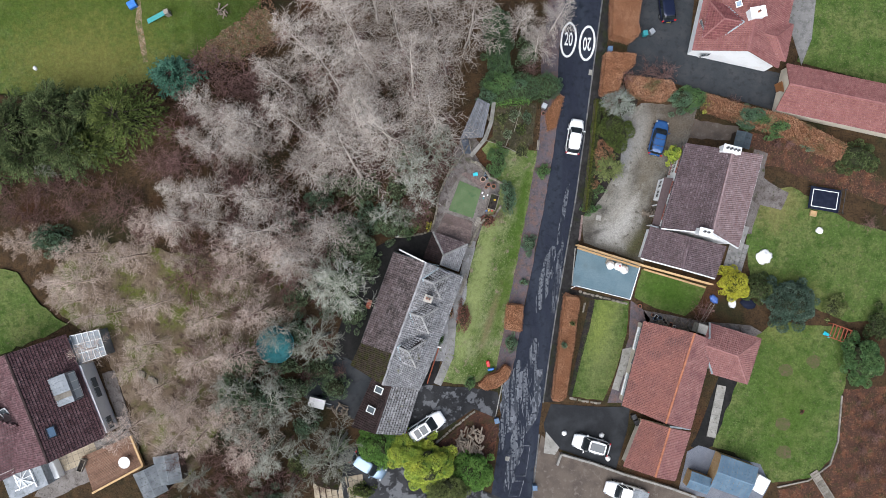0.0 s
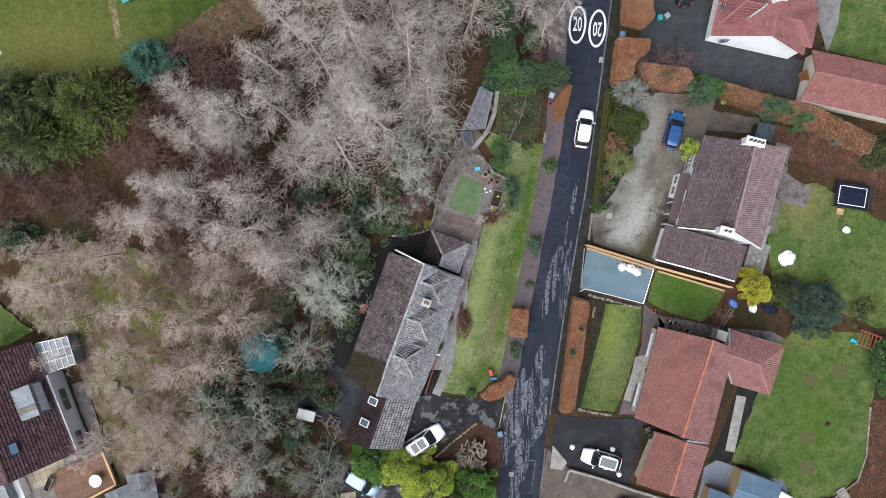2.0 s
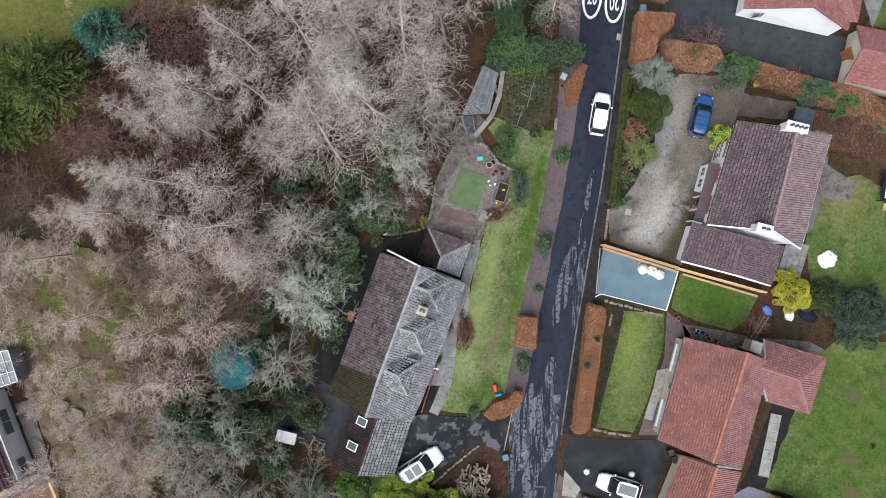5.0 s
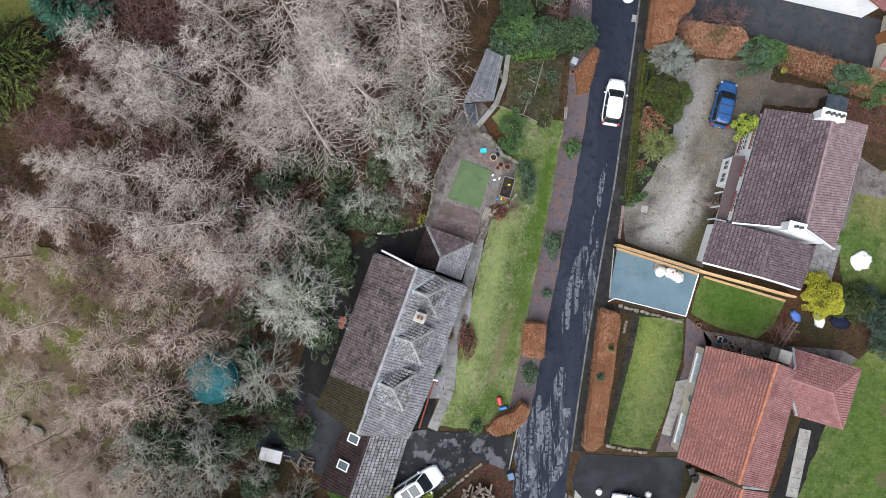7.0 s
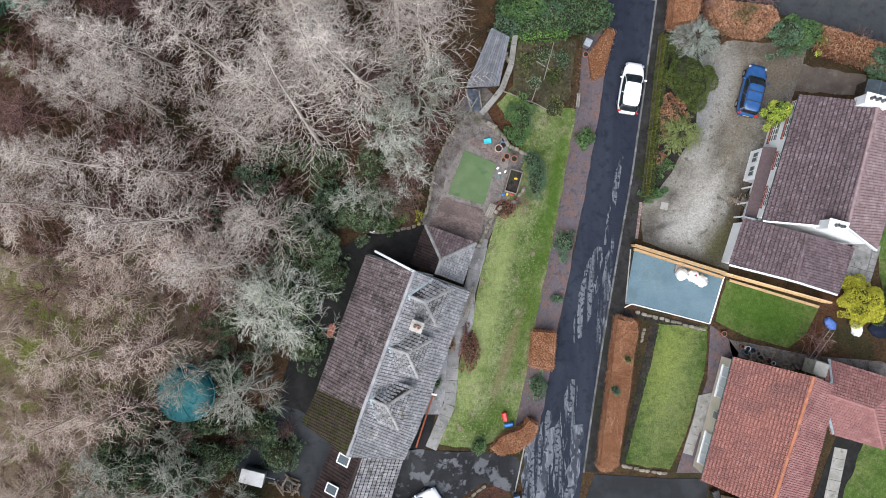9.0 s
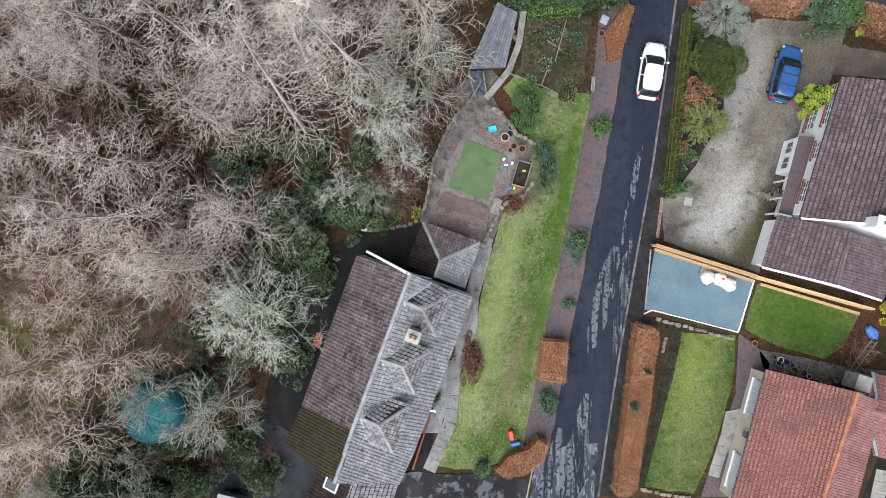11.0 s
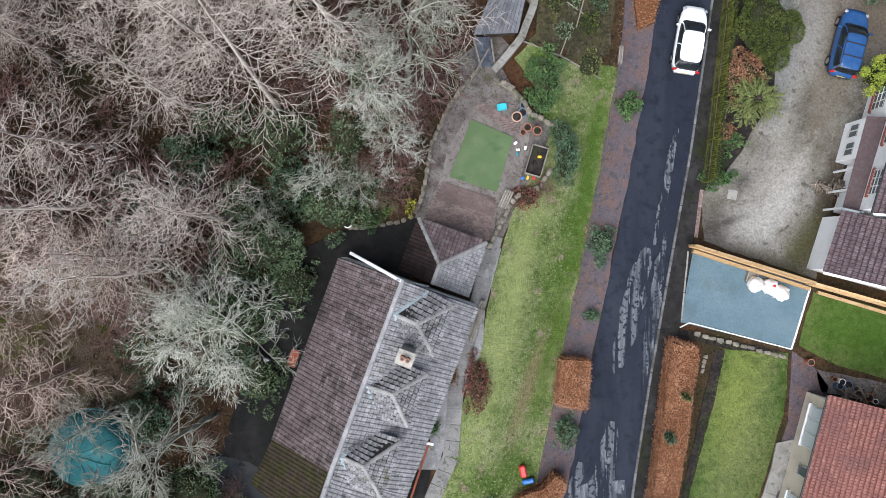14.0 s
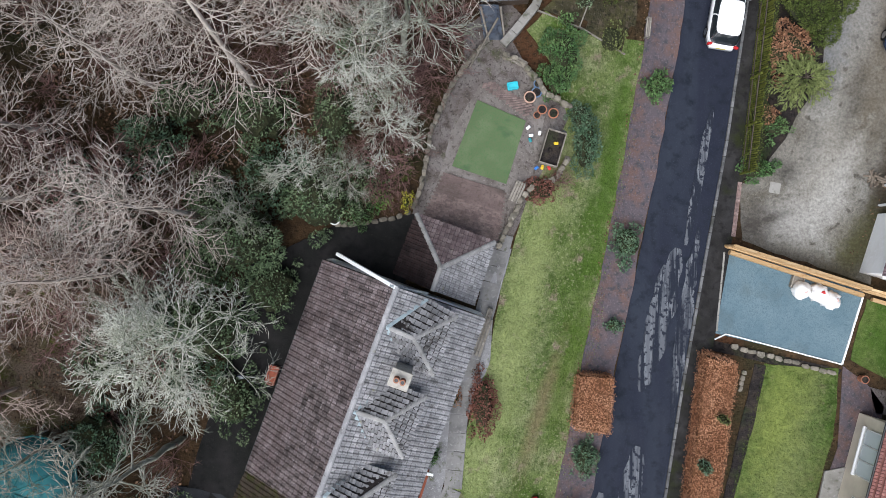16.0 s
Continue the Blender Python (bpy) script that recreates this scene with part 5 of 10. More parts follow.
hip_dormer(house, (-2.17, -3.19), (-0.46, -2.04), (0.86, -2.80), (-1.02, -3.68), (-0.18, -5.48), (-1.90, -4.80), 7.9, 9.15, M_TILE_RIB)
hip_dormer(house, (-3.59, -6.83), (-2.17, -5.75), (-0.49, -6.43), (-2.26, -7.27), (-1.53, -9.19), (-3.07, -8.70), 7.9, 9.15, M_TILE_RIB)
hip_dormer(house, (-4.82, -10.47), (-3.38, -9.42), (-1.80, -9.92), (-3.71, -10.96), (-2.92, -12.91), (-4.60, -12.23), 7.9, 9.15, M_TILE_RIB)
chimney(house, -1.55, -5.23, 8.0, 10.5, 0.75, 0.65, -20, M_STACK, 2)
bm = bmesh.new()
ga, gr, ge = Vector((-5.46, -0.38, 5.5)), Vector((-1.77, -1.46, 9.2)), Vector((2.22, -3.13, 5.1))
gn = Vector((0.37, 0.93, 0)) * 0.04
bm.faces.new([bm.verts.new(p + gn) for p in (ga, gr, ge, Vector((ge.x, ge.y, 2.3)), Vector((ga.x, ga.y, 2.3)))])
bmesh.ops.solidify(bm, geom=bm.faces[:], thickness=0.2)
part("gable_wall", bm, M_WHITE, house)
board(house, (-4.88, -0.07, 5.75), (-1.90, -1.44, 9.42), 0.16, 0.3, M_PVC)
board(house, (-1.90, -1.44, 9.42), (-0.45, -1.83, 7.6), 0.1, 0.25, M_LEAD, "verge_flashing")
gutter(house, (-5.50, -0.38, 5.55), (-9.15, -10.49, 5.55))
gutter(house, (2.25, -3.13, 5.15), (-2.67, -15.80, 5.1))
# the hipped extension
# Three tile tones paint side light: north mid, east lit, west shaded.
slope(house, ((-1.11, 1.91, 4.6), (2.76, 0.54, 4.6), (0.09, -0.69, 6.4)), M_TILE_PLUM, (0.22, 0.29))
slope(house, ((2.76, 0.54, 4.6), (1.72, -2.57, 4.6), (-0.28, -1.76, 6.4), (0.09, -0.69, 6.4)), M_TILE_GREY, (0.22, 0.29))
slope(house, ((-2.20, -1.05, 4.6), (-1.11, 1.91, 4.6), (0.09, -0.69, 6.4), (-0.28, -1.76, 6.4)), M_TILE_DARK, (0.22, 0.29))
for q0, q1 in (((0.09, -0.69, 6.42), (2.76, 0.54, 4.62)), ((0.09, -0.69, 6.42), (-1.11, 1.91, 4.62)), ((0.09, -0.69, 6.42), (-0.28, -1.76, 6.42))):
    ridge_caps(house, q0, q1, M_CAP, 0.12, 0.4, "hip_cap")
walls(house, inset([(-1.11, 1.91), (2.76, 0.54), (1.72, -2.57), (-2.20, -1.05)], 0.3), 2.3, 4.55, M_WHITE)
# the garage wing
# West slope dark, east pale: side light painted by tile choice.
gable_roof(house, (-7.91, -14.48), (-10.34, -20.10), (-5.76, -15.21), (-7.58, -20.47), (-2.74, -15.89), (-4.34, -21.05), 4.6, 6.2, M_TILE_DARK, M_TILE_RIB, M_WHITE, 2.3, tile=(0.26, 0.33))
rooflight(house, -7.13, -15.70, 5.78, 0.7, 0.95, 160, 24, M_PVC, M_GLASS)
rooflight(house, -8.01, -17.91, 5.78, 0.7, 0.95, 160, 24, M_PVC, M_GLASS)

# the white-walled house with brown roof
brown_house = thing("house", 32.34, 6.32, 0, "white-walled house with brown tiled roof and two chimneys", "house")
# Umber west and pink east: one roof, its side light painted in.
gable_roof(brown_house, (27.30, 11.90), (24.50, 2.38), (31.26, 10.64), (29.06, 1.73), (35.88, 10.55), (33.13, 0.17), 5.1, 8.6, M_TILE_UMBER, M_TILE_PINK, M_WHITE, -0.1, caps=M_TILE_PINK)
gable_roof(brown_house, (23.87, 2.63), (22.74, -0.98), (27.50, 1.33), (26.67, -2.20), (32.54, 0.32), (31.31, -3.32), 3.0, 5.9, M_TILE_UMBER, M_TILE_UMBER, M_WHITE, -0.1)
WE = (Vector((27.30, 11.90)), Vector((24.50, 2.38)))
WN = Vector((WE[1].y - WE[0].y, WE[0].x - WE[1].x)).normalized()
WEST = math.degrees(math.atan2(WN.y, WN.x))


def west_window(f, z, w, h, panes):
    """A white window with a red painted sill in the long west wall."""
    wp = WE[0].lerp(WE[1], f) - WN * 0.27
    window(brown_house, wp.x, wp.y, z, w, h, WEST, panes)
    for k in range(1, 3):
        bar = bmesh.new()
        add_box(bar, (0.05, 0, -h / 2 + h * k / 3 - 0.025), (0.03, w, 0.05))
        bmesh.ops.transform(bar, matrix=pose(wp.x, wp.y, z, 0, 0, WEST), verts=bar.verts)
        part("glazing_bar", bar, M_PVC, brown_house)
    sill = bmesh.new()
    add_box(sill, (wp.x, wp.y, z - h / 2 - 0.2), (0.22, w + 0.3, 0.16), WEST, 0.01)
    part("sill", sill, M_RED_BRICK, brown_house)


for f, wz, ww, wh, pn in ((0.06, 4.0, 0.8, 1.0, 2), (0.235, 4.05, 1.5, 1.0, 3), (0.235, 1.6, 1.5, 1.2, 3), (0.50, 4.05, 1.2, 1.0, 3), (0.80, 4.05, 1.5, 1.0, 3)):
    west_window(f, wz, ww, wh, pn)
slope(brown_house, ((25.60, 8.30, 2.45), (24.10, 2.58, 2.45), (24.86, 2.42, 3.1), (26.62, 8.12, 3.1)), M_TILE_WINE, (0.28, 0.28), "porch_roof", 0.1, False)
board(brown_house, (26.70, 8.12, 3.2), (24.94, 2.42, 3.2), 0.14, 0.05, M_LEAD, "porch_flashing")
bm = bmesh.new()
add_prism(bm, [(25.62, 8.22), (24.98, 5.80), (25.66, 5.62), (26.45, 8.02)], -0.1, 2.36)
part("porch_wall", bm, M_WHITE, brown_house)
for f in (0.27, 0.73):
    wp = Vector((25.62, 8.22)).lerp(Vector((24.98, 5.80)), f) + WN * 0.01
    window(brown_house, wp.x, wp.y, 1.35, 0.85, 0.95, WEST, 2)
for f in (0.55, 0.78, 0.98):
    wp = Vector((25.62, 8.22)).lerp(Vector((24.14, 2.70)), f) - WN * 0.1
    bm = bmesh.new()
    add_box(bm, (wp.x, wp.y, -0.05), (0.12, 0.12, 2.45), WEST, 0.01)
    part("porch_post", bm, M_PVC, brown_house)
board(brown_house, (24.46, 2.29, 5.2), (29.06, 1.64, 8.72), 0.12, 0.25, M_PVC)
board(brown_house, (29.06, 1.64, 8.72), (33.13, 0.07, 5.2), 0.12, 0.25, M_PVC)
board(brown_house, (22.74, -1.08, 3.05), (26.67, -2.29, 5.95), 0.14, 0.25, M_PVC)
board(brown_house, (26.67, -2.29, 5.95), (31.26, -3.42, 3.05), 0.14, 0.25, M_PVC)
board(brown_house, (23.80, 2.72, 3.1), (24.60, 2.46, 3.6), 0.12, 0.2, M_LEAD, "valley_flashing")
chimney(brown_house, 31.00, 10.67, 7.3, 9.1, 1.8, 0.7, -14, M_WHITE, 4, M_KERB)
chimney(brown_house, 28.20, 1.81, 7.1, 9.0, 1.3, 0.7, -14, M_WHITE, 2, M_KERB)
gutter(brown_house, (27.25, 11.90, 5.05), (24.45, 2.38, 5.05), M_GUTTER)
gutter(brown_house, (35.93, 10.55, 5.05), (33.18, 0.17, 5.05), M_PVC)

# the bungalow with red clay tiles
red_house = thing("house", 27.24, -14.19, 0, "bungalow with red clay tiled roof and hipped annexe", "house")
# East slopes take the pinker copy, so side light sits in the tiles.
gable_roof(red_house, (23.05, -8.27), (20.53, -17.97), (27.98, -9.35), (24.76, -19.39), (30.96, -10.53), (28.25, -20.63), 3.2, 6.0, M_TILE_RED, M_TILE_RED2, M_CREAM, -0.1, tile=(0.18, 0.26), zee=3.6, caps=M_RIDGE)
gable_roof(red_house, (23.04, -19.70), (20.88, -25.19), (25.65, -20.23), (23.99, -25.78), (28.47, -21.06), (26.65, -26.71), 2.4, 4.6, M_TILE_RED, M_TILE_RED2, M_CREAM, -0.1, tile=(0.18, 0.26), zee=3.0, caps=M_RIDGE)
an = [(30.75, -8.56), (36.72, -10.37), (35.10, -15.59), (30.90, -14.37)]
a1, a0 = (33.37, -12.12, 4.4), (29.38, -10.78, 4.4)
slope(red_house, ((*an[0], 2.7), (*an[1], 2.7), a1, a0), M_TILE_RED2, (0.22, 0.29), "annexe_slope")
slope(red_house, ((*an[1], 2.7), (*an[2], 2.7), a1), M_TILE_RED2, (0.22, 0.29), "annexe_slope")
slope(red_house, ((*an[2], 2.7), (*an[3], 2.7), a0, a1), M_TILE_RED2, (0.22, 0.29), "annexe_slope")
for q in (an[1], an[2]):
    ridge_caps(red_house, a1, (*q, 2.72), M_TILE_RED2, 0.11, 0.4, "hip_cap")
ridge_caps(red_house, a0, a1, M_TILE_RED2, 0.11, 0.4)
walls(red_house, inset(an, 0.3), -0.1, 2.65, M_CREAM, "annexe_wall")
for p, q in (((30.75, -8.46, 2.8), (30.34, -10.08, 4.0)), ((30.34, -10.08, 4.0), (29.38, -10.78, 4.5)), ((29.38, -10.78, 4.5), (31.00, -14.37, 2.95))):
    board(red_house, p, q, 0.2, 0.06, M_LEAD, "valley_flashing")
board(red_house, (25.61, -20.03, 4.75), (28.35, -20.63, 3.5), 0.2, 0.06, M_LEAD, "valley_flashing")
bm = bmesh.new()
add_box(bm, (29.60, -9.14, 2.0), (1.1, 1.1, 1.8), -17, 0.02)
part("flat_roof_box", bm, M_CONCRETE, red_house)
for wx, wy in ((22.71, -10.5), (21.33, -15.85)):
    window(red_house, wx, wy, 2.0, 2.5, 1.6, 165.4, 3, glass=M_PALEGLASS)
    bm = bmesh.new()
    add_box(bm, (wx, wy, 1.02), (0.26, 2.7, 0.1), 165.4, 0.01)
    part("sill", bm, M_PVC, red_house)
window(red_house, 22.05, -13.1, 2.1, 0.6, 1.1, 165.4, 1)
gutter(red_house, (23.0, -8.32, 3.15), (20.48, -18.02, 3.15))
patch("door_step", [(21.35, -11.9), (22.75, -11.6), (22.0, -14.9), (20.75, -14.9)], M_CONCRETE, 0.12, "weathered mossy concrete at the side door", "paving", 1.0)
gutter(red_house, (31.01, -10.58, 3.5), (28.30, -20.63, 3.5))

# the white house with rose-red roof, and its garage
rose_house = thing("house", 35.36, 26.29, 0, "white rendered house with rose-red tiled roof", "house")
gable_roof(rose_house, (28.66, 22.88), (31.33, 34.84), (33.87, 21.98), (36.44, 33.25), (38.36, 20.70), (41.15, 33.38), 3.0, 6.2, M_TILE_ROSE, M_TILE_ROSE, M_WHITE, -0.1, zee=3.4)
hip_dormer(rose_house, (33.49, 25.26), (32.11, 27.69), (30.32, 28.08), (31.39, 25.67), (29.42, 23.97), (31.34, 23.78), 4.2, 5.8, M_TILE_WINE2, 3.0, M_TILE_ROSE)
hip_dormer(rose_house, (35.42, 24.26), (38.02, 26.08), (40.02, 25.63), (37.44, 23.82), (39.12, 21.43), (37.11, 21.75), 3.6, 5.2, M_TILE_ROSE, 1.0, M_TILE_ROSE)
chimney(rose_house, 34.67, 26.05, 4.5, 7.0, 1.6, 1.1, 10, M_WHITE, 1)
rooflight(rose_house, 33.03, 27.34, 5.65, 0.6, 0.6, 193, 26, M_PVC)
window(rose_house, 30.77, 22.65, 1.6, 1.5, 1.1, -83, 2, 0)
window(rose_house, 29.70, 25.43, 3.4, 1.6, 0.5, 193, 2, 10)
garage = thing("garage", 46.79, 18.22, 0, "long garage with rose-red ribbed tile roof", "garage")
gable_roof(garage, (39.83, 21.49), (56.08, 18.08), (39.49, 18.85), (55.06, 15.57), (38.59, 16.12), (55.75, 12.38), 2.3, 3.9, M_TILE_ROSE, M_TILE_ROSE, M_CREAM, -0.1)
bm = bmesh.new()
add_box(bm, (39.63, 18.62, 0.0), (0.08, 1.9, 2.0), 12, 0.01)
part("garage_door", bm, M_DOOR, garage, "brown wooden garage door")

# the dark-roofed house on the hill
hill_house = thing("house", -38.85, -14.71, 11.8, "dark plum tiled house with rooflights on the hill", "house")
gable_roof(hill_house, (-46.47, -11.71), (-42.26, -22.25), (-41.13, -9.92), (-37.10, -20.11), (-37.64, -8.51), (-33.58, -18.71), 15.0, 19.0, M_TILE_WINE, M_TILE_WINE, M_WHITE, 11.6, caps=M_TILE_DARK, zee=14.6)
rooflight(hill_house, -39.77, -11.73, 18.0, 1.0, 0.75, 21, 36)
rooflight(hill_house, -37.25, -17.42, 18.15, 1.0, 0.75, 21, 36)
bm = bmesh.new()
add_box(bm, (-36.97, -13.68, 14.9), (1.9, 2.9, 2.1), 21, 0.03)
dm = part("dormer", bm, M_FELT, hill_house, "pale grey flat-roofed box dormer")
for k in range(5):
    q = Matrix.Rotation(radians(21), 2) @ Vector((0.0, (k - 2) * 0.57))
    bm = bmesh.new()
    add_box(bm, (-36.97 + q.x, -13.68 + q.y, 17.0), (1.96, 0.53, 0.04), 21, 0.008)
    part("roof_sheet", bm, M_OLDWOOD if k == 1 else M_FELT, dm)
window(hill_house, -36.03, -13.31, 16.1, 2.5, 1.3, 21, 3, 12, glass=M_PALEGLASS)
bm = bmesh.new()
add_prism(bm, [(-37.2, -11.85), (-36.19, -11.58), (-33.53, -18.38), (-34.5, -18.7)], 11.4, 14.5)
part("front_wall", bm, M_WHITE, hill_house, "white rendered front wall")
for (wx, wy), ww in (((-35.16, -14.0), 2.1), ((-33.78, -17.53), 1.3)):
    window(hill_house, wx, wy, 13.3, ww, 1.2, 21, 2)
cons = thing("conservatory", -36.14, -9.90, 11.8, "white-framed conservatory with glazed roof", "conservatory")
bm = bmesh.new()
add_prism(bm, [(-37.54, -8.75), (-34.65, -8.12), (-33.85, -10.62), (-36.52, -11.53)], 11.6, 14.0)
part("glazed_body", bm, M_TINTGLASS, cons)
for i in range(6):
    f = i / 5
    pa = Vector((-37.49, -8.74)).lerp(Vector((-34.60, -8.11)), f)
    pb = Vector((-36.47, -11.51)).lerp(Vector((-33.81, -10.61)), f)
    board(cons, (*pa, 14.1), (*pb, 14.1), 0.06, 0.06, M_PVC, "glazing_bar")
for i in range(4):
    f = i / 3
    pa = Vector((-37.49, -8.74)).lerp(Vector((-36.47, -11.51)), f)
    pb = Vector((-34.60, -8.11)).lerp(Vector((-33.81, -10.61)), f)
    board(cons, (*pa, 14.12), (*pb, 14.12), 0.06, 0.06, M_PVC, "glazing_bar")
hill_wing = thing("house_wing", -43.39, -19.25, 11.8, "plum tiled wing with hipped roof on the hill", "house")
slope(hill_wing, ((-47.43, -24.67, 14.8), (-40.58, -21.41, 14.8), (-39.88, -17.07, 17.5), (-45.73, -14.31, 17.5)), M_TILE_WINE, (0.3, 0.32))
walls(hill_wing, [(-47.94, -24.48), (-41.40, -21.24), (-41.97, -18.23), (-47.94, -15.56)], 11.6, 14.7, M_WHITE)
rooflight(hill_wing, -42.34, -15.82, 17.0, 0.7, 0.9, -60, 25, M_PVC, M_GLASS)
flat = thing("house_extension", -42.52, -23.53, 11.8, "flat grey roofed extension with white roof lantern", "house")
bm = bmesh.new()
add_prism(bm, [(-44.01, -23.11), (-40.34, -21.41), (-39.44, -23.56), (-43.16, -25.37)], 11.6, 14.4)
part("flat_roof", bm, M_FELT, flat)
bm = bmesh.new()
c0 = Vector((-41.76, -22.84, 14.4))
for sx, sy in ((1, 0), (-1, 0), (0, 1), (0, -1)):
    add_box(bm, (c0.x + sx * 0.9, c0.y + sy * 0.9, 14.4), (0.12 if sx else 1.9, 0.12 if sy else 1.9, 0.25), 24)
for i in range(8):
    an8 = radians(24 + i * 45)
    rr = 0.95 if i % 2 == 0 else 1.3
    add_tube(bm, (c0.x + math.cos(an8) * rr, c0.y + math.sin(an8) * rr, 14.65), (c0.x, c0.y, 15.1), 0.05, 0.05, 6)
part("lantern_frame", bm, M_PVC, flat)
bm = bmesh.new()
add_cylinder(bm, (c0.x, c0.y, 14.5), 1.25, 0.05, 0.55, 4, Matrix.Translation((c0.x, c0.y, 14.5)) @ Matrix.Rotation(radians(24 + 45), 4, "Z"))
part("lantern_glass", bm, M_CONSERV, flat)
bm = bmesh.new()
add_box(bm, (-39.89, -22.67, 11.7), (1.2, 1.8, 1.4), 24, 0.05)
part("porch", bm, M_WHITE, flat)

# ---- the hillside wood ----
def bare_tree(label, category, height, spread, bark, seed, limbs=15, rise=0.55, subs=(8, 7, 7), twig=0.55, thick=1.0, first=0.3, wave=0.25, droop=0.12, flow=(6, 3, 2), reach=(0.66, 0.6, 0.6), fine=0.0125):
    """A leafless tree at the origin: a trunk, and a crown of limbs, branches and twigs."""
    rng = np.random.default_rng(seed)
    tree = thing("bare_tree", 0, 0, 0, label, category, "leafless trees of the wood")
    trunk, crown, twigs = [], [], []
    n = 9
    line = [np.array([0.0, 0.0, -0.4])]
    lean = rng.normal(0, 0.04, 2)
    for i in range(n):
        line.append(line[-1] + np.array([lean[0] + rng.normal(0, 0.05), lean[1] + rng.normal(0, 0.05), 1.0]) * height / n)
    tr = 0.014 * height * thick
    radii = [tr * (1 - 0.93 * i / n) for i in range(n + 1)]
    for i in range(n):
        trunk.append((*line[i], *line[i + 1], radii[i], radii[i + 1]))
    level = []
    for i in range(limbs):
        f = first + (1 - first) * ((i + rng.uniform(0, 0.9)) / limbs)
        k = min(n - 1, int(f * n))
        start = line[k] + (line[k + 1] - line[k]) * (f * n - k)
        az = i * 2.4 + rng.uniform(-0.4, 0.4)
        el = rise * (0.6 + 0.9 * f) + rng.uniform(-0.15, 0.2)
        le = spread * (1.15 - 0.62 * ((f - first) / (1 - first)) ** 1.4) * rng.uniform(0.75, 1.15)
        d = np.array([math.cos(az) * math.cos(el), math.sin(az) * math.cos(el), math.sin(el)])
        level.append((start, d, le, max(0.04 * thick, 0.28 * radii[k])))
    for depth in range(3):
        nxt = []
        for start, d, le, r in level:
            pieces = flow[depth]
            p, dd = start, d
            pts = [p]
            dirs = []
            for j in range(pieces):
                bend = rng.normal(0, wave * (0.8 if depth == 0 else 1.2), 3)
                dd = dd + bend + np.array([0, 0, (0.1 if depth == 0 else -droop)])
                dd = dd / np.linalg.norm(dd)
                p = p + dd * le / pieces
                pts.append(p)
                dirs.append(dd)
            for j in range(pieces):
                ra, rb = r * (1 - 0.8 * j / pieces), r * (1 - 0.8 * (j + 1) / pieces)
                crown.append((*pts[j], *pts[j + 1], ra, rb))
            kids = subs[depth]
            for k in range(kids):
                f = 0.22 + 0.78 * (k + rng.uniform(0.1, 0.9)) / kids
                j = min(pieces - 1, int(f * pieces))
                q = pts[j] + (pts[j + 1] - pts[j]) * (f * pieces - j)
                side = rng.normal(0, 1, 3)
                side -= dirs[j] * side.dot(dirs[j])
                side /= np.linalg.norm(side)
                side[2] *= 0.75
                an = rng.uniform(0.3, 0.85)
                nd = dirs[j] * math.cos(an) + side * math.sin(an)
                nd /= np.linalg.norm(nd)
                nl = le * reach[depth] * (1.15 - 0.6 * f) * rng.uniform(0.7, 1.2)
                nr = max(0.013 * thick, r * (1 - 0.75 * f) * 0.62)
                nxt.append((q, nd, max(nl, twig * 0.6), nr))
        level = nxt
    for start, d, le, r in level:
        e = start + d * min(le, twig * 1.7) + rng.normal(0, 0.05, 3)
        twigs.append((*start, *e, fine * thick, 0.0))
    branch_mesh("trunk", trunk, [], bark, tree)
    branch_mesh("crown", crown, twigs, bark, tree)
    return tree


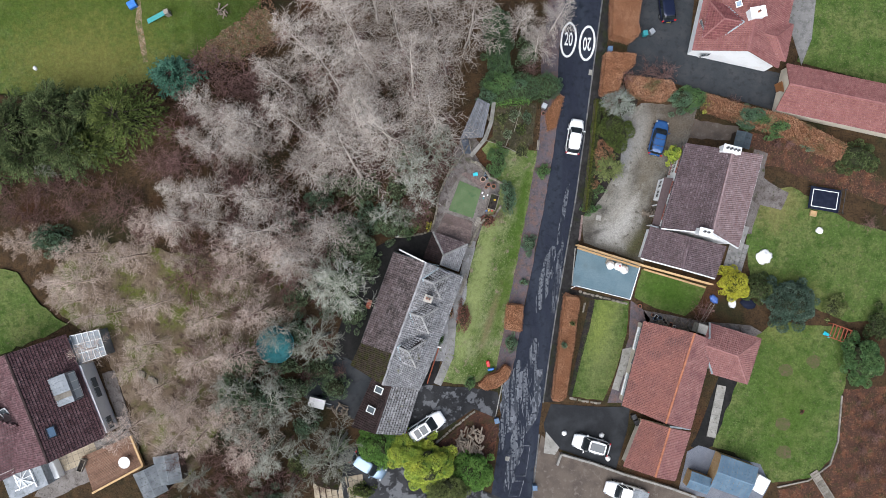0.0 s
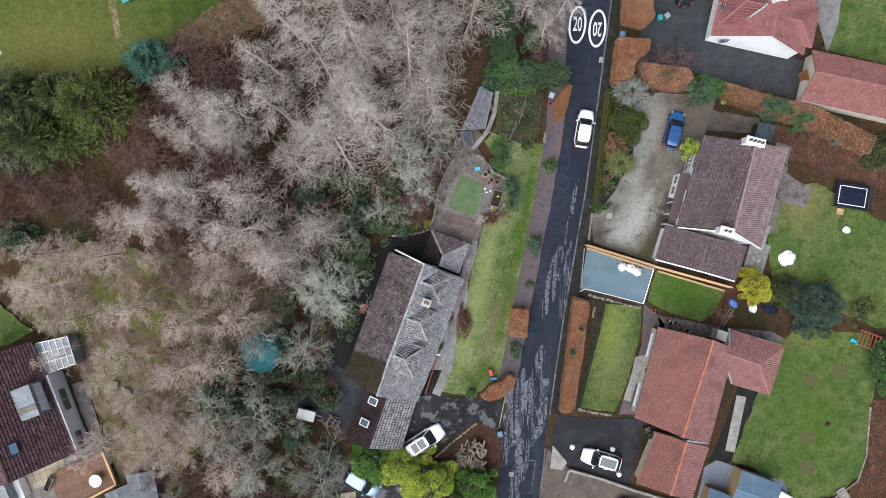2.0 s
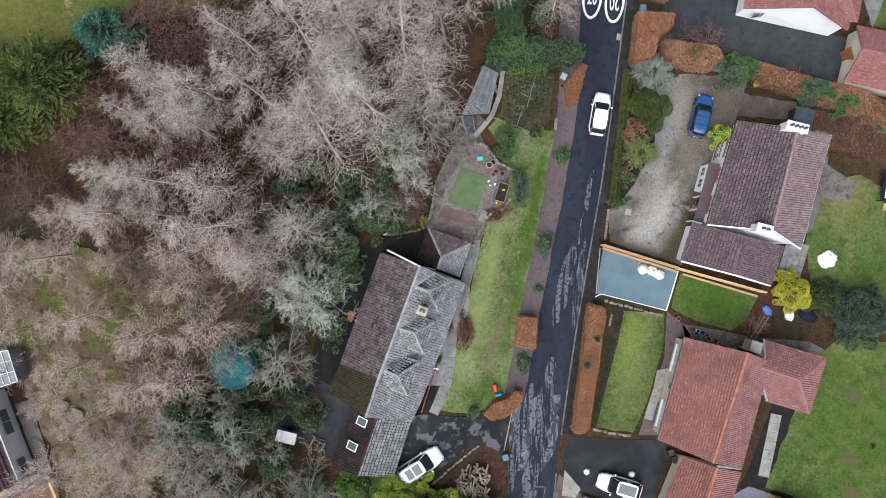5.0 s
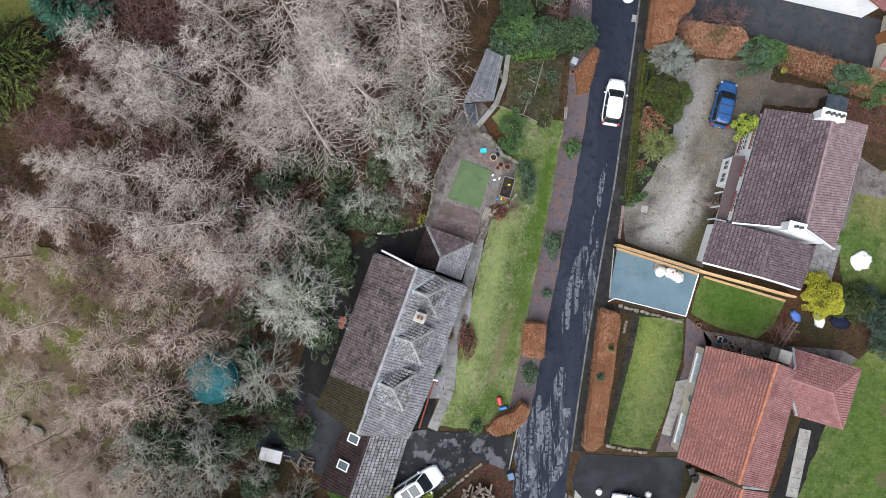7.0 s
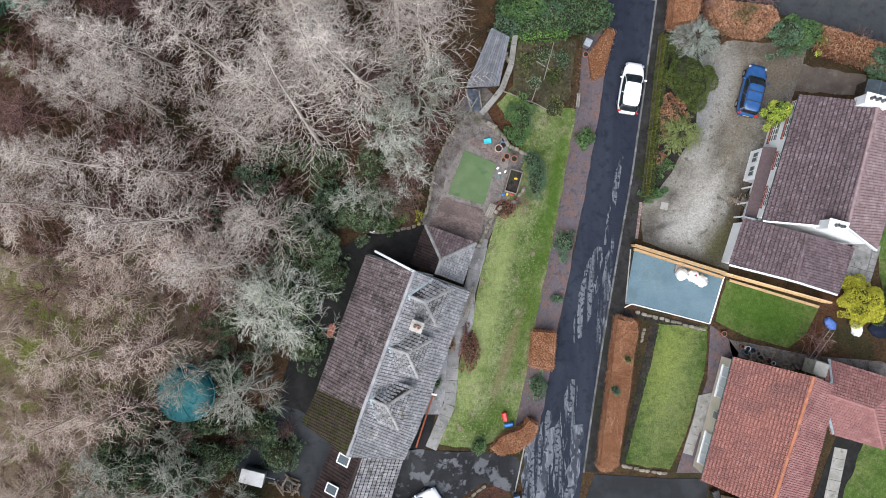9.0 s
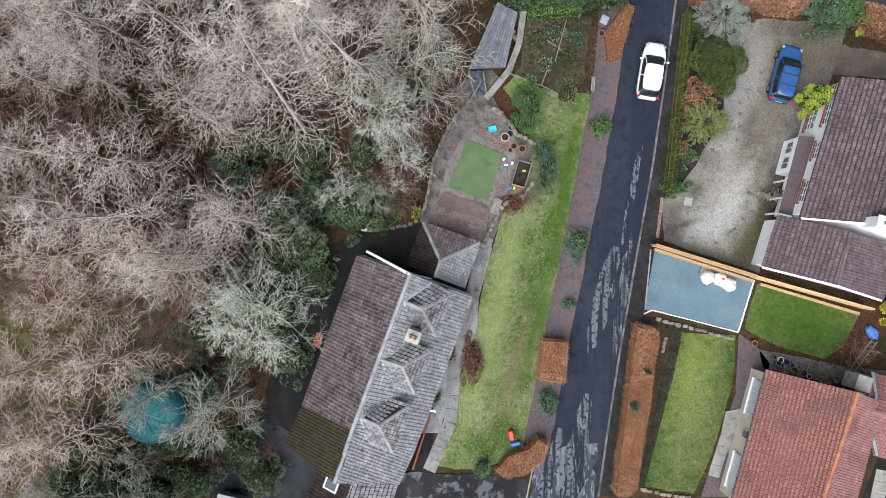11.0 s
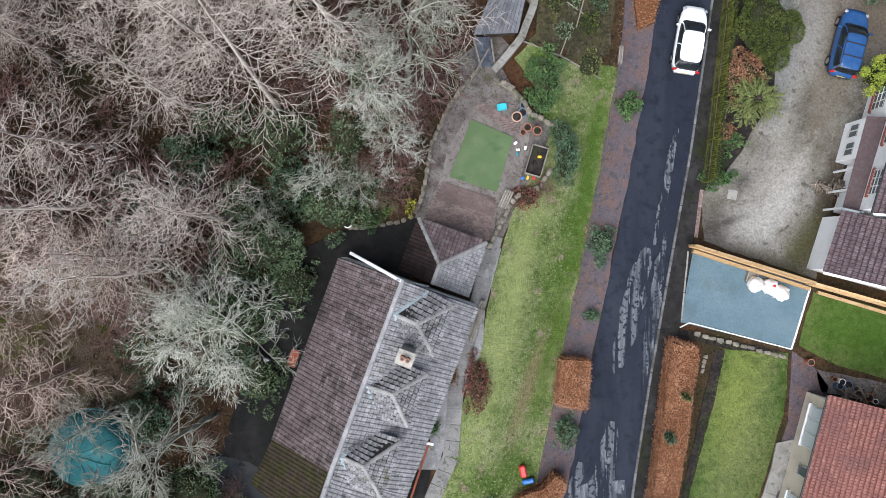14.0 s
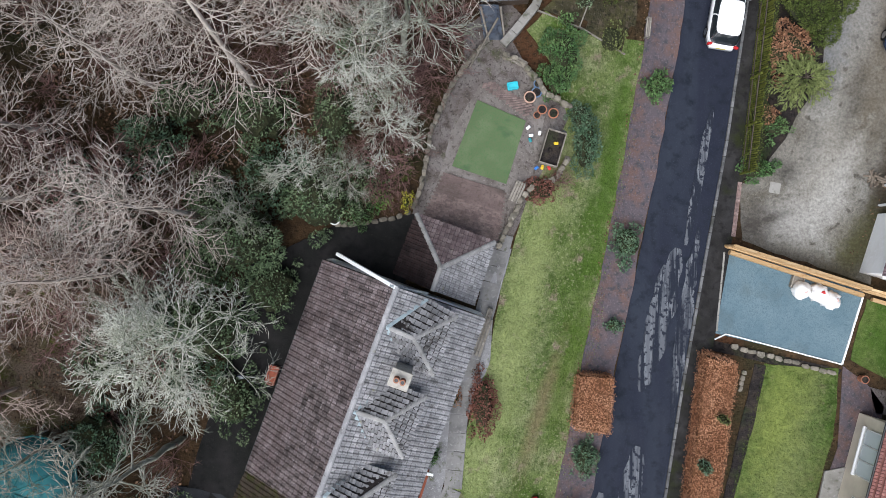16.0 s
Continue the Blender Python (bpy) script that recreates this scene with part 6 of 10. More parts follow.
def larch_tree(label, height, spread, bark, seed, limbs=42, first=0.2, shoots=13, spurs=6, fine=0.0125, thick=1.0):
    """A leafless larch at the origin: a straight leader, whorls of bowed limbs up its length, and flat sprays of fine shoots."""
    rng = np.random.default_rng(seed)
    tree = thing("bare_tree", 0, 0, 0, label, "tree", "leafless trees of the wood")
    n = 9
    lean = rng.normal(0, 0.025, 2)
    line = [np.array([0.0, 0.0, -0.4])]
    for i in range(n):
        line.append(line[-1] + np.array([lean[0] + rng.normal(0, 0.03), lean[1] + rng.normal(0, 0.03), 1.0]) * height / n)
    tr = 0.0125 * height * thick
    radii = [tr * (1 - 0.94 * i / n) for i in range(n + 1)]
    trunk = [(*line[i], *line[i + 1], radii[i], radii[i + 1]) for i in range(n)]
    crown, twigs = [], []
    for i in range(limbs):
        g = (i + rng.uniform(0, 0.9)) / limbs
        f = first + (0.985 - first) * g
        k = min(n - 1, int(f * n))
        p = line[k] + (line[k + 1] - line[k]) * (f * n - k)
        az = i * 2.4 + rng.uniform(-0.5, 0.5)
        le = spread * (1.08 - 0.86 * g ** 1.25) * rng.uniform(0.65, 1.18)
        el = -0.05 + 0.75 * g ** 1.5 + rng.uniform(-0.2, 0.2)
        d = np.array([math.cos(az) * math.cos(el), math.sin(az) * math.cos(el), math.sin(el)])
        pieces = 5
        r = max(0.022, 0.13 * radii[k])
        pts, dirs = [p], []
        for j in range(pieces):
            d = d + rng.normal(0, 0.11, 3) + np.array([0, 0, -0.07 if j < 2 else 0.11])
            d /= np.linalg.norm(d)
            p = p + d * le / pieces
            pts.append(p)
            dirs.append(d)
            crown.append((*pts[j], *p, r * (1 - 0.8 * j / pieces), r * (1 - 0.8 * (j + 1) / pieces)))
        m = max(5, int(shoots * le / spread))
        for q in range(m):
            u = 0.16 + 0.84 * (q + rng.uniform(0, 1)) / m
            j = min(pieces - 1, int(u * pieces))
            b = pts[j] + (pts[j + 1] - pts[j]) * (u * pieces - j)
            side = np.cross(dirs[j], [0, 0, 1.0])
            side /= np.linalg.norm(side) + 1e-9
            sd = dirs[j] * rng.uniform(0.5, 1.0) + side * (1 if q % 2 else -1) * rng.uniform(0.35, 1.0) + np.array([0, 0, rng.uniform(-0.3, 0.3)])
            sd /= np.linalg.norm(sd)
            sl = (0.28 + 0.3 * spread * (1.0 - 0.62 * u) * le / spread) * rng.uniform(0.6, 1.3)
            bow = np.array([0, 0, -0.12 * sl]) + rng.normal(0, 0.07 * sl, 3)
            mid, end = b + sd * sl * 0.55 + bow * 0.2, b + sd * sl + bow
            crown.append((*b, *mid, fine * 1.5, fine))
            twigs.append((*mid, *end, fine, 0.0))
            for w in range(spurs):
                v = 0.15 + 0.8 * (w + rng.uniform(0, 1)) / spurs
                o = b + (mid - b) * v / 0.55 if v < 0.55 else mid + (end - mid) * (v - 0.55) / 0.45
                td = sd * rng.uniform(0.3, 1.0) + rng.normal(0, 0.6, 3) + np.array([0, 0, 0.1])
                td /= np.linalg.norm(td)
                twigs.append((*o, *(o + td * rng.uniform(0.22, 0.68)), fine * 0.85, 0.0))
    branch_mesh("trunk", trunk, [], bark, tree)
    branch_mesh("crown", crown, twigs, bark, tree)
    return tree


def plant(models, spots, seed):
    rnd = random.Random(seed)
    for i, (x, y, top) in enumerate(spots):
        src = models[i % len(models)]
        g = ground_z(x, y)
        s = (top - g) / src["h"]
        m = pose(x, y, g - 0.1, rnd.uniform(-3, 3), rnd.uniform(-3, 3), rnd.uniform(0, 360))
        src.scale = (s, s, s)
        copy_thing(src, m)
        src.scale = (1, 1, 1)


def discard(models):
    for ob in models:
        for o in list(ob.children_recursive) + [ob]:
            bpy.data.objects.remove(o)


larch = []
for k in range(4):
    t_ob = larch_tree("tall leafless larch with fine pinkish-brown twigs on the hillside", 16.0, 3.3, M_BARK_PINK, 11 + k, thick=0.78)
    t_ob["h"] = 16.0
    larch.append(t_ob)
buff = []
for k in range(3):
    t_ob = larch_tree("leafless larch with fine buff-coloured twigs on the hillside", 12.0, 3.2, M_BARK_BUFF, 31 + k, limbs=34, first=0.12, fine=0.013, thick=0.8)
    t_ob["h"] = 12.0
    buff.append(t_ob)
grey = []
for k in range(4):
    t_ob = bare_tree("spreading leafless tree with pale lichened branches", "tree", 12.0, 2.9, M_BARK_GREY, 51 + k, limbs=13, rise=0.35, subs=(6, 5, 3), twig=0.7, wave=0.22, thick=1.3, first=0.45)
    t_ob["h"] = 12.0
    grey.append(t_ob)

wide = []
for k in range(3):
    t_ob = bare_tree("broad leafless tree with long pale winding branches", "tree", 12.0, 4.0, M_BARK_PALE, 61 + k, limbs=17, rise=0.5, subs=(7, 5, 3), twig=0.5, wave=0.24, thick=1.0, first=0.34, droop=0.06, flow=(7, 4, 1), reach=(0.5, 0.55, 0.6), fine=0.015)
    t_ob["h"] = 12.0
    wide.append(t_ob)
lichen = []
t_ob = bare_tree("broad leafless tree with dense pale lichened branches", "tree", 12.0, 4.1, M_BARK_PALE, 65, limbs=26, rise=0.5, subs=(8, 6, 3), twig=0.5, wave=0.24, thick=0.85, first=0.3, droop=0.05, flow=(6, 3, 1), reach=(0.5, 0.55, 0.6), fine=0.021)
t_ob["h"] = 12.0
lichen.append(t_ob)


def rows_of(pts, top, spread, seed):
    r = random.Random(seed)
    return [(x, y, top + r.uniform(-spread, spread)) for x, y in pts]


plant(larch, rows_of([(-7.53, 19.41), (-11.72, 17.84), (-3.35, 17.32), (0.31, 19.94), (-15.68, 13.46), (-9.49, 13.46), (-4.85, 12.43), (-0.73, 14.18),
    (-20.06, 9.85), (-14.44, 8.18), (-9.35, 8.18), (-18.50, 5.64), (-23.08, 5.64), (-16.66, 18.10),
    (-4.40, 22.55), (-9.63, 23.07), (-15.07, 22.34), (2.48, 23.19), (-17.74, 2.63), (-22.57, 2.59), (-22.90, 9.59), (-25.48, 5.47), (-26.89, 2.93), (-15.81, -0.92), (-12.39, 1.84), (-7.53, 26.21), (-1.26, 26.21), (-12.77, 26.74), (-22.4, 12.6), (-19.6, 13.4), (-12.6, 11.4), (-8.2, 16.2), (-24.5, 10.6), (-23.6, 14.4), (-20.8, 11.4)], 21.5, 2.2, 1), 3)
plant(buff, rows_of([(-35.77, -3.13), (-30.56, -0.47), (-25.85, -0.99), (-21.14, -3.09), (-33.11, -6.32), (-28.34, -5.25), (-23.56, -6.85), (-19.32, -6.32), (-29.27, -9.63), (-24.43, -11.25), (-20.95, -10.86),
    (-28.74, -13.94), (-25.32, -15.22), (-21.79, -16.54), (-26.41, -18.50), (-28.46, 2.15), (-34.71, -0.48), (-41.11, 0.59), (-20.11, -20.39), (-15.91, -0.47), (-37.35, -5.33), (-38.96, -3.44), (-35.06, -9.90), (-30.77, -11.95), (-27.50, -16.31), (-31.19, -17.64), (-24.56, -18.75), (-21.14, 0.05)], 20.0, 1.8, 2), 4)
plant(grey, rows_of([(-13.01, -9.60), (-17.78, -15.77), (-20.11, -18.12), (-24.33, -22.92), (-17.72, -20.92), (-1.91, 10.15), (-11.10, -21.33), (-21.52, -14.52), (-39.50, 7.69)], 16.8, 1.2, 3), 6)
plant(larch, [(10.8, 22.8, 12.5), (8.6, 25.2, 13.5), (12.6, 25.6, 11.5)], 18)
plant(lichen, [(-11.4, -4.0, 14.2)], 19)
plant(wide, [(-3.6, 8.4, 13.5), (-2.3, 5.6, 9.5), (-6.6, 3.2, 9.0)], 16)
plant(grey, [(-26.2, -25.6, 15.5), (-22.6, -25.2, 14.0), (-19.4, -23.6, 12.0), (-16.2, -26.2, 10.0), (-13.6, -23.4, 9.0), (-17.0, -8.6, 13.5), (-4.60, 3.81, 8.0), (-9.4, 1.9, 9.0), (-17.28, -18.35, 10.0), (-14.61, -17.81, 9.0), (-12.65, -20.75, 8.0), (-15.93, -21.53, 9.0), (-10.37, -22.40, 7.0), (-18.59, -13.45, 12.0)], 17)
discard(larch + buff + grey + wide + lichen)

# ---- hedges, shrubs and evergreen trees ----
hedge("beech_hedge", [(14.42, -5.3), (15.9, -5.75), (16.02, -6.4), (15.62, -8.6), (15.38, -10.9), (14.85, -14.2), (14.4, -17.35), (13.7, -17.85), (12.95, -17.7), (13.25, -14.8), (13.6, -12.3), (14.0, -8.6)], 1.5, M_LEAF_BEECH, "long clipped beech hedge with brown winter leaves", 1)
hedge("beech_hedge", [(7.56, -6.49), (9.35, -6.64), (9.16, -9.62), (7.32, -9.33)], 1.5, M_LEAF_BEECH, "square clipped beech hedge beside the lane", 2, base=0.15)
hedge("beech_hedge", [(4.16, -15.91), (5.05, -14.92), (6.54, -14.42), (7.29, -13.62), (7.94, -14.12), (7.54, -15.21), (6.30, -16.21), (4.95, -16.46)], 1.3, M_LEAF_BEECH, "curved brown beech hedge at the driveway corner", 3, base=0.4)
hedge("beech_hedge", [(19.87, 31.55), (23.48, 31.55), (22.69, 26.43), (22.96, 25.25), (21.91, 24.33), (19.74, 24.99)], 2.2, M_LEAF_BEECH, "tall brown beech hedge beside the lane", 4)
hedge("beech_hedge", [(19.06, 22.94), (22.48, 22.75), (22.35, 21.63), (21.04, 20.58), (20.45, 18.47), (18.54, 18.21)], 2.0, M_LEAF_BEECH, "brown beech hedge at the drive entrance", 5)
hedge("beech_hedge", [(21.61, 20.23), (26.75, 19.57), (27.15, 18.65), (26.09, 17.46), (22.14, 18.12)], 1.8, M_LEAF_RUST2, "shaggy russet hedge beside the tarmac drive", 6, leaf=0.15)
hedge("beech_hedge", [(30.74, 18.14), (36.02, 16.56), (40.63, 15.50), (47.23, 12.20), (46.44, 10.49), (40.11, 13.39), (30.74, 16.42)], 1.7, M_LEAF_RUST2, "russet hedge between two gardens", 7, leaf=0.14, density=210)
hedge("beech_hedge", [(7.98, -6.66), (9.43, -6.66), (9.17, -9.63), (7.45, -9.43)], 0.2, M_LEAF_BEECH, "fallen beech leaves under the clipped hedge", 8, base=0.05, category="leaves")
hedge("privet_hedge", [(13.70, 18.35), (14.36, 18.02), (13.36, 14.36), (12.37, 13.90), (12.10, 16.02)], 0.5, M_LEAF_BEECH, "low brown leafy hedge at the verge", 9, density=110)

hedge("laurel_hedge", [(4.3, 19.2), (5.6, 20.2), (7.2, 19.5), (9.0, 20.3), (10.6, 19.6), (12.2, 20.3), (13.2, 19.4), (13.4, 18.4), (12.4, 17.5), (11.2, 17.8), (9.6, 17.1), (8.0, 17.4), (6.2, 16.8), (4.9, 17.2)], 1.7, M_LEAF_LAUREL, "thick dark green laurel hedge at the wood edge", 70, leaf=0.15, density=150, soft=0.3)
hedge("low_hedge", [(4.7, 17.1), (9.9, 17.6), (10.0, 16.9), (4.7, 16.3)], 0.6, M_LEAF_GREEN3, "bright green ground ivy below the laurel", 71, leaf=0.12, density=170, soft=0.25)

EVER = (
    ("golden_conifer", (34.06, -4.05), (2.0, 1.9, 1.9), M_LEAF_GOLD, "rounded golden yellow conifer", 21, 26, 0.12, 190, 0.3),
    ("conifer", (40.59, -6.14), (3.1, 2.9, 2.4), M_LEAF_BLUE2, "wide dark blue-green conifer beside the lawn", 22, 30, 0.17, 105, 0.3),
    ("conifer", (37.21, -4.67), (1.8, 1.7, 1.5), M_LEAF_DARK, "dark green conifer beside the golden one", 23, 20, 0.16, 110, 0.3),
    # name, x, y, half-size, material, label, seed, lumps, leaf, density
    ("shrub", (46.14, -6.91), (1.5, 1.5, 1.1), M_LEAF_OLIVE, "olive green garden shrub", 24, 8, 0.18, 100, 0.4),
    ("evergreen_tree", (49.09, -13.01), (2.6, 2.8, 2.4), M_LEAF_GREEN, "glossy green evergreen at the garden edge", 25, 14, 0.22, 110, 0.42),
    ("shrub", (51.30, -8.86), (1.7, 2.2, 1.5), M_LEAF_DARK, "dark green garden shrub", 26, 8, 0.2, 100, 0.42),
    ("shrub", (37.21, 15.19), (2.6, 1.2, 1.4), M_LEAF_GREEN, "dense green boundary shrub", 27, 9, 0.17, 110, 0.42),
    ("shrub", (29.25, 17.65), (2.4, 1.3, 1.3), M_LEAF_GREEN, "dense green boundary shrub", 28, 9, 0.17, 110, 0.42),
    ("shrub", (31.31, 17.02), (0.9, 0.9, 1.0), M_LEAF_LIME, "small yellow-green boundary shrub", 29, 7, 0.15, 120, 0.45),
    ("shrub", (36.11, 15.54), (2.3, 1.4, 1.5), M_LEAF_GREEN2, "dense green shrub in the russet hedge", 142, 10, 0.16, 130, 0.42),
    ("shrub", (39.32, 14.38), (2.0, 1.4, 1.4), M_LEAF_GREEN, "dense green shrub in the russet hedge", 143, 10, 0.16, 130, 0.42),
    ("shrub", (43.41, 12.23), (1.3, 0.8, 1.0), M_LEAF_GREEN2, "small green shrub in the russet hedge", 144, 8, 0.15, 130, 0.42),
    ("shrub", (28.22, 17.56), (2.2, 1.6, 1.4), M_LEAF_GREEN2, "dense green shrub above the gravel drive", 145, 10, 0.16, 130, 0.42),
    ("shrub", (48.49, 10.68), (2.8, 1.9, 1.5), M_LEAF_DARK, "dark evergreen behind the trampoline", 30, 10, 0.2, 100, 0.42),
    ("shrub", (20.03, 13.97), (2.4, 2.9, 1.33), M_LEAF_OLIVE2, "broad green shrub beside the gravel drive", 32, 16, 0.12, 210, 0.35),
    ("shrub", (18.77, 11.19), (1.44, 1.56, 0.76), M_LEAF_RUST2, "russet dying shrub in the border", 33, 9, 0.17, 110, 0.42),
    ("shrub", (17.68, 7.77), (0.84, 1.08, 0.47), M_LEAF_RUST2, "small russet shrub in the border", 35, 6, 0.13, 120, 0.42),
    ("shrub", (18.35, 7.11), (1.08, 0.84, 0.43), M_LEAF_GREEN, "low green border plant", 36, 6, 0.13, 120, 0.42),
    ("shrub", (17.43, 4.72), (1.44, 0.72, 0.47), M_LEAF_GREEN, "low bright green border plant", 37, 7, 0.14, 130, 0.42),
    ("climber", (26.75, 10.95), (0.65, 1.25, 3.2), M_LEAF_LIME, "yellow-green climber on the white wall", 38, 8, 0.14, 150, 0.45),
    ("shrub", (6.29, 10.30), (1.2, 1.5, 0.8), M_LEAF_GREEN, "spreading green shrub on the terrace edge", 39, 12, 0.12, 190, 0.42),
    ("shrub", (6.12, 8.97), (1.0, 1.2, 0.8), M_LEAF_GREEN, "green shrub beside the curved stone wall", 140, 9, 0.12, 190, 0.42),
    ("shrub", (7.29, 7.09), (0.8, 0.9, 0.8), M_LEAF_GREEN2, "grey-green shrub at the wall end", 141, 9, 0.12, 170, 0.42),
    ("shrub", (7.71, 5.69), (0.85, 1.7, 0.8), M_LEAF_GREEN2, "grey-green shrub spilling over the wall", 40, 10, 0.14, 120, 0.42),
    ("shrub", (5.18, 3.33), (1.0, 0.8, 0.55), M_LEAF_RUST, "rusty red dwarf shrub below the wall", 41, 8, 0.12, 150, 0.42),
    ("shrub", (11.80, 9.18), (0.8, 0.9, 0.7), M_LEAF_GREEN, "green shrub on the mulch verge", 42, 8, 0.14, 130, 0.42),
    ("shrub", (10.22, 0.60), (0.9, 1.2, 0.8), M_LEAF_GREEN2, "ivy green shrub on the mulch verge", 43, 9, 0.14, 130, 0.42),
    ("shrub", (9.59, -3.92), (0.6, 0.45, 0.45), M_LEAF_GREEN2, "small green shrub on the mulch verge", 44, 6, 0.12, 130, 0.42),
    ("shrub", (7.98, -11.19), (0.8, 1.2, 0.7), M_LEAF_GREEN2, "ivy green shrub on the mulch verge", 45, 8, 0.13, 130, 0.42),
    ("shrub", (3.16, -15.59), (0.75, 0.75, 0.6), M_LEAF_GREEN, "clipped green shrub at the driveway", 46, 8, 0.11, 170, 0.5),
    ("shrub", (2.31, -7.72), (0.8, 1.8, 0.6), M_LEAF_RUST, "wispy rusty red shrub along the path", 47, 10, 0.14, 110, 0.42),
    ("shrub", (14.1, -11.2), (0.42, 0.5, 1.85), M_LEAF_GREEN2, "green shoots growing through the brown hedge", 131, 8, 0.12, 60, 0.45),
    ("shrub", (15.1, -8.7), (0.3, 0.35, 1.8), M_LEAF_OLIVE, "green shoots growing through the brown hedge", 132, 6, 0.12, 50, 0.45),
    ("shrub", (0.89, -7.14), (0.35, 1.0, 0.35), M_LEAF_RUST2, "small russet plants against the house", 48, 7, 0.1, 150, 0.42),
    ("shrub", (-0.33, -10.42), (0.6, 0.5, 0.4), M_LEAF_GREEN, "small green plant beside the doorway", 49, 6, 0.11, 150, 0.42),
    ("shrub", (-1.66, 2.66), (0.35, 0.6, 0.4), M_LEAF_GOLD, "small golden plant by the stone edging", 50, 6, 0.1, 160, 0.42),
    ("shrub", (-3.95, 2.05), (0.9, 0.9, 0.6), M_LEAF_GREEN, "bright green plant by the paved yard", 51, 7, 0.12, 130, 0.42),
    ("holly", (6.3, 25.2), (1.7, 2.2, 2.4), M_LEAF_LAUREL, "dark glossy laurel in the wood", 163, 12, 0.18, 100, 0.42),
    ("holly", (6.17, 21.91), (1.9, 2.8, 2.8), M_LEAF_LAUREL, "dark glossy holly in the wood", 63, 12, 0.18, 110, 0.42),
    ("holly", (6.56, 18.91), (1.8, 1.2, 1.4), M_LEAF_GREEN, "green laurel at the wood edge", 64, 10, 0.18, 110, 0.42),
    ("holly", (11.57, 18.80), (1.8, 1.3, 1.4), M_LEAF_DARK, "dark evergreen beside the lane", 65, 10, 0.18, 110, 0.42),
    ("holly", (8.51, 18.91), (1.6, 1.0, 1.2), M_LEAF_GREEN2, "dense evergreen at the garden edge", 111, 9, 0.16, 90, 0.42),
    ("holly", (4.91, 17.51), (1.2, 1.0, 1.0), M_LEAF_GREEN2, "dense evergreen beside the shed", 112, 9, 0.16, 90, 0.42),
    ("holly", (9.81, 22.81), (1.6, 1.8, 1.4), M_LEAF_OLIVE3, "dim evergreen beside the lane", 113, 9, 0.16, 70, 0.42),
    ("holly", (13.29, 19.24), (1.0, 0.9, 1.0), M_LEAF_GREEN2, "dense evergreen beside the lane", 114, 9, 0.15, 90, 0.42),
    ("holly", (-9.80, 16.80), (1.6, 1.7, 2.0), M_LEAF_GREEN2, "dark evergreen among bare trees", 66, 8, 0.2, 55, 0.42),
    ("holly", (-5.90, 2.57), (2.2, 2.0, 2.4), M_LEAF_OLIVE3, "ivy-clad evergreen among bare trees", 67, 10, 0.16, 55, 0.42),
    ("holly", (-9.55, 0.68), (2.6, 2.2, 3.0), M_LEAF_OLIVE3, "ivy-clad evergreen among bare trees", 68, 10, 0.16, 55, 0.42),
    ("holly", (-11.41, -3.66), (2.4, 2.2, 2.4), M_LEAF_OLIVE3, "dark evergreen under the pale tree", 69, 10, 0.16, 55, 0.42),
    ("holly", (-22.03, -15.07), (2.2, 2.4, 2.0), M_LEAF_OLIVE3, "dark evergreen among bare trees", 70, 10, 0.18, 55, 0.42),
    ("holly", (-14.16, 5.51), (1.8, 1.6, 1.8), M_LEAF_GREEN2, "dark evergreen among bare trees", 71, 8, 0.18, 55, 0.42),
    ("holly", (-17.40, -12.80), (2.0, 1.4, 1.2), M_LEAF_OLIVE3, "dark evergreen beside the netted trampoline", 72, 8, 0.18, 55, 0.42),
    ("shrub", (-16.41, -24.17), (1.6, 1.9, 0.9), M_LEAF_OLIVE, "yellow-green shrub beside the paved yard", 73, 8, 0.16, 100, 0.42),
    ("shrub", (-19.31, -27.24), (2.2, 1.4, 1.5), M_LEAF_GREEN2, "grey-green shrub behind the paved yard", 74, 10, 0.2, 90, 0.42),
    ("shrub", (-9.36, -27.75), (1.5, 0.9, 0.9), M_LEAF_OLIVE2, "low green shrub beside the parked car", 75, 8, 0.16, 100, 0.42),
    ("holly", (-39.93, 0.92), (2.2, 1.6, 1.6), M_LEAF_GREEN2, "dark evergreen at the far lawn", 76, 8, 0.2, 55, 0.42),
    ("shrub", (6.50, 12.09), (0.5, 0.5, 0.35), M_LEAF_GREEN, "small green plant in the vegetable bed", 77, 5, 0.12, 130, 0.42),
    ("shrub", (9.06, 11.41), (1.0, 1.0, 0.35), M_LEAF_OLIVE, "straggly plants in the vegetable bed", 78, 7, 0.12, 60, 0.3),
    ("shrub", (42.62, -19.36), (0.3, 0.3, 0.2), M_LEAF_RUST, "small brown tuft on the lawn", 79, 4, 0.1, 100, 0.4),
    ("holly", (-15.50, -19.94), (1.8, 1.5, 1.3), M_LEAF_GREEN2, "dim evergreen beside the paved yard", 146, 9, 0.16, 60, 0.42),
    ("holly", (-12.17, -22.43), (1.6, 1.5, 1.2), M_LEAF_OLIVE3, "dim evergreen beside the paved yard", 147, 9, 0.16, 60, 0.42),
    ("holly", (-18.57, -16.40), (2.0, 1.7, 1.4), M_LEAF_GREEN2, "dim evergreen under the bare trees", 148, 9, 0.16, 60, 0.42),
    ("shrub", (-3.13, 2.82), (0.8, 0.7, 0.5), M_LEAF_GREEN3, "fresh green plant beside the stone edging", 149, 7, 0.12, 110, 0.42),
    ("shrub", (-2.09, 4.64), (0.8, 1.3, 0.6), M_LEAF_OLIVE2, "low green shrub beside the stone edging", 150, 8, 0.13, 100, 0.42),
    ("holly", (-3.88, 3.57), (1.3, 1.2, 1.0), M_LEAF_OLIVE3, "dim laurel behind the paved yard", 151, 9, 0.15, 60, 0.42),
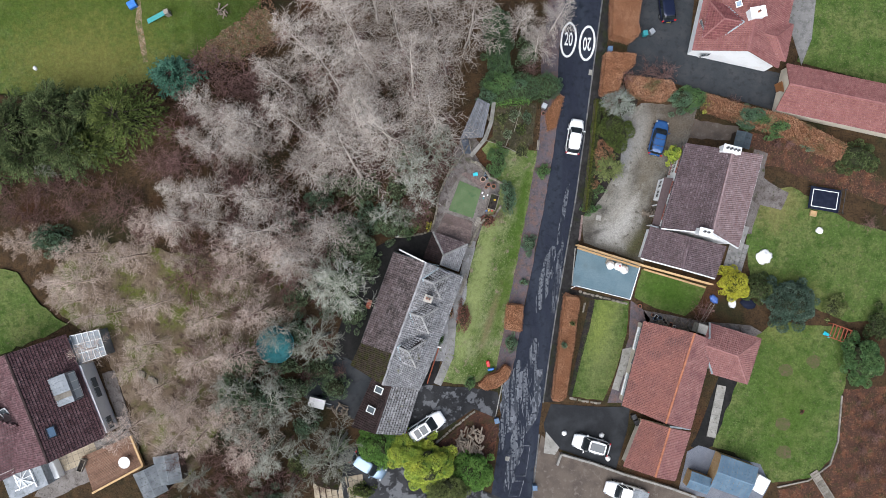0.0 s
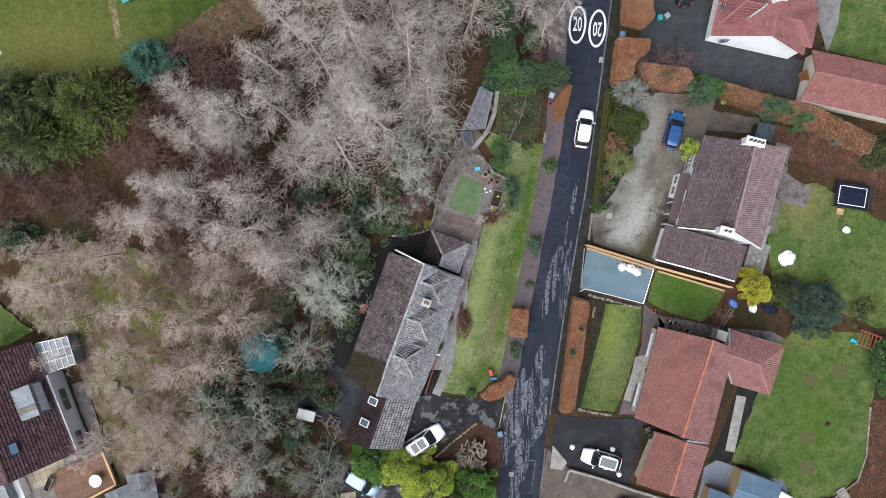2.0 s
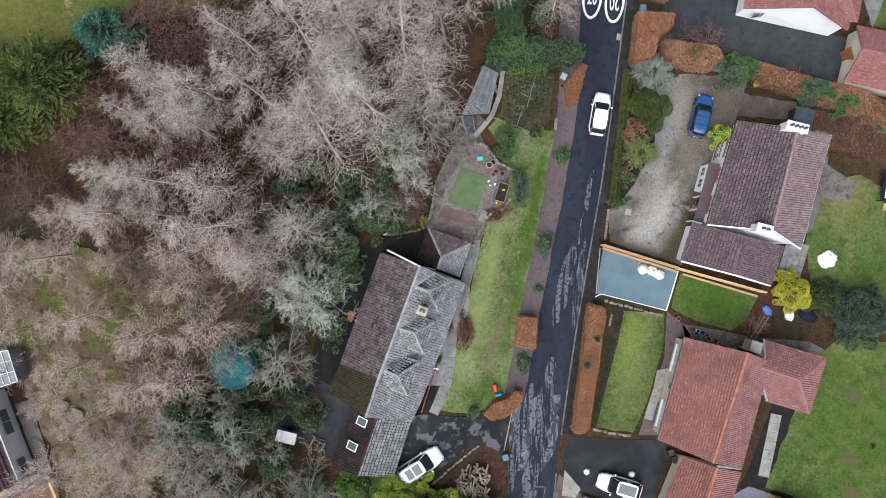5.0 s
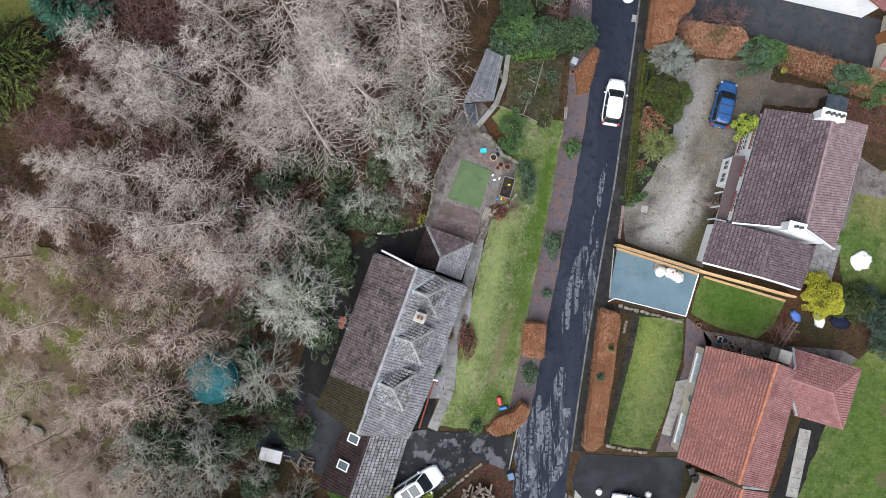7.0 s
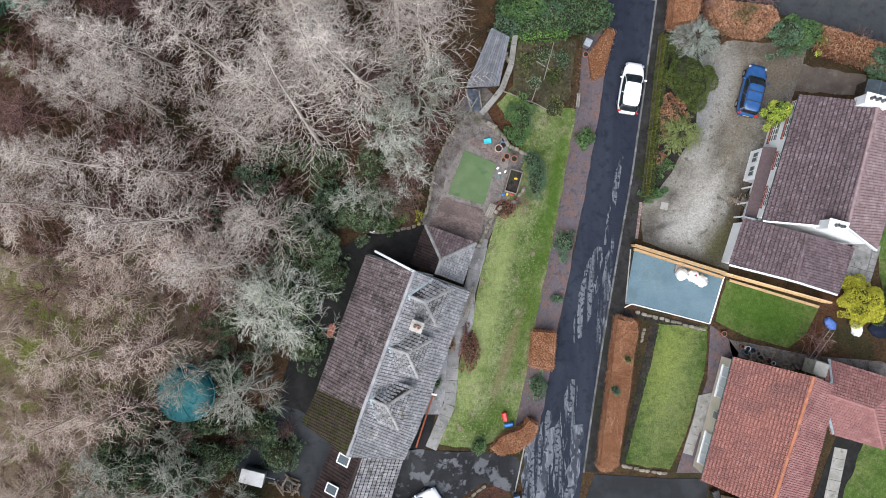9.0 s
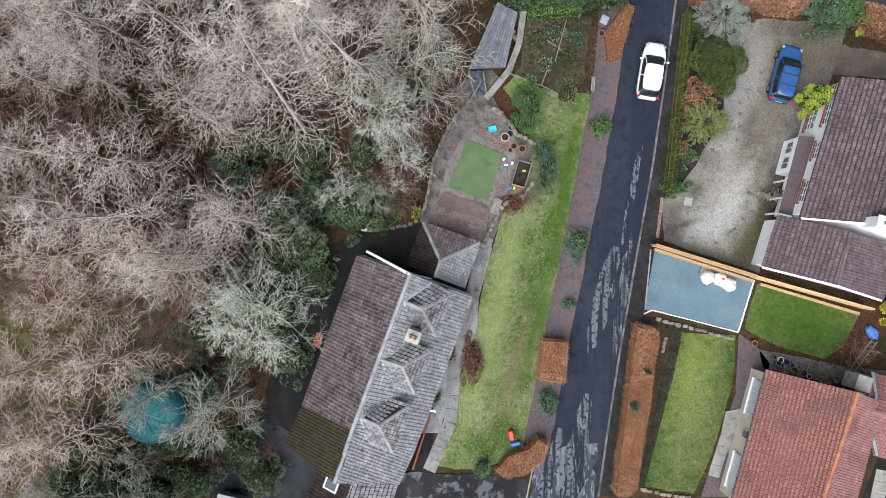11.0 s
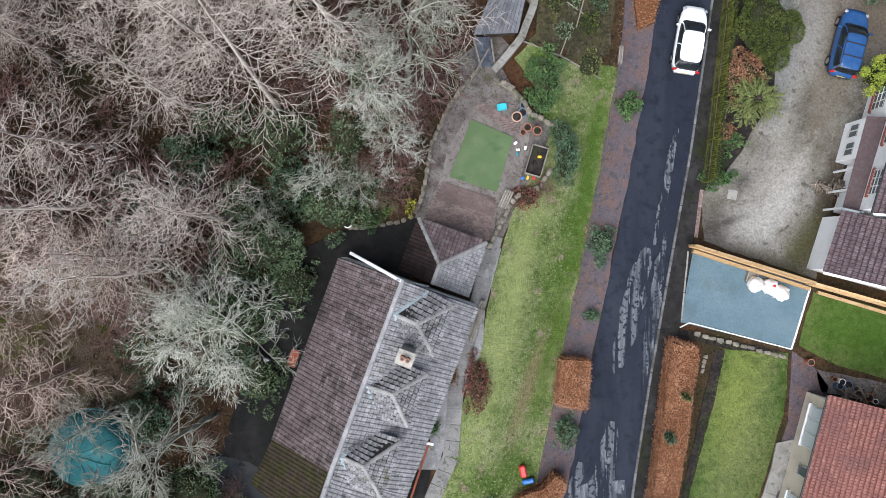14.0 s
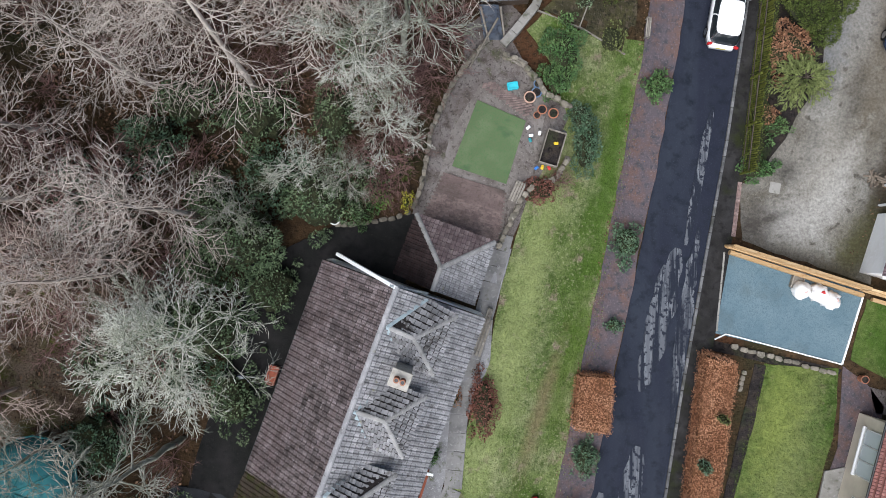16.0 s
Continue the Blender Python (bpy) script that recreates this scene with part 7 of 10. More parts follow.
    ("leafy_tree", (-4.76, -22.80), (2.2, 2.0, 2.4), M_LEAF_LIME, "yellow-green leafy tree beside the parked car", 52, 24, 0.17, 125, 0.42),
    ("leafy_tree", (-1.78, -24.45), (2.9, 2.8, 2.8), M_LEAF_LIME, "broad yellow-green leafy tree beside the parked car", 55, 24, 0.17, 125, 0.42),
    ("leafy_tree", (-7.60, -22.29), (2.6, 2.4, 2.4), M_LEAF_GREEN3, "green leafy tree beside the garage", 53, 24, 0.17, 125, 0.42),
    ("leafy_tree", (3.08, -25.76), (2.6, 2.4, 2.3), M_LEAF_GREEN3, "green leafy tree beside the log pile", 54, 24, 0.17, 125, 0.42),
    ("leafy_tree", (0.39, -27.43), (2.6, 2.3, 2.3), M_LEAF_OLIVE, "mottled green leafy tree behind the log pile", 56, 24, 0.17, 125, 0.42),
    ("shrub", (6.79, 14.96), (0.8, 0.9, 0.5), M_LEAF_OLIVE, "straggly green plant in the vegetable bed", 160, 7, 0.13, 60, 0.35),
    ("shrub", (8.15, 15.60), (0.9, 0.8, 0.45), M_LEAF_SILVER2, "grey-green plant in the vegetable bed", 161, 7, 0.13, 60, 0.35),
    ("shrub", (8.93, 13.88), (0.8, 0.9, 0.5), M_LEAF_OLIVE2, "low green plant in the vegetable bed", 162, 7, 0.13, 70, 0.35),
    ("shrub", (7.37, 13.24), (0.7, 0.6, 0.35), M_LEAF_SILVER2, "grey-green plant in the vegetable bed", 163, 7, 0.12, 60, 0.35),
    ("shrub", (9.73, 15.48), (0.6, 0.9, 0.5), M_LEAF_GREEN2, "dark green plant at the bed edge", 164, 7, 0.13, 70, 0.35),
    ("holly", (-8.41, -1.82), (1.6, 1.8, 1.3), M_LEAF_OLIVE3, "ivy-clad evergreen among bare trees", 120, 9, 0.16, 55, 0.42),
    ("holly", (-12.80, -6.21), (1.9, 1.8, 1.1), M_LEAF_GREEN2, "dark holly under the bare trees", 121, 9, 0.16, 55, 0.42),
    ("holly", (-10.29, -7.47), (1.4, 2.0, 1.2), M_LEAF_OLIVE3, "dim laurel under the bare trees", 122, 9, 0.16, 55, 0.42),
    ("holly", (-5.27, 6.97), (1.6, 2.1, 1.4), M_LEAF_OLIVE3, "ivy-clad evergreen among bare trees", 123, 9, 0.16, 55, 0.42),
    ("holly", (-8.41, 3.83), (2.1, 1.7, 1.6), M_LEAF_GREEN2, "dark holly under the bare trees", 124, 9, 0.16, 55, 0.42),
    ("holly", (-4.02, 9.48), (1.5, 1.8, 1.8), M_LEAF_OLIVE3, "dim laurel under the bare trees", 125, 9, 0.16, 55, 0.42),
    ("holly", (-12.03, -0.56), (1.8, 1.9, 1.6), M_LEAF_OLIVE3, "ivy-clad evergreen among bare trees", 126, 9, 0.16, 55, 0.42),
    ("holly", (-13.89, -3.04), (1.5, 1.9, 1.5), M_LEAF_GREEN2, "dark holly under the bare trees", 127, 9, 0.16, 55, 0.42),
    ("holly", (-11.41, 2.54), (1.6, 1.4, 1.8), M_LEAF_OLIVE3, "dim laurel under the bare trees", 128, 9, 0.16, 55, 0.42),
    ("holly", (-16.17, -4.84), (1.8, 1.9, 1.8), M_LEAF_OLIVE3, "ivy-clad evergreen among bare trees", 129, 9, 0.16, 55, 0.42),
    ("holly", (-19.00, -10.83), (2.0, 2.0, 1.4), M_LEAF_GREEN2, "dark holly under the bare trees", 130, 9, 0.16, 55, 0.42),
    ("holly", (-16.37, -15.44), (2.0, 1.7, 1.8), M_LEAF_OLIVE3, "dim laurel under the bare trees", 131, 9, 0.16, 55, 0.42),
    ("holly", (-14.06, -13.74), (2.1, 1.5, 1.1), M_LEAF_OLIVE3, "ivy-clad evergreen among bare trees", 132, 9, 0.16, 55, 0.42),
    ("holly", (-20.21, -15.68), (1.6, 2.1, 1.4), M_LEAF_GREEN2, "dark holly under the bare trees", 133, 9, 0.16, 55, 0.42),
    ("holly", (-12.32, -15.81), (1.9, 1.6, 1.5), M_LEAF_OLIVE3, "dim laurel under the bare trees", 134, 9, 0.16, 55, 0.42),
    ("holly", (-21.76, -11.90), (1.7, 1.6, 1.5), M_LEAF_OLIVE3, "ivy-clad evergreen among bare trees", 135, 9, 0.16, 55, 0.42),
    ("holly", (-16.17, -9.13), (1.9, 2.0, 1.6), M_LEAF_GREEN2, "dark holly under the bare trees", 136, 9, 0.16, 55, 0.42),
    ("holly", (-8.93, 6.88), (2.1, 2.0, 1.9), M_LEAF_OLIVE3, "dim laurel under the bare trees", 137, 9, 0.16, 55, 0.42),
    ("holly", (-12.50, 7.41), (1.9, 1.5, 1.8), M_LEAF_OLIVE3, "ivy-clad evergreen among bare trees", 138, 9, 0.16, 55, 0.42),
    ("holly", (-17.19, 2.48), (2.2, 2.0, 1.5), M_LEAF_GREEN2, "dark holly under the bare trees", 139, 9, 0.16, 55, 0.42),
)
for nm, (ex, ey), half, lm, lab, sd, lu, lf, dn, ly in EVER:
    bush(nm, ex, ey, half, lm, lab, "tree" if nm in ("leafy_tree", "evergreen_tree", "conifer", "golden_conifer") else "shrub", sd, lu, lf, 0.5 if lf < 0.3 else 0.22, dn, ly, trunk=0.14 if half[2] > 2 else 0.0)

SPRAYS = (
    ("shrub", (20.5, 17.2), (2.0, 1.8, 1.1), M_LEAF_SILVER, "silvery grey twiggy shrub beside the gravel drive", 31, 40, 9, 11, 0.2, 0.16),
    ("juniper", (19.5, 9.5), (1.7, 1.5, 0.75), M_LEAF_OLIVE, "spreading yellow-green juniper in the border", 34, 30, 8, 11, 0.17, 0.3),
    # name, place, half-size, foliage, label, seed, limbs, shoots, leaves, leaf length, slimness
    ("conifer", (-42.82, 11.98), (4.1, 3.58, 3.4), M_LEAF_DARK, "dark green conifer at the lawn edge", 56, 48, 9, 11, 0.3, 0.26),
    ("conifer", (-38.56, 13.40), (3.46, 3.33, 3.2), M_LEAF_DARK, "dark green conifer at the lawn edge", 57, 48, 9, 11, 0.3, 0.26),
    ("conifer", (-31.54, 13.03), (3.9, 3.5, 3.6), M_LEAF_OLIVE2, "olive green conifer at the lawn edge", 58, 48, 9, 11, 0.3, 0.26),
    ("conifer", (-36.90, 10.10), (3.71, 2.94, 3.2), M_LEAF_DARK, "dark green conifer below the lawn", 59, 48, 9, 11, 0.3, 0.26),
    ("conifer", (-41.12, 9.14), (3.07, 2.56, 2.8), M_LEAF_DARK, "dark green conifer below the lawn", 60, 48, 9, 11, 0.3, 0.26),
    ("conifer", (-45.66, 9.14), (3.33, 3.33, 2.8), M_LEAF_DARK, "dark green conifer below the lawn", 61, 48, 9, 11, 0.3, 0.26),
    ("rhododendron", (-27.16, 17.43), (2.5, 1.9, 1.8), M_LEAF_BLUE, "rounded blue-green evergreen bush", 62, 44, 9, 11, 0.24, 0.4),
    ("conifer", (-34.59, 13.97), (2.6, 2.2, 3.0), M_LEAF_DARK, "dark green conifer at the lawn edge", 92, 44, 9, 11, 0.3, 0.26),
    ("conifer", (-35.16, 10.17), (2.6, 1.9, 2.6), M_LEAF_OLIVE2, "olive green conifer below the lawn", 93, 44, 9, 11, 0.3, 0.26),
)
for nm, (ex, ey), half, lm, lab, sd, li, su, le, lf, asp in SPRAYS:
    spray_tree(nm, ex, ey, half, lm, lab, sd, li, su, le, lf, asp)

# low leafless shrubs of dark reddish twigs
scrub = []
for k in range(4):
    t_ob = bare_tree("tangled leafless shrub with dark reddish twigs", "shrub", 2.6, 1.7, M_BARK_RED, 81 + k, limbs=15, rise=0.6, subs=(5, 3, 2), twig=0.4, wave=0.25, thick=0.9, first=0.05, flow=(4, 2, 1))
    t_ob["h"] = 2.6
    t_ob["group"] = "leafless shrubs"
    scrub.append(t_ob)


def scatter(polys, step, seed, lo, hi):
    r = random.Random(seed)
    out = []
    for x0, y0, x1, y1 in polys:
        nx, ny = max(1, int(abs(x1 - x0) / step)), max(1, int(abs(y1 - y0) / step))
        for i in range(nx):
            for j in range(ny):
                x, y = x0 + (x1 - x0) * (i + r.uniform(0.1, 0.9)) / nx, y0 + (y1 - y0) * (j + r.uniform(0.1, 0.9)) / ny
                out.append((x, y, ground_z(x, y) + r.uniform(lo, hi)))
    return out


plant(scrub, scatter([(-46.84, 6.96, -31.52, 2.42), (-26.46, 19.29, -17.95, 12.46), (-17.95, 24.26, -13.56, 21.24), (-30.54, 10.55, -25.88, 6.47), (-31.12, 3.56, -28.21, 0.06)], 1.75, 7, 1.8, 3.6), 8)
plant(scrub, scatter([(47.87, -17.32, 53.22, -29.35), (37.84, 12.77, 43.86, 10.10), (49.88, 4.75, 53.89, 1.40)], 1.9, 9, 0.8, 1.8), 9)
plant(scrub, scatter([(-27, -4, -11, 20), (-12, 8, 1, 24)], 2.5, 11, 1.6, 4.2), 10)
plant(scrub, scatter([(-27, -16, -11, -4)], 3.2, 16, 1.4, 3.2), 10)
plant(scrub, scatter([(-29, -21, -13, -28)], 2.1, 15, 1.4, 3.2), 14)
plant(scrub, [(30.52, -7.05, 2.6), (24.06, 20.77, 2.8), (26.03, 20.58, 2.6), (21.41, 19.81, 2.4), (19.79, 17.16, 2.4), (6.43, 3.74, 3.2), (34.31, 17.35, 1.6), (11.44, 24.76, 3.5), (10.14, 20.86, 3.5)], 12)
plant(scrub, [(-2.19, 4.14, 5.2), (-2.49, 5.83, 5.5), (-1.59, 6.97, 5.0), (-1.24, 8.38, 5.2), (-0.49, 9.65, 5.0), (-2.86, 3.15, 4.8), (0.57, 10.93, 5.0), (-3.46, 4.41, 5.6), (-2.23, 8.37, 6.0), (-1.64, 5.42, 4.6)], 13)
discard(scrub)

# ---- cars ----
def car(x, y, z, heading, length, width, height, paint, label, roof="plain", estate=False):
    ob = thing("car", x, y, z, label, "car", "parked cars", heading)
    hw, hk = width / 2, height / 1.5
    # body shell: rings from the nose to the tail, rounded in plan
    bm = bmesh.new()
    rings = []
    for i in range(17):
        f = 0.5 - i / 16 if 0 < i < 16 else (0.498 if i == 0 else -0.498)
        t = abs(f) * 2
        w = hw * max(0.3, 1 - t ** (4.5 if f > 0 else 7)) ** 0.3
        zt = (0.95 - 0.3 * max(0, (f - 0.16) / 0.34) ** 1.6 if f > 0.16 else 0.95 - 0.2 * max(0, (-f - 0.42) / 0.08) ** 2) * hk
        zl = (0.21 + 0.14 * t ** 8) * hk
        prof = [(0.0, zt + 0.03), (0.45, zt + 0.02), (0.78, zt - 0.01), (0.92, zt - 0.07), (0.985, zt - 0.18), (1.0, (zt + zl) / 2), (0.95, zl)]
        ring = [(f * length, w * p, q) for p, q in prof] + [(f * length, -w * p, q) for p, q in reversed(prof[1:])]
        rings.append([bm.verts.new(p) for p in ring])
    for r0, r1 in zip(rings, rings[1:]):
        for i in range(13):
            bm.faces.new((r0[i], r0[(i + 1) % 13], r1[(i + 1) % 13], r1[i]))
    bm.faces.new(rings[0])
    bm.faces.new(rings[-1][::-1])
    part("body", bm, paint, ob, smooth=True, local=True)
    # cabin: a band of glass and pillars between belt line and roof
    zb, zr = 0.92 * hk, height
    xf, xr = 0.265 * length, -0.465 * length
    tf, tr = 0.085 * length, (-0.43 if estate else -0.37) * length
    tw = hw * 0.76
    if roof == "pickup":
        xf, xr, tf, tr = 0.27 * length, -0.12 * length, 0.14 * length, -0.1 * length
        for i in range(16):
            g = bmesh.new()
            add_box(g, (-0.14 * length - (i + 0.5) * 0.0215 * length, 0, 0.98 * hk), (0.02 * length, hw * 1.72, 0.05), 0, 0.012)
            part("load_cover_slat", g, M_FELT, ob, local=True)

    def oval(k, xa, xb, w, zz, power):
        th = 2 * math.pi * k / 36
        cx, cy = math.cos(th), math.sin(th)
        return Vector(((xa + xb) / 2 + (xa - xb) / 2 * math.copysign(abs(cx) ** power, cx), w * math.copysign(abs(cy) ** power, cy), zz))

    belt = [oval(k, xf, xr, hw * 0.93, zb, 0.34) for k in range(36)]
    waist = [oval(k, xf * 0.62 + tf * 0.38 + 0.05, xr * 0.6 + tr * 0.4 - 0.04, hw * 0.88, zb + (zr - zb) * 0.5, 0.34) for k in range(36)]
    eave = [oval(k, tf, tr, tw, zr - 0.07, 0.36) for k in range(36)]

    def band(nm, ks, mat, lift=0.0):
        g = bmesh.new()
        cols = [[g.verts.new(row[k % 36] * 1.0 + Vector((0, math.copysign(lift, row[k % 36].y), 0))) for row in (belt, waist, eave)] for k in ks]
        for c0, c1 in zip(cols, cols[1:]):
            for j in range(2):
                g.faces.new((c0[j], c1[j], c1[j + 1], c0[j + 1]))
        bmesh.ops.solidify(g, geom=g.faces[:], thickness=0.02)
        part(nm, g, mat, ob, "", True, True)

    band("windscreen", range(-4, 5), M_CAR_GLASS)
    band("rear_window", range(14, 23), M_CAR_GLASS)
    for a0, a1 in ((5, 9), (9, 13), (23, 27), (27, 31)):
        band("side_window", range(a0, a1 + 1), M_CAR_GLASS)
    for k in (4, 13, 22, 31):
        band("pillar", range(k, k + 2), paint)
    for k in (9, 27):
        g = bmesh.new()
        add_tube(g, belt[k], waist[k], 0.035, 0.035, 6)
        add_tube(g, waist[k], eave[k], 0.035, 0.035, 6)
        part("pillar", g, paint, ob, local=True)
    g = bmesh.new()
    loops = [[g.verts.new(p) for p in eave]]
    for sc, dz in ((0.88, 0.045), (0.55, 0.066)):
        loops.append([g.verts.new(Vector(((p.x - (tf + tr) / 2) * sc + (tf + tr) / 2, p.y * sc, p.z + dz))) for p in eave])
    for l0, l1 in zip(loops, loops[1:]):
        for k in range(36):
            g.faces.new((l0[k], l0[(k + 1) % 36], l1[(k + 1) % 36], l1[k]))
    g.faces.new(loops[-1])
    rf = part("roof", g, paint, ob, smooth=True, local=True)
    if roof in ("sunroof", "panorama"):
        for a, b in (((0.02, -0.14), (-0.16, -0.3)) if roof == "sunroof" else ((0.05, -0.33),)):
            g = bmesh.new()
            add_box(g, ((a + b) / 2 * length, 0, zr - 0.012), (abs(a - b) * length, tw * 1.35, 0.016), 0, 0.006)
            part("sunroof", g, M_CAR_GLASS, rf, local=True)
    if roof in ("rails", "sunroof"):
        for s in (1, -1):
            g = bmesh.new()
            add_tube(g, (tf - 0.1, s * tw * 0.92, zr - 0.01), (tr + 0.1, s * tw * 0.88, zr - 0.03), 0.025, 0.025, 6)
            part("roof_rail", g, M_GUTTER, rf, local=True)
    if roof == "rails":
        for fx in (-0.06, -0.25):
            g = bmesh.new()
            add_box(g, (fx * length, 0, zr + 0.01), (0.06, tw * 1.8, 0.03))
            part("roof_bar", g, M_GUTTER, rf, local=True)
    for s in (1, -1):
        for fx in (0.31, -0.29):
            g = bmesh.new()
            add_cylinder(g, None, 0.32, 0.32, 0.2, 18, Matrix.Translation((fx * length, s * (hw - 0.09) - 0.1, 0.32)) @ Matrix.Rotation(radians(-90), 4, "X"))
            t = part("tyre", g, M_TYRE, ob, local=True)
            g = bmesh.new()
            add_cylinder(g, None, 0.2, 0.2, 0.23, 14, Matrix.Translation((fx * length, s * (hw - 0.09) - 0.115, 0.32)) @ Matrix.Rotation(radians(-90), 4, "X"))
            part("rim", g, M_RIM, t, local=True)
        g = bmesh.new()
        add_box(g, (0.17 * length, s * (hw + 0.09), 0.93 * hk), (0.13, 0.22, 0.13), 0, 0.03)
        part("wing_mirror", g, paint, ob, local=True)
        g = bmesh.new()
        add_box(g, (0.448 * length, s * hw * 0.7, 0.6 * hk), (0.2, 0.3, 0.1), s * -22, 0.04)
        part("headlight", g, M_CLEAR_LENS, ob, local=True)
        g = bmesh.new()
        add_box(g, (-0.47 * length, s * hw * 0.8, 0.72 * hk), (0.13, 0.26, 0.24), s * 14, 0.03)
        part("tail_light", g, M_RED_LENS, ob, local=True)
    g = bmesh.new()
    add_box(g, (-0.497 * length, 0, 0.55 * hk), (0.03, 0.5, 0.11))
    part("number_plate", g, M_PLATE, ob, local=True)
    return ob


M_PLATE = material("plain_yellow_plate", (0.6, 0.5, 0.05), rough=0.5)
car(15.57, 13.25, 0.03, 80.5, 4.2, 1.78, 1.48, M_CAR_WHITE, "white hatchback standing on the lane")
car(25.45, 13.09, 0.04, 76.0, 4.25, 1.78, 1.6, M_CAR_BLUE, "blue estate car with roof bars on the gravel", "rails", True)
car(17.50, -23.12, 0.05, 164.0, 4.45, 1.82, 1.5, M_CAR_WHITE, "white car with dark panoramic roof on the drive", "panorama")
car(-1.94, -20.37, ground_z(-1.94, -20.37) + 0.06, 33.0, 4.7, 1.88, 1.66, M_CAR_WHITE, "white estate car with sunroof on the driveway", "sunroof", True)
car(21.6, -28.75, 0.05, 164.0, 5.2, 1.85, 1.75, M_CAR_WHITE, "white pickup with ribbed grey load cover", "pickup")
car(26.39, 28.85, 0.05, 97.0, 4.2, 1.8, 1.5, M_CAR_NAVY, "navy car on the grey drive")
car(-8.56, -24.84, ground_z(-8.56, -24.84) + 0.05, -32.0, 4.4, 1.8, 1.5, M_CAR_GREY, "silver-blue car half hidden below a conifer", "plain")

# ---- lane: kerbs, marks, covers ----
kerb_mesh = {}


def kerb_line(table, off, y0, y1, parent, height=0.12):
    y = y0
    while y < y1:
        a, b = Vector((along(table, y) + off, y, 0)), Vector((along(table, y + 0.9) + off, y + 0.9, 0))
        if "k" not in kerb_mesh:
            bm = bmesh.new()
            add_box(bm, (0, 0, -0.15), (0.88, 0.15, 0.15 + height), 0, 0.015)
            me = bpy.data.meshes.new("kerb_stone")
            bm.to_mesh(me)
            bm.free()
            me.materials.append(M_KERB)
            kerb_mesh["k"] = me
        ob = new("kerb_stone", kerb_mesh["k"])
        hold(ob, parent)
        d = b - a
        ob.matrix_basis = Matrix.Translation((a + b) / 2 + Vector((0, 0, 0.02))) @ Matrix.Rotation(math.atan2(d.y, d.x), 4, "Z")
        y += 0.9


kerb = thing("kerb", 15.0, 0, 0, "grey stone kerb along the footway", "kerb", kind="structure")
kerb_line(ROAD_R, 0.08, -18.3, -0.6, kerb)
kerb_line(ROAD_R, 0.08, 3.6, 40, kerb)
kerb_line(ROAD_R, 0.08, -40, -22.5, kerb, 0.05)
kerb_line(ROAD_R, 0.08, -0.6, 3.6, kerb, 0.03)

bm = bmesh.new()
for rc, turn in (((14.93, 24.88), -6), ((17.14, 24.47), -6)):
    n = 48
    for r in range(n):
        q = []
        for k, ang in ((1.0, r), (1.0, r + 1), (0.0, r + 1), (0.0, r)):
            th = 2 * math.pi * ang / n
            ex, ey = (0.98 if k else 0.75) * math.cos(th), (2.12 if k else 1.85) * math.sin(th)
            p = Matrix.Rotation(radians(turn), 2) @ Vector((ex, ey))
            q.append(bm.verts.new((rc[0] + p.x, rc[1] + p.y, 0.036)))
        bm.faces.new(q)
bmesh.ops.remove_doubles(bm, verts=bm.verts, dist=0.001)
marks = thing("speed_roundels", 16.00, 24.67, 0.03, "white painted speed roundels on the asphalt", "road marking", kind="structure")
part("ring", bm, M_PAINT, marks)
for (tx, ty), tr in (((14.93, 24.88), -4), ((17.14, 24.47), 176)):
    cu = bpy.data.curves.new("digits", "FONT")
    cu.body, cu.align_x, cu.align_y, cu.size = "20", "CENTER", "CENTER", 1.0
    cu.extrude, cu.offset = 0.002, 0.012
    tmp = new("digits", cu)
    bpy.context.view_layer.update()
    me = bpy.data.meshes.new_from_object(tmp.evaluated_get(bpy.context.evaluated_depsgraph_get()))
    bpy.data.objects.remove(tmp)
    for v in me.vertices:
        v.co.x, v.co.y = v.co.x * 1.0, v.co.y * 2.2
    ob = new("digits", me)
    me.materials.append(M_PAINT)
    hold(ob, marks)
    ob.matrix_basis = pose(tx, ty, 0.038, 0, 0, tr)

M_WORN = material("flecked_worn_asphalt", (0.0175, 0.021, 0.031), [((0.105, 0.112, 0.126), 1.1, 0.47, 0.55, (-11, 2.0, 0.12, 1)), ((0.14, 0.148, 0.163), 3.2, 0.54, 0.61, (-11, 1.6, 0.22, 1)), ((0.019, 0.022, 0.033), 4.0, 0.52, 0.6), ((0.055, 0.06, 0.07), 22.0, 0.6, 0.74)], 0.8, bump=0.008, bump_scale=50, spec=0.12)


def worn_band(a, b, w, seed):
    """A band of flecked, worn surface along the lane."""
    a, b = Vector(a), Vector(b)
    d = b - a
    s = Vector((-d.y, d.x)).normalized()
    n = max(4, int(d.length / 0.3))
    left, right = [], []
    for i in range(n + 1):
        f = i / n
        k = w * (0.25 + 0.75 * math.sin(math.pi * f) ** 0.5)
        o = 0.3 * w * noise.noise((f * n * 0.25, seed + 9.0, 1))
        left.append(tuple(a + d * f + s * (o + k / 2)))
        right.append(tuple(a + d * f + s * (o - k / 2)))
    patch("worn_band", left + right[::-1], M_WORN, 0.032 + 0.004 * seed, "pale flecked worn band in the asphalt", "road surface", 2.0, depth=0.01)


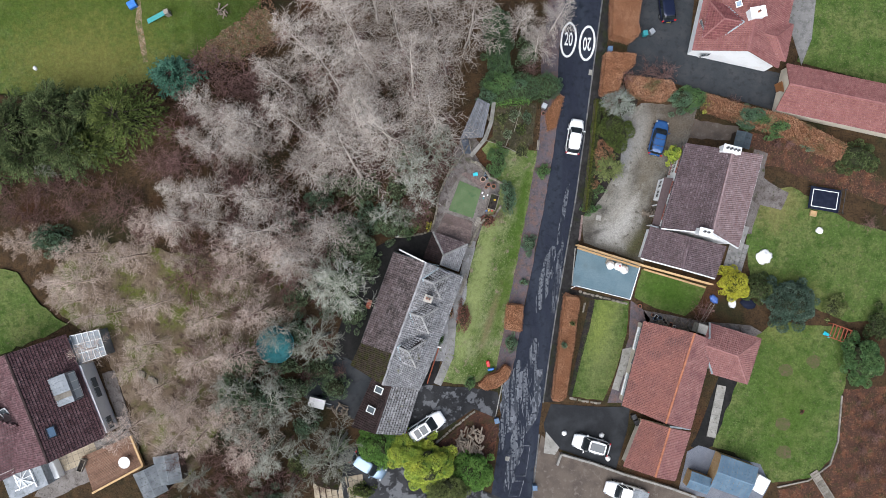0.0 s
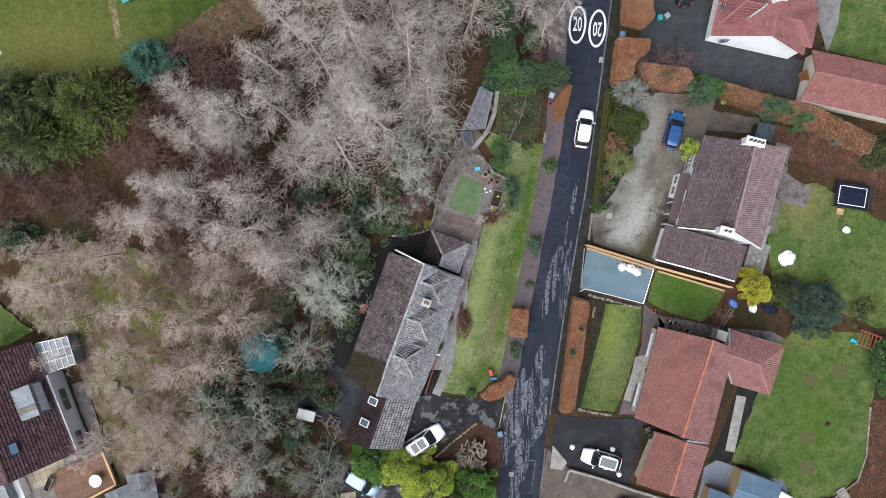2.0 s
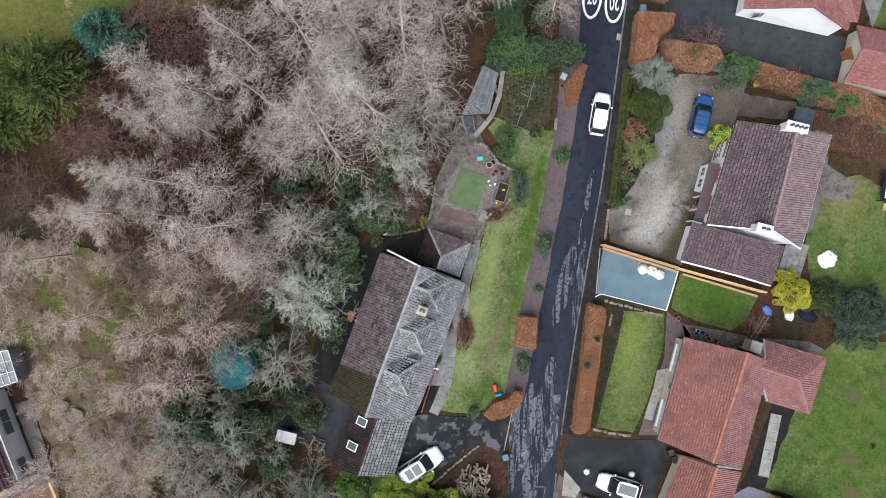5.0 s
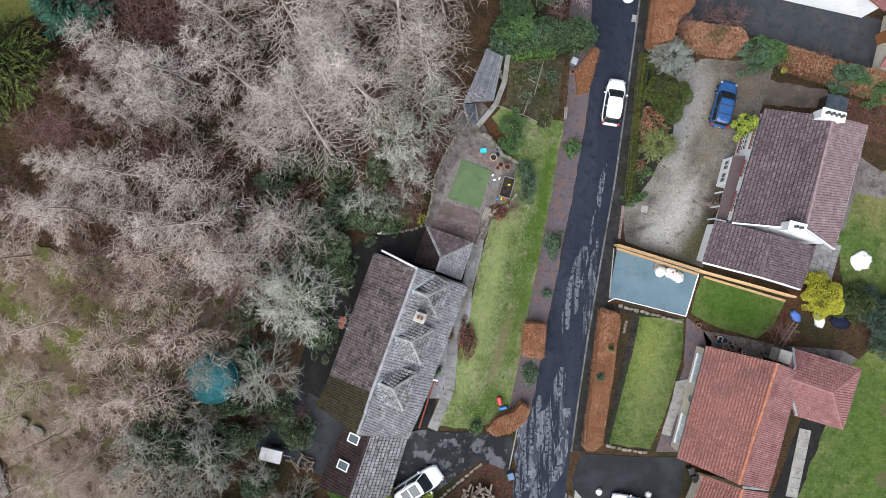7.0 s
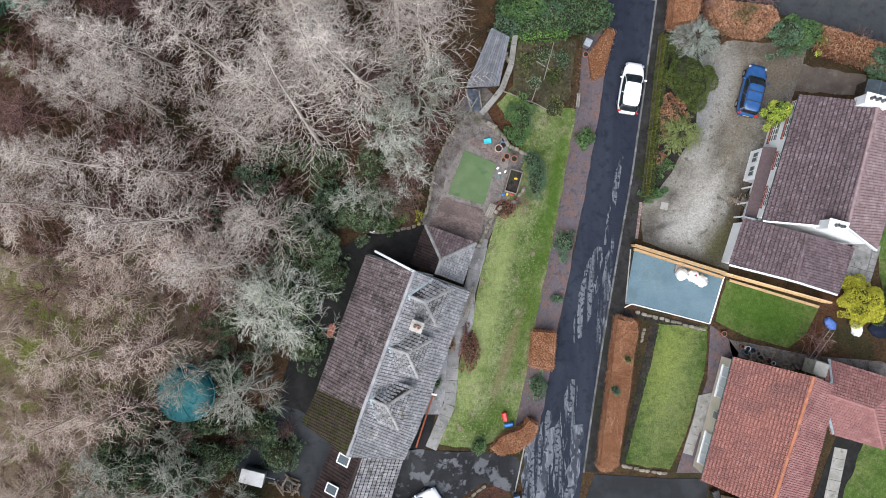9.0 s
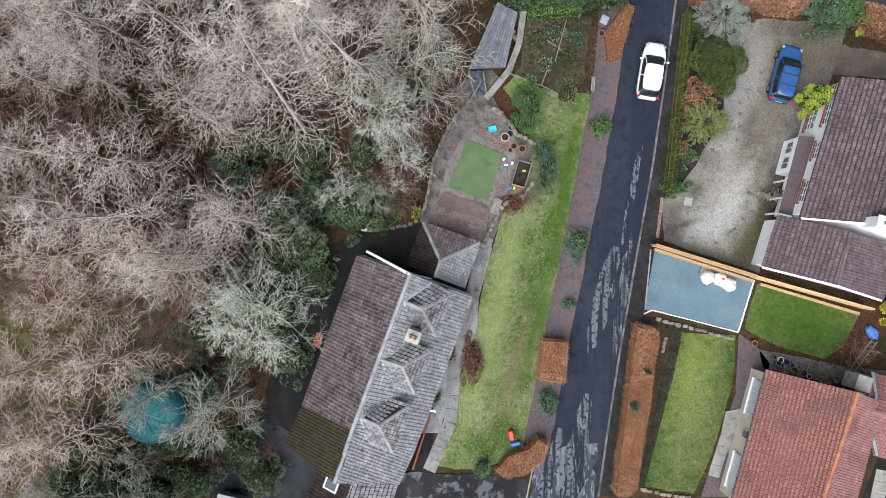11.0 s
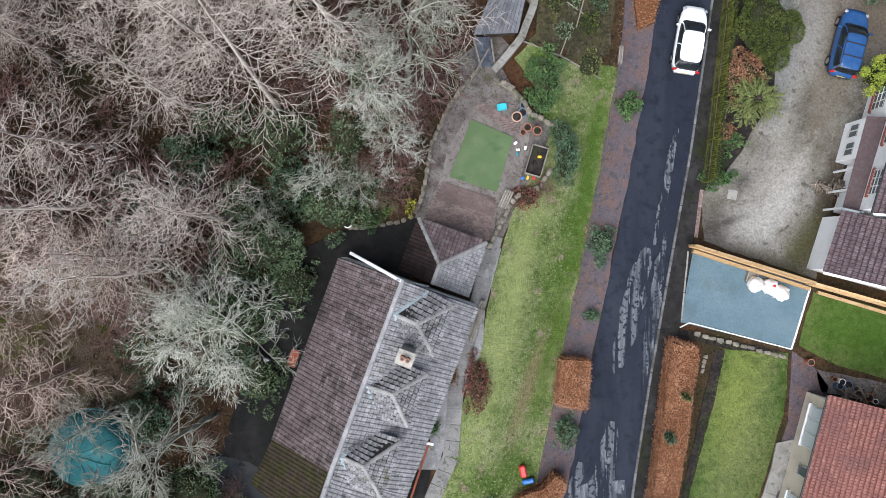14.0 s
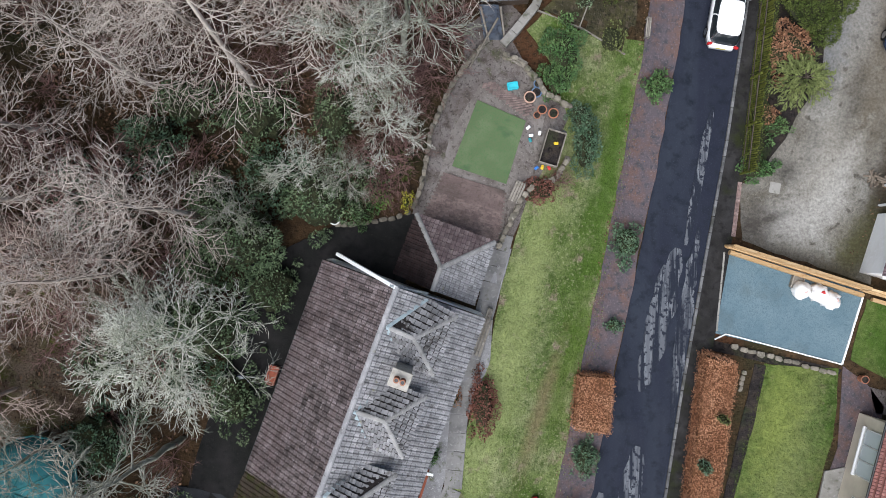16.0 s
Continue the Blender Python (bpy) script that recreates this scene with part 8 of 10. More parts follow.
# Worn patches over a base lightened to imitate wet sheen.
M_WORN2 = material("patchy_worn_asphalt_with_sheen", (0.041, 0.046, 0.057), [((0.115, 0.121, 0.138), 0.9, 0.46, 0.54, (-11, 1.2, 0.5, 1)), ((0.162, 0.170, 0.189), 3.0, 0.54, 0.6, (-11, 1.2, 0.4, 1)), ((0.032, 0.036, 0.045), 1.4, 0.56, 0.6), ((0.081, 0.088, 0.101), 22.0, 0.58, 0.72)], 0.8, bump=0.008, bump_scale=50, spec=0.12)
patch("worn_mouth", [(6.9, -15.9), (9.2, -14.6), (11.9, -14.2), (11.7, -17.5), (10.9, -20.8), (9.6, -22.2), (7.4, -21.6), (6.8, -19.2)], M_WORN2, 0.033, "patchy worn asphalt at the drive mouths, with wet sheen painted pale", "road surface", 2.0, 0.35, 71, 0.01)
for rx0, ry0, rx1, ry1 in ((8.35, -23.4, 10.35, -27.0), (8.3, -27.6, 9.6, -29.4)):
    cut = thing("repair_patch", (rx0 + rx1) / 2, (ry0 + ry1) / 2, 0.03, "rectangular trench repair with pale sealed edges", "road surface", kind="structure")
    for p, q in (((rx0, ry0), (rx1, ry0)), ((rx1, ry0), (rx1 - 0.5, ry1)), ((rx1 - 0.5, ry1), (rx0 - 0.5, ry1)), ((rx0 - 0.5, ry1), (rx0, ry0))):
        board(cut, (*p, 0.05), (*q, 0.05), 0.09, 0.03, M_WORN2, "sealed_edge")
for sa, sb, sw, sd in (((12.5, -0.6), (11.2, -7.6), 0.9, 9), ((14.3, 1.5), (12.9, -9.0), 0.55, 10), ((15.0, 8.0), (13.6, 0.5), 0.5, 11), ((13.19, 0.32), (11.38, -7.18), 1.3, 1), ((14.07, 0.01), (13.09, -6.86), 0.7, 2), ((11.08, -10.62), (9.05, -22.50), 1.5, 4), ((9.03, -13.19), (6.79, -22.12), 1.0, 5), ((10.49, -16.07), (7.46, -28.84), 1.6, 6), ((8.13, -16.74), (6.79, -24.14), 0.9, 7)):
    worn_band(sa, sb, sw, sd)
for cx, cy, cw, ch in ((17.61, 20.98, 0.55, 0.65), (7.66, -24.94, 0.5, 0.5), (18.5, 3.7, 0.6, 0.6), (18.53, -2.92, 0.4, 0.5)):
    bm = bmesh.new()
    add_box(bm, (cx, cy, 0.0), (cw, ch, 0.06), -10, 0.01)
    add_box(bm, (cx, cy, 0.055), (cw * 0.82, ch * 0.82, 0.012), -10, 0.004)
    tagged(part("access_cover", bm, M_CONCRETE), "square grey access cover set in the ground", "access cover")

# ---- stone walls, edging, fences ----
stone_meshes = []
for k in range(6):
    bm = bmesh.new()
    r = bmesh.ops.create_icosphere(bm, subdivisions=1, radius=0.5)
    for v in r["verts"]:
        q = v.co.copy()
        v.co = Vector((math.copysign(abs(q.x * 2) ** 0.6, q.x) * 0.5, math.copysign(abs(q.y * 2) ** 0.6, q.y) * 0.5, math.copysign(abs(q.z * 2) ** 0.6, q.z) * 0.5)) * (1 + 0.25 * noise.noise(q * 2.3 + Vector((k * 5, 0, 0))))
    me = bpy.data.meshes.new("stone")
    bm.to_mesh(me)
    bm.free()
    me.materials.append(M_STONE)
    stone_meshes.append(me)


def stone_wall(pts, label, size=(0.42, 0.3, 0.2), courses=2, seed=1, base=None):
    """A rough wall: stones laid along a line, course on course."""
    rnd = random.Random(seed)
    x0, y0 = pts[0]
    w = thing("garden_wall", x0, y0, ground_z(x0, y0) if base is None else base, label, "wall")
    for c in range(courses):
        for a, b in zip(pts, pts[1:]):
            a, b = Vector(a), Vector(b)
            d = b - a
            n = max(1, int(d.length / (size[0] * 0.9)))
            an = math.atan2(d.y, d.x)
            for i in range(n):
                p = a + d * ((i + 0.5 + 0.5 * (c % 2) * (n > 1)) / n)
                g = (ground_z(p.x, p.y) if base is None else base) + size[2] * (c + 0.4)
                ob = new("stone", rnd.choice(stone_meshes))
                hold(ob, w)
                s = rnd.uniform(0.8, 1.2)
                ob.matrix_basis = pose(p.x + rnd.uniform(-0.04, 0.04), p.y + rnd.uniform(-0.04, 0.04), g, rnd.uniform(-8, 8), rnd.uniform(-8, 8), math.degrees(an) + rnd.uniform(-10, 10)) @ Matrix.Diagonal((size[0] * s, size[1] * rnd.uniform(0.85, 1.15), size[2] * 1.15, 1))
    return w


stone_wall([(2.99, 0.24), (3.71, 1.70), (4.28, 2.86), (4.85, 3.50), (6.01, 3.86), (6.67, 4.91)], "curved low stone wall above the lawn", courses=3, seed=1)
stone_wall([(3.12, 10.19), (4.08, 9.88), (4.96, 8.96), (5.40, 8.24), (6.71, 7.67)], "curved low stone wall round the terrace", courses=3, seed=2)
stone_wall([(-1.37, 2.17), (-0.95, 3.39), (-0.67, 4.84), (-0.39, 6.43), (0.46, 8.32), (1.18, 9.54), (2.32, 10.79)], "rough stone edging between patio and wood", (0.38, 0.26, 0.2), 2, 3)
stone_wall([(-5.41, 1.39), (-3.97, 1.49), (-2.23, 1.79), (-1.37, 2.17)], "rough stone edging behind the yard", (0.4, 0.3, 0.2), 1, 4)
stone_wall([(16.09, -5.03), (19.02, -5.75), (21.94, -6.56)], "low stone edging beside the slate yard", (0.5, 0.3, 0.2), 1, 5)
stone_wall([(15.04, -17.69), (16.98, -18.14), (18.83, -18.35)], "low stone edging at the lawn's foot", (0.5, 0.3, 0.2), 1, 6)
stone_wall([(-0.78, -22.34), (1.38, -20.65), (3.86, -19.05)], "low stone edging beside the driveway", (0.5, 0.28, 0.2), 1, 7)
stone_wall([(-31.71, -12.47), (-30.43, -13.23), (-29.38, -13.81)], "large pale stones on the hillside", (1.2, 0.8, 0.5), 1, 8)
stone_wall([(16.9, -6.3), (16.6, -7.6)], "mossy stones at the end of the soil border", (0.34, 0.26, 0.16), 1, 10)
stone_wall([(4.69, 15.98), (5.44, 14.90)], "stones beside the shed", (0.5, 0.4, 0.3), 2, 11)


def slab_row(pts, width, label, mat=M_CONCRETE, height=0.06, length=0.9, seed=1, name="garden_path", lift=0.02, base=None):
    """A path or coping of slabs laid along a line, each its own piece."""
    rnd = random.Random(seed)
    x0, y0 = pts[0]
    w = thing(name, x0, y0, ground_z(x0, y0) if base is None else base, label, "path", kind="structure")
    bm = bmesh.new()
    add_box(bm, (0, 0, -0.15), (0.98, 0.98, 0.15 + height), 0, 0.012)
    me = bpy.data.meshes.new("slab")
    bm.to_mesh(me)
    bm.free()
    me.materials.append(mat)
    for a, b in zip(pts, pts[1:]):
        a, b = Vector(a), Vector(b)
        d = b - a
        n = max(1, round(d.length / length))
        for i in range(n):
            p = a + d * ((i + 0.5) / n)
            ob = new("slab", me)
            hold(ob, w)
            g = ground_z(p.x, p.y) if base is None else base
            ob.matrix_basis = pose(p.x, p.y, g + lift + rnd.uniform(-0.008, 0.008), rnd.uniform(-0.8, 0.8), rnd.uniform(-0.8, 0.8), math.degrees(math.atan2(d.y, d.x)) + rnd.uniform(-1, 1)) @ Matrix.Diagonal((d.length / n, width, 1, 1))
    return w


M_BRICK_EDGE = material("worn_pinkish_setts", (0.2, 0.135, 0.12), [((0.27, 0.2, 0.18), 3.0, 0.45, 0.65), ((0.1, 0.075, 0.07), 7.0, 0.5, 0.7)], 0.9, bump=0.01, bump_scale=30, vary=0.25)
M_SLAB = material("grey_paving_slab", (0.225, 0.216, 0.206), [((0.150, 0.145, 0.140), 1.2, 0.45, 0.65), ((0.290, 0.281, 0.268), 6.0, 0.55, 0.7), ((0.112, 0.112, 0.085), 3.0, 0.58, 0.72)], 0.85, bump=0.01, bump_scale=30, vary=0.12)
slab_row([(3.39, 0.97), (2.74, -1.52), (2.03, -4.45), (1.18, -7.38), (0.81, -12.20), (-0.66, -15.65)], 0.95, "grey concrete path along the house", M_SLAB, seed=1)
slab_row([(13.5, -25.6), (14.0, -24.3), (17.88, -25.4), (21.24, -26.6), (26.62, -28.2), (29.98, -29.4)], 0.26, "low boundary wall with pale coping slabs", M_CONCRETE, 0.62, 0.9, 12, "garden_wall")
slab_row([(21.49, -13.43), (20.47, -16.76)], 0.85, "pale concrete path beside the lawn", M_CONCRETE, seed=2)
slab_row([(33.15, -16.23), (31.87, -22.39)], 1.1, "pale concrete path beside the back lawn", M_CONCRETE, seed=3)
slab_row([(5.85, 16.9), (5.55, 14.6), (4.85, 12.7), (3.75, 11.3), (3.2, 10.7)], 0.45, "pale stone coping beside the shed", M_CONCRETE, 0.5, 0.7, 4)
slab_row([(35.90, 2.76), (34.69, -0.94)], 1.1, "grey slabs behind the house", M_SLAB, seed=5)
slab_row([(23.42, -2.10), (22.25, -6.00)], 0.1, "pale concrete edging of the yard", M_PVC, 0.12, 0.9, 6, "edging")
slab_row([(22.25, -6.00), (15.83, -4.37), (15.22, -4.68)], 0.07, "pale concrete edging of the yard", M_PVC, 0.12, 0.9, 7, "edging")
slab_row([(15.32, -4.22), (15.72, 0.14)], 0.1, "pale concrete edging of the yard", M_CONCRETE, 0.1, 0.9, 8, "edging")
slab_row([(16.55, 4.0), (16.2, 1.0)], 0.24, "pinkish brick setts across the gravel drive mouth", M_BRICK_EDGE, 0.05, 0.12, 22, "edging", base=0.05)
slab_row([(7.05, -16.0), (6.25, -19.9)], 0.11, "pale stone setts across the drive mouth", M_CONCRETE, 0.05, 0.3, 19, "edging", base=0.02)
slab_row([(15.97, 4.24), (15.62, 1.27)], 0.2, "pale stone setts across the drive mouth", M_KERB, 0.05, 0.25, 9, "edging")


def slab_field(corner, u, v, nu, nv, mat, label, name="paving", gap=0.03, seed=1, stagger=False, lift=0.03, skip=0.0):
    """Rectangular paving: nu by nv slabs from a corner along the steps u and v."""
    rnd = random.Random(seed)
    u, v = Vector(u), Vector(v)
    c = Vector(corner)
    w = thing(name, c.x, c.y, ground_z(c.x, c.y), label, "paving", kind="structure")
    bm = bmesh.new()
    add_box(bm, (0, 0, -0.12), (u.length - gap, v.length - gap, 0.16), 0, 0.01)
    me = bpy.data.meshes.new("slab")
    bm.to_mesh(me)
    bm.free()
    me.materials.append(mat)
    an = math.degrees(math.atan2(u.y, u.x))
    for j in range(nv):
        for i in range(nu):
            if rnd.random() < skip:
                continue
            p = c + u * (i + 0.5 + (0.5 * (j % 2) if stagger else 0)) + v * (j + 0.5)
            ob = new("slab", me)
            hold(ob, w)
            ob.matrix_basis = pose(p.x, p.y, ground_z(p.x, p.y) + lift + rnd.uniform(-0.006, 0.006), rnd.uniform(-0.7, 0.7), rnd.uniform(-0.7, 0.7), an)
    return w


slab_field((34.22, 1.08), (0.55, -0.16), (-0.16, -0.55), 4, 6, M_SLAB, "grey square paving slabs behind the house", seed=1)
slab_field((-14.47, -29.98), (0.62, 0.1), (-0.08, 0.62), 9, 5, M_BUFF_SLAB, "buff paving slabs in the lower yard", seed=2)
slab_field((-40.21, -23.40), (0.6, 0.22), (-0.22, 0.6), 8, 9, M_BUFF_SLAB, "buff paving slabs beside the decking", seed=3)

# picket fence, mossy, beside the footway
M_MOSSY = material("mossy_yellow_green_wood", (0.098, 0.107, 0.022), [((0.131, 0.140, 0.031), 2.0, 0.45, 0.65), ((0.033, 0.039, 0.009), 5.0, 0.5, 0.68)], 0.9, bump=0.01, bump_scale=30, vary=0.25)


def picket_fence(a, b, height, label, mat, pitch=0.12):
    a, b = Vector(a), Vector(b)
    d = b - a
    an = math.degrees(math.atan2(d.y, d.x))
    f = thing("picket_fence", a.x, a.y, 0, label, "fence")
    bm = bmesh.new()
    add_box(bm, (0, 0, 0), (0.08, 0.05, height), 0, 0.008)
    me = bpy.data.meshes.new("slat")
    bm.to_mesh(me)
    bm.free()
    me.materials.append(mat)
    n = int(d.length / pitch)
    rnd = random.Random(4)
    for i in range(n):
        p = a + d * ((i + 0.5) / n)
        ob = new("slat", me)
        hold(ob, f)
        ob.matrix_basis = pose(p.x, p.y, rnd.uniform(0, 0.04), rnd.uniform(8, 13), 0, an + rnd.uniform(-3, 3))
    m = max(2, int(d.length / 2.2))
    for i in range(m + 1):
        p = a + d * (i / m)
        bm = bmesh.new()
        add_box(bm, (p.x, p.y, -0.1), (0.11, 0.11, height + 0.1), an, 0.01)
        part("post", bm, mat, f)
    for z in (0.35, height - 0.3):
        board(f, (a.x, a.y, z), (b.x, b.y, z), 0.04, 0.08, M_BARK_DARK, "rail")


picket_fence((16.57, 4.46), (17.94, 17.57), 1.5, "mossy yellow-green picket fence beside the footway", M_MOSSY)
hedge("low_hedge", [(16.64, 4.63), (17.35, 4.58), (18.76, 17.62), (18.15, 17.62)], 0.8, M_LEAF_OLIVE2, "narrow dull green hedge behind the picket fence", 19, density=200)


def timber_fence(a, b, height, label, step=1.8):
    a, b = Vector(a), Vector(b)
    d = b - a
    an = math.degrees(math.atan2(d.y, d.x))
    f = thing("timber_fence", a.x, a.y, 0, label, "fence")
    n = max(1, round(d.length / step))
    for i in range(n + 1):
        p = a + d * (i / n)
        bm = bmesh.new()
        add_box(bm, (p.x, p.y, -0.1), (0.1, 0.1, height + 0.1), an, 0.01)
        part("post", bm, M_TIMBER, f)
    for z, o in ((height + 0.04, 0.0), (height - 0.25, -0.09), (height * 0.45, -0.09), (0.25, -0.09)):
        s = Vector((-d.y, d.x)).normalized() * o
        board(f, (a.x + s.x, a.y + s.y, z), (b.x + s.x, b.y + s.y, z), 0.14 if o == 0 else 0.05, 0.05 if o == 0 else 0.12, M_TIMBER, "rail")
    k = int(d.length / 0.16)
    bm = bmesh.new()
    add_box(bm, (0, 0, 0), (0.15, 0.022, height - 0.03))
    me = bpy.data.meshes.new("board")
    bm.to_mesh(me)
    bm.free()
    me.materials.append(M_TIMBER)
    s = Vector((-d.y, d.x)).normalized() * -0.06
    for i in range(k):
        p = a + d * ((i + 0.5) / k) + s
        ob = new("board", me)
        hold(ob, f)
        ob.matrix_basis = pose(p.x, p.y, 0.04, 0, 0, an)
    return f


timber_fence((15.76, 0.49), (23.08, -1.75), 1.5, "new pale timber fence above the slate yard")
timber_fence((23.08, -1.80), (31.61, -4.14), 1.5, "new pale timber fence beside the white house")
sleeper = thing("timber_beam", 15.96, 0.09, 0.0, "long new timber beam at the fence foot", "beam")
board(sleeper, (15.93, 0.14, 0.45), (23.27, -2.19, 0.45), 0.22, 0.4, M_TIMBER, "beam")
sleeper = thing("timber_beam", 23.78, -2.40, 0.0, "long new timber beam lying beside the lawn", "beam")
board(sleeper, (23.83, -2.40, 0.3), (31.20, -4.58, 0.3), 0.2, 0.25, M_TIMBER, "beam")

# ---- garden things ----
def drum(name, x, y, z, r, h, mat, label, cat, rim=None, inner=None):
    ob = thing(name, x, y, z, label, cat)
    bm = bmesh.new()
    add_cylinder(bm, (0, 0, 0), r * 0.85, r, h, 16)
    part("body", bm, mat, ob, local=True)
    bm = bmesh.new()
    add_cylinder(bm, (0, 0, h - 0.02), r * 1.06, r * 1.06, 0.05, 16)
    p = part("rim", bm, rim or mat, ob, local=True)
    bm = bmesh.new()
    add_cylinder(bm, (0, 0, h + 0.005), r * 0.82, r * 0.82, 0.03, 16)
    part("soil", bm, inner or M_SOIL, ob, local=True)
    return ob


def wheelie_bin(x, y, z, rz, mat, label):
    ob = thing("wheelie_bin", x, y, z, label, "bin", "bins", rz)
    bm = bmesh.new()
    add_box(bm, (0, 0, 0.08), (0.5, 0.55, 0.85), 0, 0.04)
    part("body", bm, mat, ob, local=True)
    bm = bmesh.new()
    add_box(bm, (0, 0, 0.93), (0.58, 0.62, 0.08), 0, 0.03)
    part("lid", bm, mat, ob, local=True)
    for s in (1, -1):
        bm = bmesh.new()
        add_cylinder(bm, None, 0.1, 0.1, 0.05, 12, Matrix.Translation((s * 0.26, -0.26, 0.1)) @ Matrix.Rotation(radians(90), 4, "Y"))
        part("wheel", bm, M_TYRE, ob, local=True)
    return ob


M_BIN_BLUE = material("blue_bin_plastic", (0.07, 0.13, 0.22), [((0.1, 0.17, 0.26), 4.0, 0.45, 0.65)], 0.5)
M_BIN_TEAL = material("teal_plastic", (0.02, 0.2, 0.22), [((0.03, 0.25, 0.27), 4.0, 0.45, 0.65)], 0.5)
M_RED_PLASTIC = material("red_plastic", (0.55, 0.03, 0.03), [((0.45, 0.03, 0.03), 4.0, 0.45, 0.65)], 0.4)
M_BLUE_PLASTIC = material("blue_plastic", (0.03, 0.16, 0.5), [((0.04, 0.2, 0.55), 4.0, 0.45, 0.65)], 0.4)
M_CYAN = material("cyan_plastic", (0.02, 0.5, 0.58), [((0.03, 0.42, 0.5), 4.0, 0.45, 0.65)], 0.45)
M_YELLOW = material("yellow_plastic", (0.75, 0.5, 0.03), rough=0.4)
M_ORANGE = material("faded_orange_plastic", (0.36, 0.1, 0.06), [((0.28, 0.085, 0.05), 4.0, 0.45, 0.65)], 0.6)
M_BAG = material("white_woven_bag", (0.78, 0.77, 0.75), [((0.6, 0.59, 0.57), 3.0, 0.5, 0.7)], 0.8, bump=0.03, bump_scale=9)
M_NET_TEAL = material("teal_net", (0.035, 0.15, 0.165), [((0.055, 0.2, 0.21), 0.8, 0.45, 0.65), ((0.02, 0.08, 0.09), 3.0, 0.52, 0.7)], 0.95)
M_NAVY = material("navy_trampoline_mat", (0.01, 0.013, 0.026), [((0.016, 0.02, 0.036), 2.0, 0.45, 0.65)], 0.9, spec=0.15)
M_STEEL = material("galvanised_steel", (0.5, 0.52, 0.54), [((0.4, 0.42, 0.44), 6.0, 0.45, 0.65)], 0.4, metal=0.8)
M_LOG = material("cut_log", (0.210, 0.170, 0.133), [((0.140, 0.111, 0.086), 3.0, 0.45, 0.65), ((0.294, 0.259, 0.211), 8.0, 0.55, 0.7)], 0.9, bump=0.015, bump_scale=18, vary=0.35)

wheelie_bin(6.34, -20.24, 0.1, 15, M_BIN_BLUE, "blue wheelie bin at the lane")
wheelie_bin(23.84, 25.44, 0.05, 10, M_BIN_TEAL, "teal wheelie bin on the grey drive")
wheelie_bin(24.64, 25.64, 0.05, 35, M_STEEL, "pale bin on the grey drive")
wheelie_bin(19.70, 23.57, 0.1, 0, M_BIN_BLUE, "blue bin on the footway")
wheelie_bin(10.82, -28.12, 0.1, 0, M_BIN_BLUE, "blue bin beside the lane")
wheelie_bin(11.86, 16.73, 0.7, -25, M_STEEL, "grey compost bin beside the vegetable beds")
for bx, by in ((22.52, -19.79), (22.86, -20.46)):
    wheelie_bin(bx, by, 0.05, 20, M_GUTTER, "black bin beside the red-roofed house")
drum("water_butt", -10.01, -6.57, 2.6, 0.32, 0.9, M_CAR_NAVY, "dark blue water butt behind the house", "barrel", None, M_CONSERV)
for k, (px, py) in enumerate(((24.85, -7.83), (25.26, -7.98), (25.71, -8.16), (26.12, -8.39), (26.61, -8.61), (26.95, -8.94), (27.41, -9.20), (25.11, -8.24), (26.31, -8.76))):
    drum("plant_pot", px, py, 0.05, 0.16 + 0.05 * (k % 3), 0.35 + 0.1 * (k % 2), (M_POT, M_BAG, M_BIN_BLUE, M_OLDWOOD, M_KERB)[k % 5], ("terracotta", "white", "blue", "grey wooden", "grey stone")[k % 5] + " pot among clutter by the gable", "pot")
drum("plant_pot", -10.00, -6.66, 2.6, 0.28, 0.4, M_BIN_BLUE, "blue rimmed round tub behind the house", "pot")
drum("plant_pot", -9.22, -6.60, 2.6, 0.2, 0.4, M_KERB, "grey round pot behind the house", "pot")
drum("plant_pot", -8.95, -5.06, 2.6, 0.16, 0.35, M_TURF, "green round pot behind the house", "pot")
drum("plant_pot", 23.31, -6.77, 0.05, 0.22, 0.45, M_POT, "terracotta pot beside the path", "pot")
drum("plant_pot", -5.33, 1.65, 2.7, 0.28, 0.5, M_WHITE, "white rimmed pot behind the yard", "pot", M_WHITE)
drum("plant_pot", 4.60, 8.01, 2.6, 0.3, 0.35, M_POTPALE, "pale terracotta bowl on the terrace", "pot", M_POTPALE)
drum("plant_pot", 4.95, 8.27, 2.6, 0.26, 0.3, M_BIN_BLUE, "blue glazed pot on the terrace", "pot")
drum("plant_pot", 5.00, 8.71, 2.6, 0.2, 0.3, M_BIN_BLUE, "small blue glazed pot on the terrace", "pot")
drum("plant_pot", 5.25, 7.40, 2.6, 0.24, 0.25, M_POTPALE, "terracotta ring pot on the terrace", "pot", M_POT)
drum("plant_pot", 5.83, 7.21, 2.6, 0.26, 0.25, M_POTPALE, "terracotta ring pot on the terrace", "pot", M_POT)
drum("plant_pot", 4.99, 7.11, 2.6, 0.18, 0.22, M_POT, "small terracotta pot on the terrace", "pot")
drum("plant_pot", 11.83, 15.98, 0.5, 0.22, 0.3, M_POT, "pot beside the compost bin", "pot")


def crate(name, x, y, z, rz, size, mat, label, cat, slats=4):
    ob = thing(name, x, y, z, label, cat, "", rz)
    w, l, h = size
    for i in range(slats):
        bm = bmesh.new()
        add_box(bm, (-w / 2 + w * (i + 0.5) / slats, 0, h - 0.03), (w / slats * 0.75, l, 0.03), 0, 0.004)
        part("slat", bm, mat, ob, local=True)
    for sx in (1, -1):
        for sy in (1, -1):
            bm = bmesh.new()
            add_box(bm, (sx * (w / 2 - 0.04), sy * (l / 2 - 0.04), 0), (0.06, 0.06, h), 0, 0.004)
            part("leg", bm, mat, ob, local=True)
    return ob


